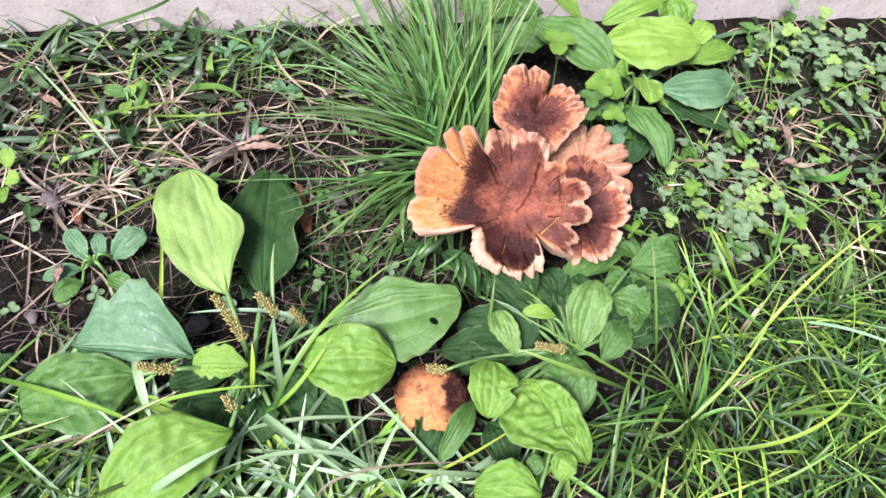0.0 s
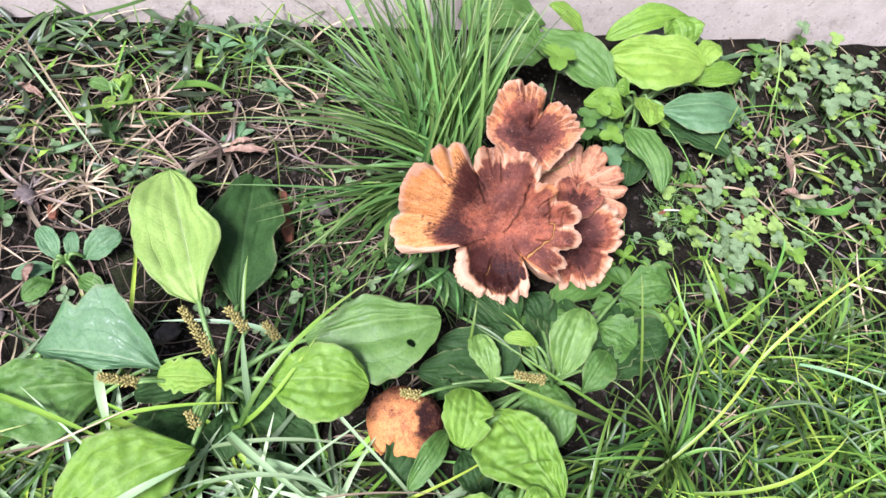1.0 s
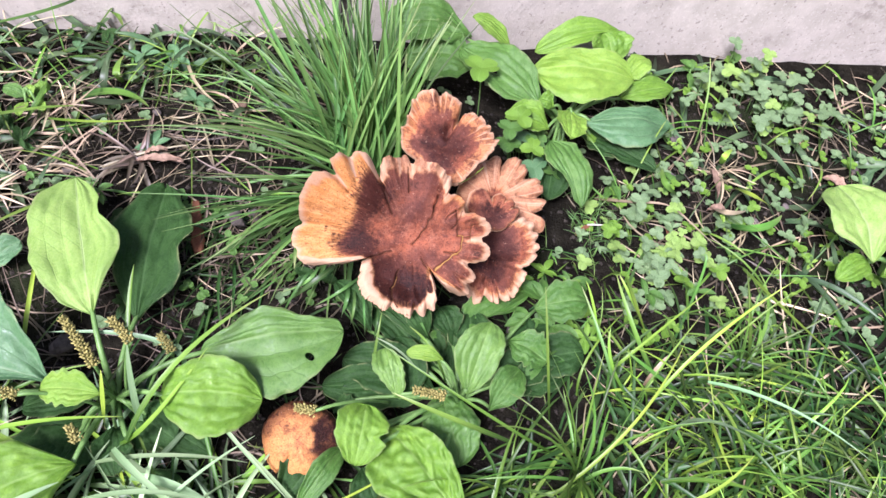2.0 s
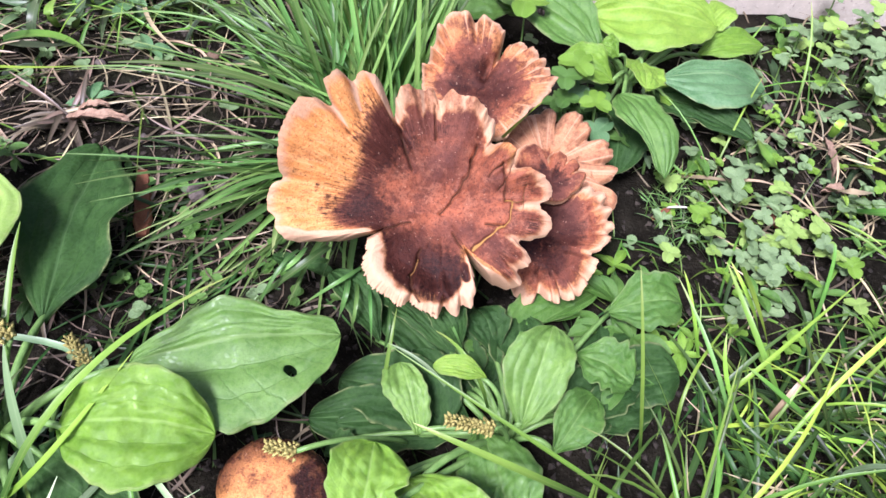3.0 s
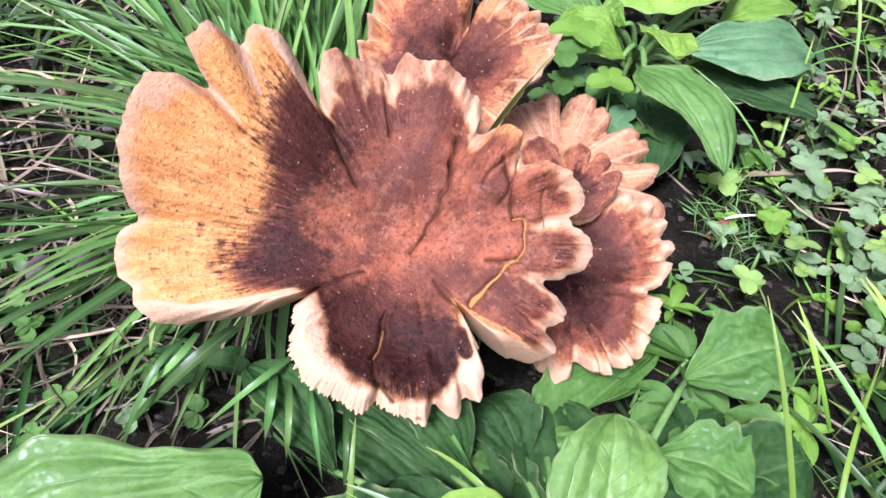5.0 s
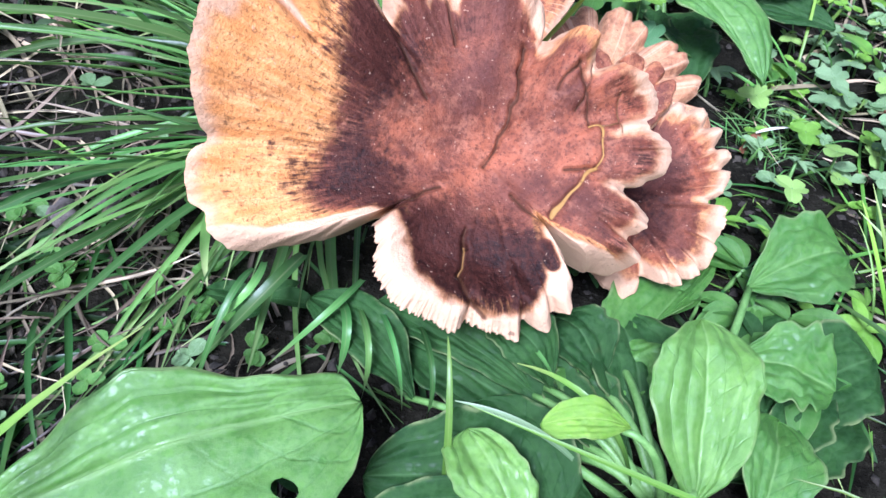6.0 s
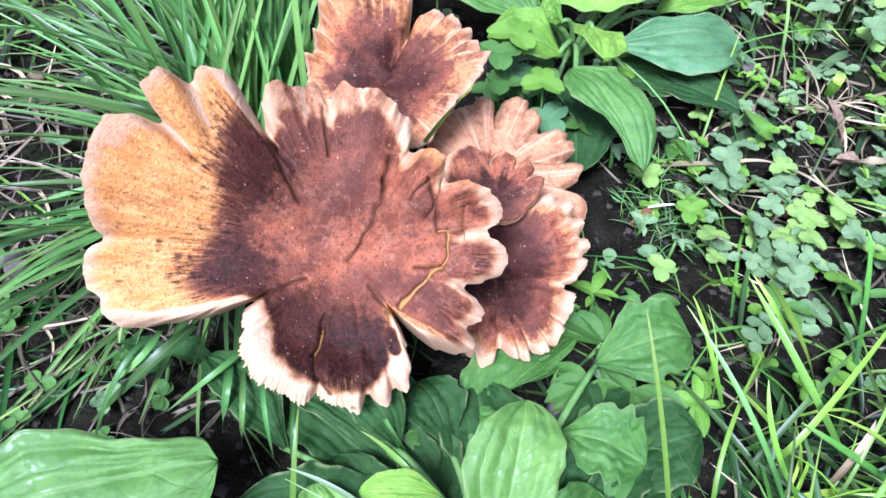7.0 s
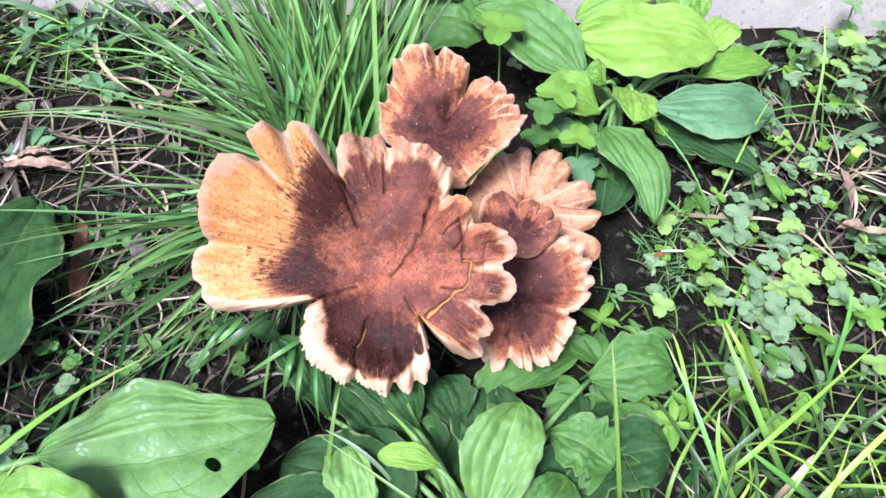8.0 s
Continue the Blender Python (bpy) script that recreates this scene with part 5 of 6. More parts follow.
single_blade((-0.0461, 0.1791, 0.0300), (-0.0211, 0.2147, 0.0620), (0.0181, 0.2617, 0.0600), 0.0034, tone="mid")
single_blade((0.1605, 0.1981, 0.0300), (0.1226, 0.2015, 0.0500), (0.0915, 0.2103, 0.0550), 0.0029, tone="mid")
single_blade((0.2313, 0.2414, 0.0100), (0.2168, 0.2621, 0.0350), (0.2025, 0.2963, 0.0450), 0.0021, tone="tuft")
single_blade((0.2576, 0.2511, 0.0100), (0.2356, 0.2708, 0.0400), (0.2235, 0.3039, 0.0500), 0.0031, tone="mid")
single_blade((0.2368, 0.2410, 0.0120), (0.2210, 0.2513, 0.0350), (0.2175, 0.2664, 0.0500), 0.0024, tone="bright")
single_blade((0.2211, 0.2542, 0.0200), (0.2369, 0.2667, 0.0350), (0.2561, 0.2817, 0.0400), 0.0020, tone="tuft")
single_blade((0.2440, 0.2405, 0.0150), (0.2559, 0.2571, 0.0350), (0.2774, 0.2848, 0.0450), 0.0013, tone="mid")
single_blade((0.2725, 0.2444, 0.0120), (0.2479, 0.2499, 0.0300), (0.2289, 0.2573, 0.0400), 0.0029, tone="mid")
single_blade((0.2749, 0.2451, 0.0120), (0.2643, 0.2629, 0.0300), (0.2535, 0.2783, 0.0450), 0.0024, tone="mid")
single_blade((0.2850, 0.2506, 0.0120), (0.2703, 0.2612, 0.0300), (0.2562, 0.2702, 0.0450), 0.0023, tone="mid")
single_blade((0.2053, 0.2380, 0.0120), (0.2093, 0.2571, 0.0300), (0.2340, 0.2904, 0.0300), 0.0016, tone="bright")
single_blade((0.2485, 0.2493, 0.0120), (0.2507, 0.2524, 0.0300), (0.2572, 0.2601, 0.0340), 0.0025, tone="straw")
single_blade((0.2680, 0.2757, 0.0060), (0.2934, 0.3314, 0.0200), (0.2909, 0.3421, 0.0260), 0.0019, tone="mid")
single_blade((-0.0296, 0.1289, 0.0300), (-0.0099, 0.1544, 0.0400), (0.0230, 0.1811, 0.0500), 0.0023, tone="pale")
single_blade((-0.1482, 0.1502, 0.0400), (-0.1269, 0.1598, 0.0500), (-0.0949, 0.1803, 0.0500), 0.0014, tone="straw")
single_blade((-0.0587, 0.1661, 0.0300), (-0.0201, 0.1684, 0.0450), (0.0205, 0.1699, 0.0400), 0.0026, tone="pale")
single_blade((-0.0487, 0.1710, 0.0400), (-0.0248, 0.1522, 0.0450), (0.0065, 0.1360, 0.0300), 0.0035, tone="pale")
single_blade((-0.0583, 0.1451, 0.0350), (-0.0184, 0.1493, 0.0450), (0.0122, 0.1455, 0.0300), 0.0028, tone="pale")
single_blade((0.1865, 0.1975, 0.0200), (0.1436, 0.2054, 0.0500), (0.0801, 0.2368, 0.0620), 0.0019, tone="bright")
single_blade((0.1882, 0.2212, 0.0100), (0.1779, 0.2413, 0.0550), (0.1705, 0.2685, 0.0850), 0.0017, tone="mid")
single_blade((-0.2017, 0.1909, 0.0300), (-0.1492, 0.1731, 0.0450), (-0.1111, 0.1614, 0.0400), 0.0037, tone="bright")
single_blade((-0.1224, 0.1961, 0.0500), (-0.1160, 0.1795, 0.0500), (-0.1109, 0.1666, 0.0400), 0.0053, tone="pale")
single_blade((-0.0614, 0.1875, 0.0200), (-0.0570, 0.1917, 0.0500), (-0.0564, 0.2009, 0.0700), 0.0038, tone="bright")
single_blade((-0.0444, 0.1945, 0.0200), (-0.0451, 0.2026, 0.0500), (-0.0459, 0.2147, 0.0750), 0.0042, tone="pale")
single_blade((-0.0459, 0.2147, 0.0750), (-0.0478, 0.2340, 0.0850), (-0.0474, 0.2498, 0.0950), 0.0025, tone="bright")
single_blade((-0.0492, 0.1699, 0.0400), (-0.0262, 0.1572, 0.0300), (0.0061, 0.1420, 0.0200), 0.0063, tone="pale")
single_blade((-0.1212, 0.1666, 0.0450), (-0.0913, 0.1771, 0.0500), (-0.0469, 0.1867, 0.0450), 0.0028, tone="bright")
single_blade((-0.1196, 0.1764, 0.0450), (-0.1031, 0.1695, 0.0450), (-0.0867, 0.1664, 0.0400), 0.0049, tone="bright")
single_blade((-0.0520, 0.1802, 0.0200), (-0.0313, 0.1880, 0.0450), (-0.0077, 0.2216, 0.0650), 0.0032, tone="bright")
single_blade((-0.0098, 0.2004, 0.0500), (0.0170, 0.1742, 0.0500), (0.0432, 0.1544, 0.0350), 0.0022, tone="pale")
single_blade((-0.0175, 0.1292, 0.0300), (0.0124, 0.1424, 0.0400), (0.0818, 0.1507, 0.0300), 0.0015, tone="straw")
single_blade((-0.0994, 0.1244, 0.0500), (-0.0820, 0.1335, 0.0600), (-0.0647, 0.1472, 0.0560), 0.0046, tone="pale")
single_blade((-0.0391, 0.1601, 0.0300), (-0.0069, 0.1529, 0.0350), (0.0253, 0.1362, 0.0200), 0.0050, tone="pale")
single_blade((-0.1853, 0.1526, 0.0200), (-0.1329, 0.1637, 0.0300), (-0.1158, 0.1708, 0.0300), 0.0016, tone="straw")
single_blade((0.1237, 0.2349, 0.0200), (0.1126, 0.2447, 0.0420), (0.0989, 0.2612, 0.0360), 0.0018, tone="mid")
single_blade((0.0791, 0.2343, 0.0050), (0.0805, 0.2479, 0.0350), (0.0818, 0.2643, 0.0450), 0.0018, tone="mid")
single_blade((0.1031, 0.2314, 0.0450), (0.0928, 0.2382, 0.0500), (0.0798, 0.2447, 0.0500), 0.0015, tone="pale")
single_blade((0.2216, 0.2780, 0.0100), (0.2136, 0.2920, 0.0300), (0.2055, 0.3001, 0.0450), 0.0020, tone="bright")
single_blade((0.2528, 0.2912, 0.0100), (0.2388, 0.2918, 0.0350), (0.2254, 0.3043, 0.0500), 0.0029, tone="bright")
single_blade((0.2250, 0.2529, 0.0200), (0.2380, 0.2610, 0.0400), (0.2859, 0.3033, 0.0500), 0.0021, tone="bright")
single_blade((0.1211, 0.3643, 0.0450), (0.1241, 0.3372, 0.0850), (0.1317, 0.3361, 0.1000), 0.0019, tone="bright")
single_blade((0.2543, 0.3951, 0.0060), (0.2702, 0.3935, 0.0120), (0.2859, 0.3937, 0.0080), 0.0025, tone="straw")
single_blade((0.2194, 0.3717, 0.0060), (0.2266, 0.3706, 0.0090), (0.2387, 0.3733, 0.0060), 0.0016, tone="white")
single_blade((0.2269, 0.3977, 0.0040), (0.2485, 0.3932, 0.0100), (0.2684, 0.3985, 0.0040), 0.0033, tone="straw")
single_blade((0.2857, 0.3926, 0.0080), (0.2903, 0.3780, 0.0160), (0.3122, 0.3631, 0.0080), 0.0021, tone="straw")
single_blade((0.2299, 0.3017, 0.0500), (0.2390, 0.2827, 0.0400), (0.2561, 0.2761, 0.0100), 0.0029, tone="bright")
single_blade((0.2487, 0.2343, 0.0200), (0.2806, 0.2662, 0.0500), (0.3341, 0.3074, 0.0600), 0.0021, tone="bright")
single_blade((0.3013, 0.3119, 0.0600), (0.3317, 0.2879, 0.0500), (0.3881, 0.2640, 0.0200), 0.0029, tone="bright")
single_blade((0.2684, 0.2322, 0.0600), (0.3141, 0.2209, 0.0600), (0.3623, 0.1983, 0.0500), 0.0023, tone="pale")
single_blade((0.1857, 0.1721, 0.0200), (0.2256, 0.2058, 0.0500), (0.2575, 0.2549, 0.0600), 0.0019, tone="bright")
single_blade((0.2089, 0.1615, 0.0300), (0.2540, 0.1660, 0.0500), (0.2889, 0.1915, 0.0600), 0.0025, tone="bright")
single_blade((0.2569, 0.2094, 0.0200), (0.2619, 0.2089, 0.0600), (0.3050, 0.1997, 0.0500), 0.0029, tone="pale")
single_blade((0.2391, 0.1758, 0.0500), (0.2694, 0.1769, 0.0550), (0.3033, 0.1718, 0.0500), 0.0028, tone="bright")
single_blade((-0.2134, 0.4005, 0.0100), (-0.1644, 0.3997, 0.0300), (-0.1375, 0.4161, 0.0200), 0.0036, tone="mid")
single_blade((-0.0853, 0.4859, 0.0100), (-0.0671, 0.4470, 0.0200), (-0.0456, 0.4378, 0.0100), 0.0026, tone="straw")
single_blade((-0.2536, 0.4571, 0.0300), (-0.2016, 0.3917, 0.0300), (-0.1775, 0.3638, 0.0100), 0.0016, tone="straw")
single_blade((-0.2703, 0.4173, 0.0200), (-0.2430, 0.4446, 0.0400), (-0.2274, 0.4583, 0.0500), 0.0037, tone="mid")
single_blade((-0.1698, 0.3643, 0.0100), (-0.1565, 0.3894, 0.0120), (-0.1488, 0.3997, 0.0100), 0.0024, tone="straw")
single_blade((-0.1458, 0.4313, 0.0120), (-0.1207, 0.4352, 0.0160), (-0.1000, 0.4309, 0.0100), 0.0076, tone="mid")
single_blade((-0.1609, 0.4053, 0.0150), (-0.1233, 0.4035, 0.0200), (-0.0920, 0.4112, 0.0200), 0.0025, tone="bright")
single_blade((-0.2468, 0.4555, 0.0120), (-0.2290, 0.4558, 0.0160), (-0.2101, 0.4574, 0.0100), 0.0077, tone="mid")
single_blade((-0.1567, 0.4887, 0.0500), (-0.1861, 0.4790, 0.0400), (-0.2374, 0.4781, 0.0200), 0.0034, tone="mid")
single_blade((-0.0266, 0.2267, 0.0200), (-0.0471, 0.2375, 0.0350), (-0.1070, 0.2375, 0.0300), 0.0031, tone="pale")
single_blade((-0.2528, 0.4673, 0.0060), (-0.2267, 0.4528, 0.0200), (-0.2103, 0.4568, 0.0100), 0.0058, tone="weed")
single_blade((-0.1500, 0.4376, 0.0060), (-0.1226, 0.4209, 0.0200), (-0.1061, 0.4390, 0.0100), 0.0073, tone="weed")
single_blade((-0.1353, 0.4419, 0.0060), (-0.1341, 0.4525, 0.0200), (-0.1387, 0.4806, 0.0100), 0.0062, tone="weed")
single_blade((-0.1161, 0.4561, 0.0060), (-0.1105, 0.4560, 0.0200), (-0.1173, 0.4803, 0.0100), 0.0062, tone="weed")
single_blade((-0.1263, 0.4546, 0.0060), (-0.1263, 0.4525, 0.0200), (-0.1297, 0.4784, 0.0100), 0.0058, tone="mid")
single_blade((-0.2635, 0.4528, 0.0060), (-0.2436, 0.4263, 0.0200), (-0.2353, 0.4271, 0.0100), 0.0068, tone="weed")
single_blade((-0.2155, 0.3705, 0.0060), (-0.1969, 0.3637, 0.0200), (-0.1886, 0.3824, 0.0100), 0.0061, tone="weed")
single_blade((-0.2387, 0.3934, 0.0060), (-0.2323, 0.3975, 0.0200), (-0.2444, 0.4182, 0.0100), 0.0055, tone="weed")
single_blade((-0.1662, 0.5166, 0.0060), (-0.1484, 0.5140, 0.0200), (-0.1383, 0.5078, 0.0100), 0.0070, tone="mid")
single_blade((-0.1868, 0.5184, 0.0060), (-0.1676, 0.4947, 0.0200), (-0.1569, 0.4974, 0.0100), 0.0064, tone="weed")
single_blade((-0.1797, 0.4067, 0.0060), (-0.1698, 0.4196, 0.0200), (-0.1755, 0.4447, 0.0100), 0.0048, tone="mid")
single_blade((-0.1936, 0.3995, 0.0060), (-0.1957, 0.4063, 0.0200), (-0.1986, 0.4291, 0.0100), 0.0051, tone="weed")
single_blade((-0.0881, 0.5087, 0.0060), (-0.0731, 0.5036, 0.0200), (-0.0543, 0.5060, 0.0100), 0.0052, tone="weed")
single_blade((-0.2589, 0.4198, 0.0060), (-0.2461, 0.4194, 0.0200), (-0.2397, 0.4365, 0.0100), 0.0048, tone="mid")
single_blade((-0.1542, 0.3520, 0.0060), (-0.1473, 0.3519, 0.0200), (-0.1510, 0.3738, 0.0100), 0.0038, tone="weed")
single_blade((0.3250, 0.3847, 0.0060), (0.3414, 0.3751, 0.0200), (0.3652, 0.3969, 0.0100), 0.0073, tone="mid")
single_blade((0.3340, 0.4208, 0.0060), (0.3390, 0.4040, 0.0200), (0.3581, 0.4044, 0.0100), 0.0054, tone="bright")
single_blade((0.2899, 0.4073, 0.0060), (0.2751, 0.4054, 0.0200), (0.2784, 0.4295, 0.0100), 0.0050, tone="mid")
single_blade((0.3270, 0.4435, 0.0060), (0.3249, 0.4396, 0.0200), (0.3364, 0.4561, 0.0100), 0.0051, tone="bright")
single_blade((0.4143, 0.5286, 0.0060), (0.3918, 0.5233, 0.0200), (0.3749, 0.5318, 0.0100), 0.0065, tone="weed")
single_blade((0.3874, 0.4302, 0.0060), (0.3648, 0.4438, 0.0200), (0.3612, 0.4658, 0.0100), 0.0043, tone="weed")
single_blade((0.3148, 0.3999, 0.0060), (0.3183, 0.3852, 0.0200), (0.3384, 0.3973, 0.0100), 0.0065, tone="straw")
single_blade((0.0502, 0.2951, 0.0400), (0.0381, 0.2809, 0.0400), (0.0177, 0.2777, 0.0140), 0.0036, tone="tuft")
single_blade((0.0654, 0.2969, 0.0260), (0.0537, 0.2823, 0.0300), (0.0393, 0.2816, 0.0120), 0.0020, tone="tuft")
single_blade((0.0594, 0.2899, 0.0260), (0.0596, 0.2770, 0.0300), (0.0567, 0.2750, 0.0120), 0.0025, tone="tuft")
single_blade((0.0636, 0.2877, 0.0260), (0.0646, 0.2719, 0.0300), (0.0630, 0.2692, 0.0120), 0.0018, tone="tuft")
single_blade((0.0691, 0.2865, 0.0260), (0.0712, 0.2702, 0.0300), (0.0729, 0.2644, 0.0120), 0.0015, tone="tuft")
single_blade((0.0790, 0.2804, 0.0260), (0.0793, 0.2636, 0.0300), (0.0787, 0.2609, 0.0120), 0.0016, tone="tuft")
single_blade((0.1039, 0.2753, 0.0260), (0.1076, 0.2646, 0.0300), (0.1158, 0.2614, 0.0120), 0.0015, tone="tuft")
single_blade((0.0405, 0.2933, 0.0400), (0.0339, 0.2810, 0.0400), (0.0172, 0.2878, 0.0140), 0.0021, tone="tuft")
single_blade((0.0379, 0.2915, 0.0400), (0.0304, 0.2777, 0.0400), (0.0196, 0.2672, 0.0140), 0.0018, tone="tuft")
single_blade((-0.2580, 0.4525, 0.0100), (-0.2057, 0.3934, 0.0260), (-0.1700, 0.3568, 0.0160), 0.0019, tone="pale")
single_blade((-0.2251, 0.4144, 0.0100), (-0.2140, 0.4088, 0.0260), (-0.2131, 0.4225, 0.0160), 0.0059, tone="bright")
single_blade((-0.2191, 0.3566, 0.0100), (-0.2066, 0.3529, 0.0260), (-0.2065, 0.3657, 0.0160), 0.0056, tone="bright")
single_blade((-0.2128, 0.3822, 0.0100), (-0.1980, 0.3733, 0.0260), (-0.1945, 0.3872, 0.0160), 0.0046, tone="bright")
single_blade((-0.2411, 0.3809, 0.0100), (-0.2226, 0.3749, 0.0260), (-0.2135, 0.3816, 0.0160), 0.0034, tone="bright")
single_blade((-0.2383, 0.4344, 0.0100), (-0.2238, 0.4288, 0.0260), (-0.2280, 0.4492, 0.0160), 0.0044, tone="bright")
single_blade((-0.1953, 0.3840, 0.0100), (-0.1848, 0.3836, 0.0260), (-0.1963, 0.4046, 0.0160), 0.0050, tone="pale")
single_blade((-0.2513, 0.3949, 0.0100), (-0.2346, 0.3893, 0.0260), (-0.2255, 0.3912, 0.0160), 0.0035, tone="bright")
single_blade((-0.2121, 0.3658, 0.0100), (-0.1919, 0.3586, 0.0260), (-0.1842, 0.3775, 0.0160), 0.0060, tone="pale")
single_blade((-0.2126, 0.4013, 0.0100), (-0.1945, 0.3873, 0.0260), (-0.1875, 0.3867, 0.0160), 0.0038, tone="bright")
single_blade((-0.2401, 0.3720, 0.0100), (-0.2252, 0.3658, 0.0260), (-0.2293, 0.3861, 0.0160), 0.0038, tone="bright")
single_blade((-0.2225, 0.4492, 0.0100), (-0.1937, 0.4333, 0.0260), (-0.1771, 0.4529, 0.0160), 0.0024, tone="straw")
single_blade((-0.1594, 0.4086, 0.0100), (-0.1415, 0.4128, 0.0260), (-0.1346, 0.4461, 0.0160), 0.0024, tone="straw")
single_blade((-0.2258, 0.3448, 0.0100), (-0.1976, 0.3410, 0.0260), (-0.1798, 0.3451, 0.0160), 0.0022, tone="straw")


# ---- clover ----
def leaflet(length, width, fold=0.12):
    """A heart-shaped leaflet that starts at the origin and points along x."""
    verts, along, across = [], [], []
    nu, nv = 9, 7
    for i in range(nu):
        u = i / (nu - 1)
        half = 0.5 * width * math.sin(math.pi * min(1, 0.08 + 0.80 * u)) ** 0.8
        for k in range(nv):
            v = -1 + 2 * k / (nv - 1)
            reach = u * length * (1 - 0.16 * math.exp(-(v / 0.35) ** 2) * u ** 3 - 0.05 * abs(v) ** 3)
            verts.append((reach, v * half, abs(v) * half * fold * 2 - 0.14 * length * u * u))
            along.append(u)
            across.append(v)
    faces = [(i * nv + k, (i + 1) * nv + k, (i + 1) * nv + k + 1, i * nv + k + 1) for i in range(nu - 1) for k in range(nv - 1)]
    low = [(x, y, z - 0.0003) for x, y, z in verts]
    n = len(verts)
    return verts + low, faces + [tuple(i + n for i in f[::-1]) for f in faces], along * 2, across * 2


CLOVER_LEAF = {}
for tone in ("mid", "fresh", "grey", "lime", "pale", "clover"):
    lv, lf, la, lc = leaflet(1.0, 0.98)
    CLOVER_LEAF[tone] = mesh_of("leaflet", lv, lf, LEAF[tone], along=la, across=lc)


def clover(place, size, turn=0.0, tone="fresh", group="large clover leaves", tilt=(0, 0)):
    """A three-part clover leaf on a thin stalk, size in metres from its middle to a leaflet's end."""
    x, y, z = place
    top = thing("clover", (x, y, 0.0), "three-part green clover leaf on a thin stalk", "clover", group)
    for k in range(3):
        lob = part("leaflet", CLOVER_LEAF[tone], top)
        lob.matrix_parent_inverse = Matrix()
        lob.matrix_basis = pose(0, 0, z, tilt[0], tilt[1], 0) @ pose(0, 0, 0, 0, -6, turn + 120 * k) @ Matrix.Diagonal((size, size, size, 1))
    line = bezier((x + 0.006, y + 0.004, -0.002), (x + 0.003, y + 0.002, 0.6 * z), (x, y, z), 6)
    tv, tf = tube(line, [0.0005] * 6, 6)
    part("stalk", mesh_of("stalk", tv, tf, PETIOLE), top)
    return top


clover((0.1725, 0.4034, 0.0450), 0.0094, turn=80)
clover((0.1559, 0.4136, 0.0500), 0.0098, turn=25, tone="mid")
clover((0.1626, 0.4240, 0.0520), 0.0111, turn=60)
clover((0.1327, 0.4561, 0.0620), 0.0138, turn=20)
clover((0.1578, 0.4086, 0.0400), 0.0082, turn=5, tone="mid")


def patch(count, centre, reach, low, high, small, big, seed, tones):
    rnd = np.random.RandomState(seed)
    for k in range(count):
        x, y = centre[0] + rnd.normal(0, reach[0]), centre[1] + rnd.normal(0, reach[1])
        if y > kerb_line(x) - 0.008:
            y = kerb_line(x) - 0.008 - 0.02 * rnd.rand()
        clover((x, y, rnd.uniform(low, high)), rnd.uniform(small, big), rnd.uniform(0, 120), tones[rnd.randint(len(tones))], "clover patch", (rnd.uniform(-22, 14), rnd.uniform(-16, 16)))


patch(58, (0.264, 0.358), (0.028, 0.024), 0.006, 0.018, 0.0036, 0.0080, 1, ("clover", "fresh", "pale", "clover", "pale"))
patch(62, (0.365, 0.505), (0.026, 0.024), 0.010, 0.034, 0.0045, 0.0098, 2, ("clover", "pale", "clover", "clover"))
patch(26, (0.310, 0.415), (0.042, 0.032), 0.005, 0.012, 0.0030, 0.0060, 3, ("clover", "pale"))
patch(14, (0.420, 0.400), (0.050, 0.055), 0.005, 0.014, 0.0030, 0.0062, 5, ("fresh", "clover"))
patch(8, (0.172, 0.425), (0.014, 0.016), 0.020, 0.034, 0.008, 0.011, 4, ("mid", "grey"))


# ---- small weeds ----
def sprig(seed, tone, leaves, size):
    """A little weed of pointed oval leaves round a short stalk; the model for copies."""
    rnd = np.random.RandomState(seed)
    top = thing("weed_seedling", (0, 0, 0), "small low weed with oval green leaves", "weed", "small weeds")
    for k in range(leaves):
        n, half = 8, rnd.uniform(0.18, 0.28)
        turn_, rise, s = rnd.uniform(0, 360) if k > 1 else 180 * k, rnd.uniform(5, 40), size * rnd.uniform(0.6, 1.1)
        verts, faces, al, ac = [], [], [], []
        for i in range(n):
            u = i / (n - 1)
            w = half * s * max(0.06, math.sin(math.pi * min(1, 0.05 + 0.93 * u)) ** 0.8)
            z = math.sin(radians(rise)) * u * s - 0.35 * s * u * u + 0.006
            for v in (-1, -0.5, 0, 0.5, 1):
                verts.append((u * s, v * w, z + abs(v) * w * 0.35))
                al.append(u)
                ac.append(v)
        for i in range(n - 1):
            faces += [(i * 5 + j, (i + 1) * 5 + j, (i + 1) * 5 + j + 1, i * 5 + j + 1) for j in range(4)]
        lob = part("leaf", mesh_of("leaf", verts, faces, LEAF[tone], along=al, across=ac), top)
        lob.matrix_basis = pose(0, 0, rnd.uniform(0, 0.006), 0, 0, turn_)
    tv, tf = tube([(0, 0, -0.003), (0.0004, 0, 0.004), (0, 0.0003, 0.010)], [0.0008, 0.0007, 0.0005], 6)
    part("stalk", mesh_of("stalk", tv, tf, PETIOLE), top)
    return top


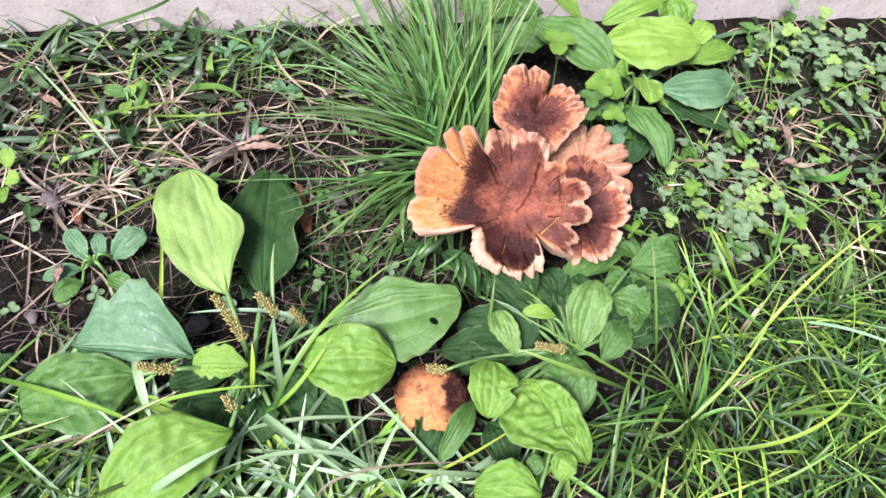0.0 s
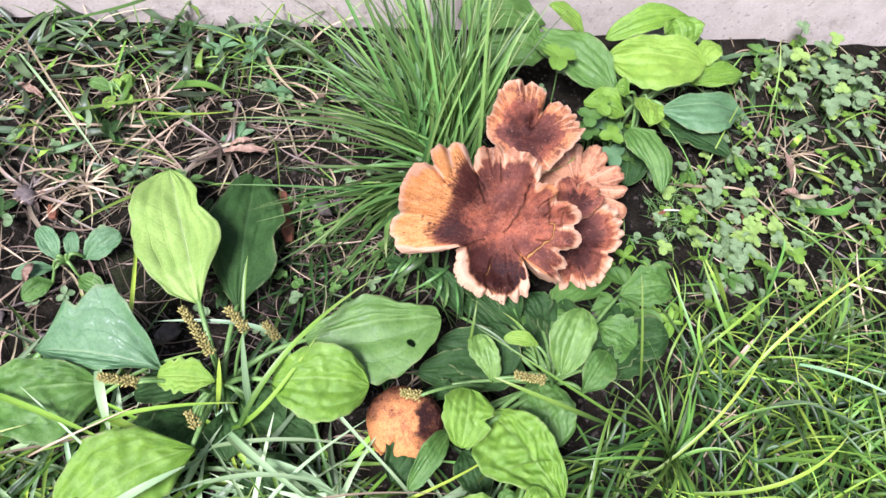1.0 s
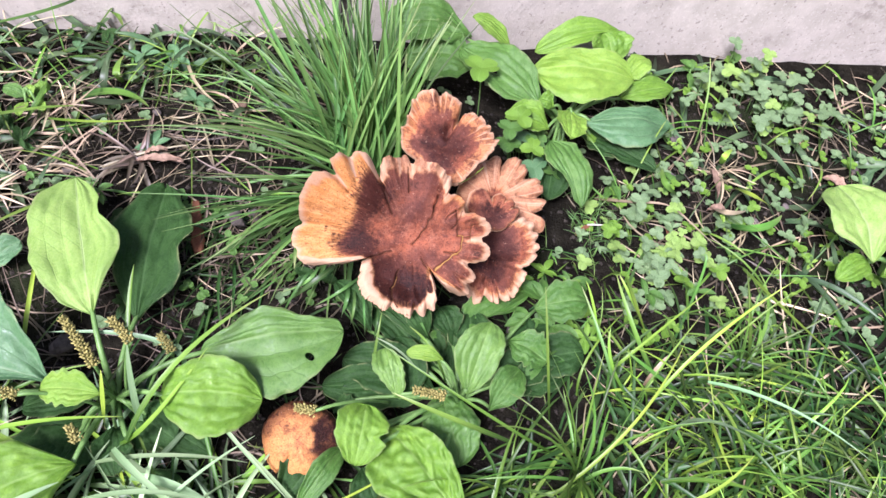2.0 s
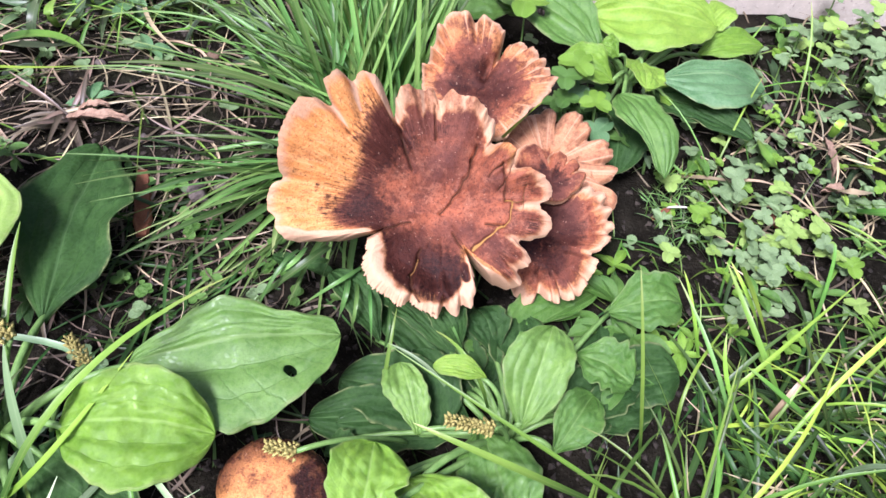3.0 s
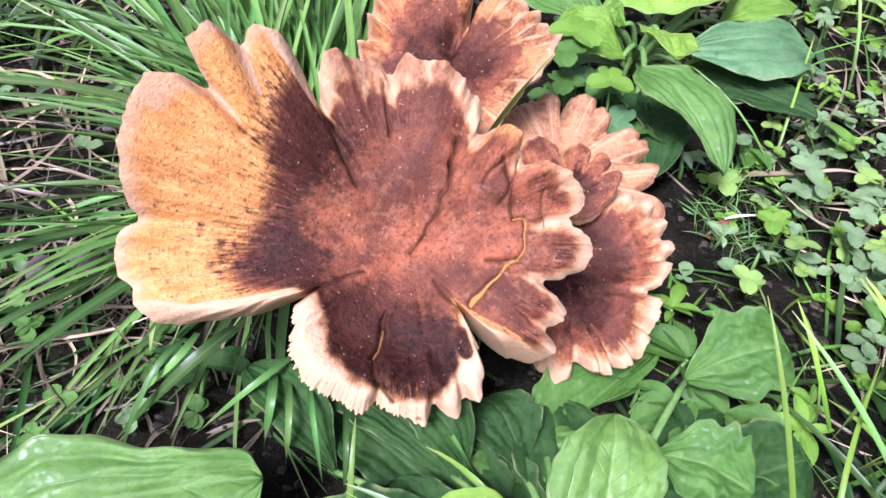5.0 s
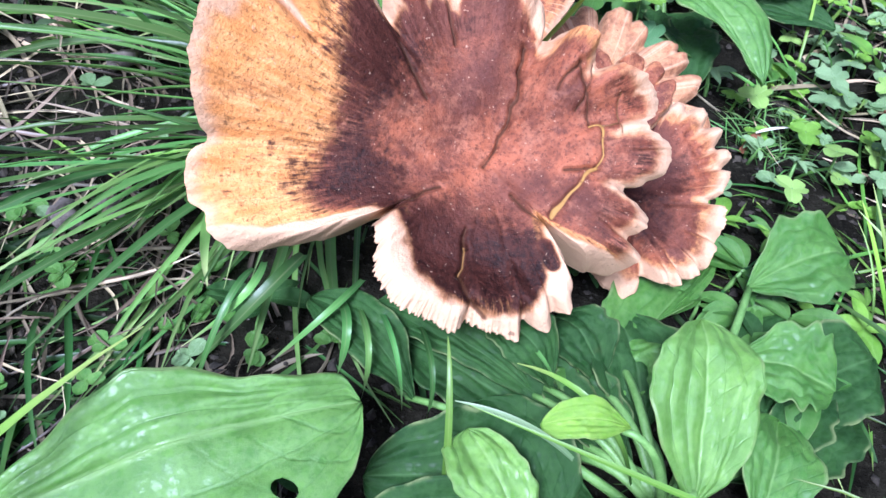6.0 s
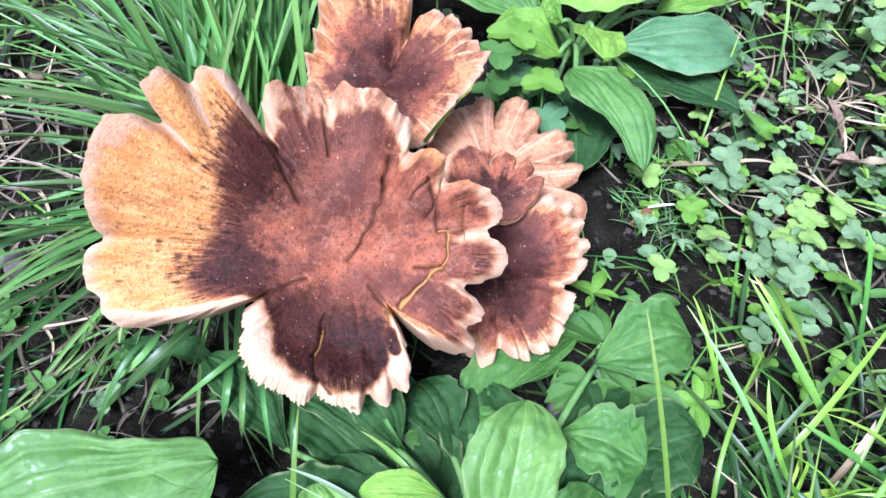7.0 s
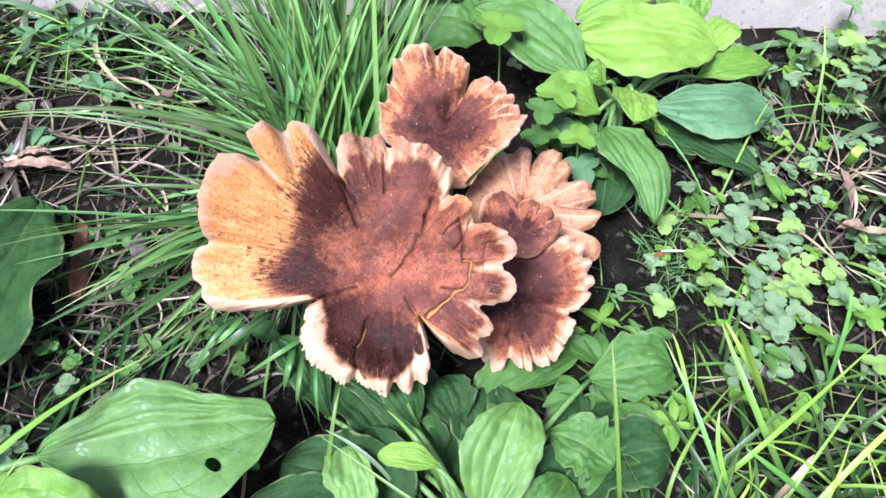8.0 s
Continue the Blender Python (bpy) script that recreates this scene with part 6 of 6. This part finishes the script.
def scatter(model, count, inside, seed, sizes=(0.7, 1.3), clear=True):
    rnd = np.random.RandomState(seed)
    made, tries = 0, 0
    while made < count and tries < 40 * count:
        tries += 1
        x, y = rnd.uniform(inside[0], inside[1]), rnd.uniform(inside[2], inside[3])
        if y > kerb_line(x) - 0.006 or (clear and 0.02 < x < 0.19 and 0.20 < y < 0.43):
            continue
        m = pose(x, y, ground_height(x, y), rnd.uniform(-12, 12), rnd.uniform(-12, 12), rnd.uniform(0, 360))
        if made == 0:
            model.matrix_basis = m
        else:
            copy_thing(model, m @ Matrix.Scale(rnd.uniform(*sizes), 4))
        made += 1


scatter(sprig(11, "clover", 6, 0.008), 34, (0.20, 0.48, 0.28, 0.56), 21)
scatter(sprig(12, "mid", 5, 0.012), 18, (0.22, 0.52, 0.28, 0.56), 22)
scatter(sprig(13, "mid", 5, 0.008), 12, (-0.34, -0.02, 0.33, 0.51), 23)
scatter(sprig(14, "grey", 6, 0.013), 8, (-0.34, -0.06, 0.26, 0.52), 24)
scatter(sprig(15, "lime", 6, 0.007), 16, (0.20, 0.48, 0.28, 0.54), 25)
scatter(sprig(16, "deep", 6, 0.011), 22, (-0.30, -0.06, 0.10, 0.52), 26)
scatter(sprig(18, "deep", 6, 0.013), 6, (0.00, 0.24, 0.19, 0.34), 28, clear=False)
scatter(sprig(19, "mid", 7, 0.016), 9, (0.162, 0.222, 0.255, 0.325), 33, clear=False)
scatter(sprig(20, "fresh", 6, 0.011), 5, (0.165, 0.225, 0.262, 0.330), 34, clear=False)


def tiny_weeds(count, inside, seed, tone, size, label):
    """Seedlings too small to tell apart, each of four or five oval leaves."""
    rnd = np.random.RandomState(seed)
    heap = Heap()
    for k in range(count):
        x, y = rnd.uniform(inside[0], inside[1]), rnd.uniform(inside[2], inside[3])
        if y > kerb_line(x) - 0.006:
            continue
        c = np.array((x, y, ground_height(x, y) + rnd.uniform(0.003, 0.010)))
        for q in range(rnd.randint(3, 7)):
            a, s = rnd.uniform(0, 6.283), size * rnd.uniform(0.6, 1.3)
            d, w = np.array((math.cos(a), math.sin(a), rnd.uniform(-0.1, 0.5))), np.array((-math.sin(a), math.cos(a), 0))
            verts, al, ac = [], [], []
            for u, h in ((0, 0.05), (0.25, 0.30), (0.6, 0.42), (0.88, 0.26), (1.0, 0.03)):
                for v in (-1, 0, 1):
                    verts.append(c + d * s * u + w * v * h * s + np.array((0, 0, 0.12 * s * abs(v) - 0.2 * s * u * u)))
                    al.append(u)
                    ac.append(v)
            heap.add(verts, [(3 * i + j, 3 * i + j + 1, 3 * i + j + 4, 3 * i + j + 3) for i in range(4) for j in range(2)], al, ac)
    tagged(part("tiny_weeds", heap.mesh("tiny_weeds", LEAF[tone])), label, "weeds", kind="stuff")


tiny_weeds(30, (-0.06, 0.06, 0.27, 0.36), 35, "mid", 0.0050, "tiny green seedlings on the soil under the grass tuft")
tiny_weeds(150, (-0.30, 0.45, 0.24, 0.53), 27, "clover", 0.0055, "tiny pale green seedlings scattered on the soil")
tiny_weeds(120, (0.20, 0.52, 0.28, 0.56), 29, "fresh", 0.0055, "tiny green seedlings between the clover")
tiny_weeds(60, (0.24, 0.50, 0.30, 0.56), 30, "clover", 0.0065, "tiny pale seedlings between the clover")


# ---- turf, straw and litter ----
def turf(name, label, tone, count, box, lengths, widths, rises, seed, clump=0.02, headings=(0, 360), droop=(20, 90), avoid=True, singles=0, curl=35, fade=0.0):
    rnd = np.random.RandomState(seed)
    heap, lone = Heap(), []
    made = 0
    while made < count:
        cx, cy = rnd.uniform(box[0], box[1]), rnd.uniform(box[2], box[3])
        if fade:
            cx, cy = 0.5 * (box[0] + box[1]) + rnd.normal(0, fade), box[3] - abs(rnd.normal(0, fade))
        for k in range(rnd.randint(3, 9)):
            x, y = cx + rnd.normal(0, clump), cy + rnd.normal(0, clump)
            if y > kerb_line(x) - 0.006 or (avoid and (0.015 < x < 0.215 and 0.195 < y < 0.44)):
                continue
            h = rnd.uniform(*headings)
            line = arc((x, y, ground_height(x, y) - 0.002), h, rnd.uniform(*rises), rnd.uniform(*lengths), rnd.uniform(*droop), 8, rnd.uniform(-curl, curl))
            if avoid and 0.02 < line[-1][0] < 0.20 and 0.22 < line[-1][1] < 0.42:
                continue
            piece = blade_mesh(line, rnd.uniform(*widths), rnd.uniform(-1.2, 1.2))
            if len(lone) < singles and y > 0.11:
                lone.append(piece)
            else:
                heap.add(*piece)
            made += 1
    if not singles:
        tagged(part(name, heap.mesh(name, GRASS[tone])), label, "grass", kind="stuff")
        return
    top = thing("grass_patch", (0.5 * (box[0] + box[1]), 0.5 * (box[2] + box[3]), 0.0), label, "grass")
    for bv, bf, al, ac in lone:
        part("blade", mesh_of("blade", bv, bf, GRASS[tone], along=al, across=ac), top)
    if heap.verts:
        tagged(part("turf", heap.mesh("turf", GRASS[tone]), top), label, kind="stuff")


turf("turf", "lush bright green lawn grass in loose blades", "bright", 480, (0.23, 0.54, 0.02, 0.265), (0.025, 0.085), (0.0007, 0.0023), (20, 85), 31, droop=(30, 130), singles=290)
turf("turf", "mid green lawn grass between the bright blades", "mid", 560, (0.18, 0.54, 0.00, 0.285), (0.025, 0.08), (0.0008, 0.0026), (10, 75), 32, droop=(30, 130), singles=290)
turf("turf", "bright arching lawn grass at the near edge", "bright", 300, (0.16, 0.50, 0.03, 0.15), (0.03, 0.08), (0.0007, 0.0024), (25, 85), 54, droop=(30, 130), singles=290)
# low layers take the dark grass: shade between the blades is in their colour
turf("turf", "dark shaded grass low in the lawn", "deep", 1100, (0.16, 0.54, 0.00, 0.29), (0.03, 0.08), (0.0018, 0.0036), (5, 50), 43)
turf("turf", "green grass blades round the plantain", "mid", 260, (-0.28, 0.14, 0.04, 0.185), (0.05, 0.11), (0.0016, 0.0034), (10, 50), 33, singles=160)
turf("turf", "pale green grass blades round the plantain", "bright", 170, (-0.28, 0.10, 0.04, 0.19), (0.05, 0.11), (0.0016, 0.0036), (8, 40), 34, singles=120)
turf("turf", "silvery cut grass lying round the plantain", "pale", 200, (-0.28, 0.08, 0.06, 0.17), (0.03, 0.10), (0.0016, 0.0046), (10, 50), 44, droop=(20, 70), singles=200)
turf("turf", "bleached cut grass blades in front of the plantain", "pale", 170, (-0.14, 0.08, 0.06, 0.145), (0.03, 0.08), (0.0018, 0.0046), (15, 55), 51, singles=170)
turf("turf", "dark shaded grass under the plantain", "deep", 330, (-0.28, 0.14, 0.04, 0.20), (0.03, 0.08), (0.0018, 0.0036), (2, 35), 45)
turf("turf", "thin green grass on the bare soil", "mid", 110, (-0.36, -0.05, 0.30, 0.52), (0.03, 0.08), (0.0009, 0.0024), (5, 40), 35)
turf("weed_leaves", "grey green lance-shaped weed leaves on the soil", "weed", 120, (-0.36, -0.06, 0.36, 0.53), (0.020, 0.055), (0.0022, 0.0066), (0, 38), 46, singles=120)
turf("weed_leaves", "dull green weed leaves standing along the kerb foot", "weed", 70, (-0.38, 0.00, 0.455, 0.525), (0.03, 0.06), (0.0026, 0.0064), (20, 70), 52, singles=70)
turf("turf", "thin grass and stalks along the kerb foot", "mid", 60, (-0.38, 0.02, 0.46, 0.525), (0.03, 0.07), (0.0010, 0.0024), (25, 75), 53, singles=60)
turf("weed_leaves", "grey green lance-shaped weed leaves among the clover", "weed", 140, (0.28, 0.56, 0.28, 0.54), (0.025, 0.070), (0.0025, 0.0072), (0, 35), 47)
turf("turf", "thin green grass among the clover", "mid", 120, (0.24, 0.54, 0.29, 0.54), (0.03, 0.08), (0.0010, 0.0024), (10, 60), 36)
turf("straw_litter", "dry tan straw lying flat on the soil", "straw", 430, (-0.36, -0.03, 0.22, 0.53), (0.02, 0.08), (0.0006, 0.0022), (-2, 18), 37, 0.03, droop=(-5, 20), curl=110)
turf("straw_litter", "brown dead grass lying matted on the soil", "dead", 1900, (-0.36, 0.04, 0.16, 0.53), (0.015, 0.06), (0.0005, 0.0018), (-2, 16), 38, 0.03, droop=(-5, 25), curl=110)
turf("straw_litter", "dry straw under the lawn grass", "straw", 240, (0.12, 0.54, 0.02, 0.30), (0.03, 0.09), (0.0008, 0.0018), (-2, 18), 39, 0.03, droop=(-5, 20))
turf("straw_litter", "scattered dry straw among the clover", "straw", 380, (0.24, 0.56, 0.28, 0.56), (0.02, 0.08), (0.0006, 0.0022), (-2, 16), 40, 0.03, droop=(-5, 20), curl=110)
turf("straw_litter", "dark dead grass among the clover", "dead", 400, (0.20, 0.54, 0.28, 0.55), (0.02, 0.07), (0.0006, 0.0020), (-2, 10), 48, 0.03, droop=(-5, 20))
turf("straw_litter", "brown dead grass under the drooping tuft", "dead", 260, (-0.06, 0.07, 0.23, 0.35), (0.015, 0.05), (0.0006, 0.0018), (-2, 20), 55, 0.02, droop=(-5, 25), avoid=False, curl=110)
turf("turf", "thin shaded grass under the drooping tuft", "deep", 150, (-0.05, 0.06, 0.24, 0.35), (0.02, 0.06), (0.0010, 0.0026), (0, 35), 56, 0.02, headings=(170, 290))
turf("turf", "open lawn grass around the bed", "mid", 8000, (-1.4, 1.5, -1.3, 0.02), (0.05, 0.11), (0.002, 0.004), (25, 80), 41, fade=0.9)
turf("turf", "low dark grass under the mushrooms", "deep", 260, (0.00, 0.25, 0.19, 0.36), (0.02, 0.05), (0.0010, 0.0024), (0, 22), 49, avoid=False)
turf("turf", "low green shoots under the mushrooms", "mid", 120, (0.17, 0.26, 0.25, 0.40), (0.012, 0.035), (0.0008, 0.0018), (5, 40), 50, avoid=False)
turf("turf", "fine green grass shoots beside the clover", "tuft", 130, (0.195, 0.240, 0.350, 0.395), (0.010, 0.026), (0.0004, 0.0009), (20, 75), 42, 0.006, droop=(30, 120))


def straw_clump(place, count, reach, seed, tone="straw", widths=(0.0008, 0.0020), rises=(4, 40), droop=(20, 70),
                words=("dead_grass_clump", "bleached tan dead grass clump spread flat on the soil", "dead grass", "dead grass clumps")):
    """A grass plant: stalks that spread round its crown."""
    top = thing(words[0], place, *words[1:])
    rnd = np.random.RandomState(seed)
    for k in range(count):
        line = arc(tuple(np.asarray(place) + (rnd.normal(0, 0.004), rnd.normal(0, 0.004), rnd.uniform(0, 0.003))), rnd.uniform(0, 360), rnd.uniform(*rises), reach * rnd.uniform(0.45, 1.2), rnd.uniform(*droop), 8, rnd.uniform(-60, 60))
        bv, bf, al, ac = blade_mesh(line, rnd.uniform(*widths), rnd.uniform(-1.2, 1.2))
        part("stalk", mesh_of("stalk", bv, bf, GRASS[tone], along=al, across=ac), top)


LIVE = ("grass_clump", "lush green grass clump with fine arching blades in the lawn", "grass", "grass clumps")
straw_clump((0.2055, 0.1900, 0.0040), 40, 0.085, 71, "mid", (0.0009, 0.0024), (20, 80), (20, 90), LIVE)
straw_clump((0.3164, 0.2717, 0.0040), 40, 0.075, 73, "mid", (0.0009, 0.0024), (20, 80), (20, 90), LIVE)
straw_clump((0.1591, 0.1760, 0.0040), 18, 0.070, 74, "mid", (0.0010, 0.0028), (25, 80), (40, 120), LIVE)
straw_clump((0.3134, 0.2024, 0.0040), 30, 0.070, 75, "mid", (0.0010, 0.0026), (10, 60), (20, 90), LIVE)
straw_clump((-0.1806, 0.3431, 0.0040), 30, 0.040, 61)
straw_clump((-0.1595, 0.4249, 0.0050), 30, 0.034, 62)
straw_clump((-0.0980, 0.3864, 0.0040), 26, 0.034, 63, "dead", (0.0014, 0.0036))
straw_clump((0.3259, 0.4321, 0.0040), 18, 0.030, 64)
straw_clump((-0.2134, 0.3344, 0.0040), 22, 0.040, 65, "dead", (0.0014, 0.0036))


def pebble(place, size, seed, material=STONE, label="small grey brown pebble on the soil", name="pebble"):
    rnd = np.random.RandomState(seed)
    bm = bmesh.new()
    bmesh.ops.create_icosphere(bm, subdivisions=2, radius=1.0)
    for vert in bm.verts:
        vert.co *= 1 + 0.55 * noise.noise(vert.co * 1.6 + Vector((seed * 3.7, 0, 0)))
        vert.co = Vector((vert.co.x * size, vert.co.y * size * rnd.uniform(0.75, 0.8), vert.co.z * size * 0.55))
    me = bpy.data.meshes.new(name)
    bm.to_mesh(me)
    bm.free()
    me.materials.append(material)
    me.polygons.foreach_set("use_smooth", [True] * len(me.polygons))
    ob = part(name, me)
    ob.matrix_basis = pose(*place, 0, 0, rnd.uniform(0, 360))
    return tagged(ob, label, "pebble", "pebbles")


rng = np.random.RandomState(77)
for k in range(30):
    px, py = rng.uniform(-0.32, 0.48), rng.uniform(0.22, 0.52)
    if py < kerb_line(px) - 0.02:
        pebble((px, py, ground_height(px, py) + 0.001), rng.uniform(0.002, 0.006), k + 1)
crumbs = Heap()
for k in range(7000):
    px, py = rng.uniform(-0.36, 0.52), rng.uniform(0.12, 0.54)
    if py > kerb_line(px) - 0.004:
        continue
    q = rng.uniform(0.0006, 0.0020)
    c = np.array((px, py, ground_height(px, py) + 0.3 * q))
    ring = [c + q * rng.uniform(0.45, 1.5) * np.array((math.cos(b), math.sin(b), rng.uniform(-0.4, 0.4))) for b in np.linspace(0, 6.283, 6)[:5]]
    crumbs.add([c - (0, 0, q * 0.7), *ring, c + (0, 0, q * 0.8)], [(0, 1 + (j + 1) % 5, 1 + j) for j in range(5)] + [(6, 1 + j, 1 + (j + 1) % 5) for j in range(5)])
crumb_me = crumbs.mesh("soil_crumbs", CRUMB)
crumb_me.polygons.foreach_set("use_smooth", [False] * len(crumb_me.polygons))
tagged(part("soil_crumbs", crumb_me), "dark loose crumbs of soil", "soil", kind="stuff")


def wood_chip(a, c, width, material=BARK, label="reddish brown rotting chip of wood", name="wood_chip"):
    """A flat splintered chip lying on the soil."""
    a, c = np.asarray(a, float), np.asarray(c, float)
    d = c - a
    length = np.linalg.norm(d)
    d = d / length
    s = unit(np.cross(d, (0, 0, 1)))
    verts, faces = [], []
    n = 9
    for i in range(n):
        u = i / (n - 1)
        w = 0.5 * width * (0.55 + 0.45 * math.sin(math.pi * u)) * (1 + 0.3 * swell(u * 5, length * 300))
        p = a + d * length * u
        lift = 0.0022 + 0.001 * swell(u * 4, width * 400, 2)
        verts += [p - s * w, p + s * w * 0.9, p + s * w * 0.7 + np.array((0, 0, lift)), p - s * w * 0.75 + np.array((0, 0, lift * 0.8))]
    for i in range(n - 1):
        for k in range(4):
            faces.append((4 * i + k, 4 * i + (k + 1) % 4, 4 * i + 4 + (k + 1) % 4, 4 * i + 4 + k))
    faces += [(3, 2, 1, 0), tuple(4 * (n - 1) + k for k in range(4))]
    ob = part(name, mesh_of(name, verts, faces, material, smooth=False))
    return tagged(ob, label, "wood chip", "wood chips")


def withered(a, c, width, curl=0.25):
    """A curled dry leaf."""
    a, c = np.asarray(a, float), np.asarray(c, float)
    line = bezier(a, 0.5 * (a + c) + np.array((0, 0, 0.004)), c, 14)
    verts, faces = [], []
    s = unit(np.cross(c - a, (0, 0, 1)))
    for i, p in enumerate(line):
        u = i / 13
        w = 0.5 * width * max(0.08, math.sin(math.pi * u) ** 0.7)
        for k in range(7):
            v = -1 + k / 3
            verts.append(p + s * v * w + np.array((0, 0, curl * w * v * v + 0.0028 * swell(u * 7, v * 3, width * 99))))
    for i in range(13):
        faces += [(i * 7 + k, i * 7 + k + 1, i * 7 + 8 + k, i * 7 + 7 + k) for k in range(6)]
    n = len(verts)
    verts = verts + [q - np.array((0, 0, 0.0004)) for q in verts]
    ob = part("withered_leaf", mesh_of("withered_leaf", verts, faces + [tuple(i + n for i in f[::-1]) for f in faces], DRYLEAF))
    tagged(ob, "curled tan withered leaf on the soil", "dry leaf", "withered leaves")


wood_chip((-0.0516, 0.3561, 0.0040), (-0.0410, 0.3156, 0.0040), 0.0105)
wood_chip((-0.1992, 0.3263, 0.0050), (-0.1948, 0.3158, 0.0050), 0.0070)
wood_chip((0.2804, 0.3830, 0.0040), (0.2805, 0.3678, 0.0040), 0.0059)
wood_chip((0.0692, 0.2398, 0.0040), (0.0822, 0.2444, 0.0040), 0.0046)
wood_chip((-0.0970, 0.2435, 0.0040), (-0.1050, 0.2492, 0.0040), 0.0058)
wood_chip((0.2115, 0.3648, 0.0030), (0.2263, 0.3769, 0.0030), 0.0038)
withered((-0.0977, 0.3819, 0.0080), (-0.0655, 0.3856, 0.0100), 0.0065)
withered((0.3205, 0.4097, 0.0060), (0.3104, 0.4229, 0.0220), 0.0058)
withered((-0.1952, 0.2644, 0.0100), (-0.1928, 0.2769, 0.0140), 0.0058)
withered((-0.0928, 0.3881, 0.0080), (-0.0780, 0.3939, 0.0100), 0.0049)
withered((-0.2535, 0.4261, 0.0060), (-0.2286, 0.4131, 0.0100), 0.0059)
withered((0.4078, 0.4415, 0.0060), (0.4213, 0.4292, 0.0100), 0.0098)
withered((0.3246, 0.3972, 0.0060), (0.3103, 0.3973, 0.0060), 0.0068)
pebble((-0.0369, 0.4451, 0.0060), 0.0052, 201, label="small ochre pebble on the soil", material=DRYLEAF)
pebble((-0.0218, 0.3447, 0.0060), 0.0065, 202)
pebble((-0.2174, 0.3325, 0.0060), 0.0085, 203)
pebble((-0.1030, 0.2412, 0.0080), 0.0079, 204)
pebble((0.2856, 0.4246, 0.0060), 0.0040, 205)
pebble((0.2840, 0.3662, 0.0060), 0.0032, 206, label="small white stone chip on the soil", material=CONCRETE)
pebble((0.2870, 0.4257, 0.0050), 0.0035, 207, material=CONCRETE)
pebble((0.2939, 0.4613, 0.0060), 0.0056, 208)
pebble((-0.0123, 0.4229, 0.0060), 0.0059, 209)
pebble((0.1675, 0.2818, 0.0040), 0.0060, 210)


# ---- dew on the tuft ----
def dew_material():
    g = Graph("dew")
    g.bsdf.inputs["Transmission Weight"].default_value = 1.0
    g.bsdf.inputs["IOR"].default_value = 1.33
    g.bsdf.inputs["Roughness"].default_value = 0.02
    return g.mat


bm = bmesh.new()
bmesh.ops.create_icosphere(bm, subdivisions=3, radius=1.0)
for vert in bm.verts:
    vert.co.z *= 0.86
drop_me = bpy.data.meshes.new("dew_drop")
bm.to_mesh(drop_me)
bm.free()
drop_me.materials.append(dew_material())
drop_me.polygons.foreach_set("use_smooth", [True] * len(drop_me.polygons))
rng = np.random.RandomState(5)
stems = [o for o in tuft.children if o.name.startswith("blade")]
for k in range(46):
    own = stems[rng.randint(len(stems))].data.vertices
    spot = own[3 * rng.randint(4, 10) + 1].co
    ob = new("dew_drop", drop_me)
    ob.matrix_basis = Matrix.Translation(spot) @ Matrix.Scale(rng.uniform(0.0005, 0.0010), 4)
    tagged(ob, "clear round dew drop on a grass blade", "dew drop", "dew drops")
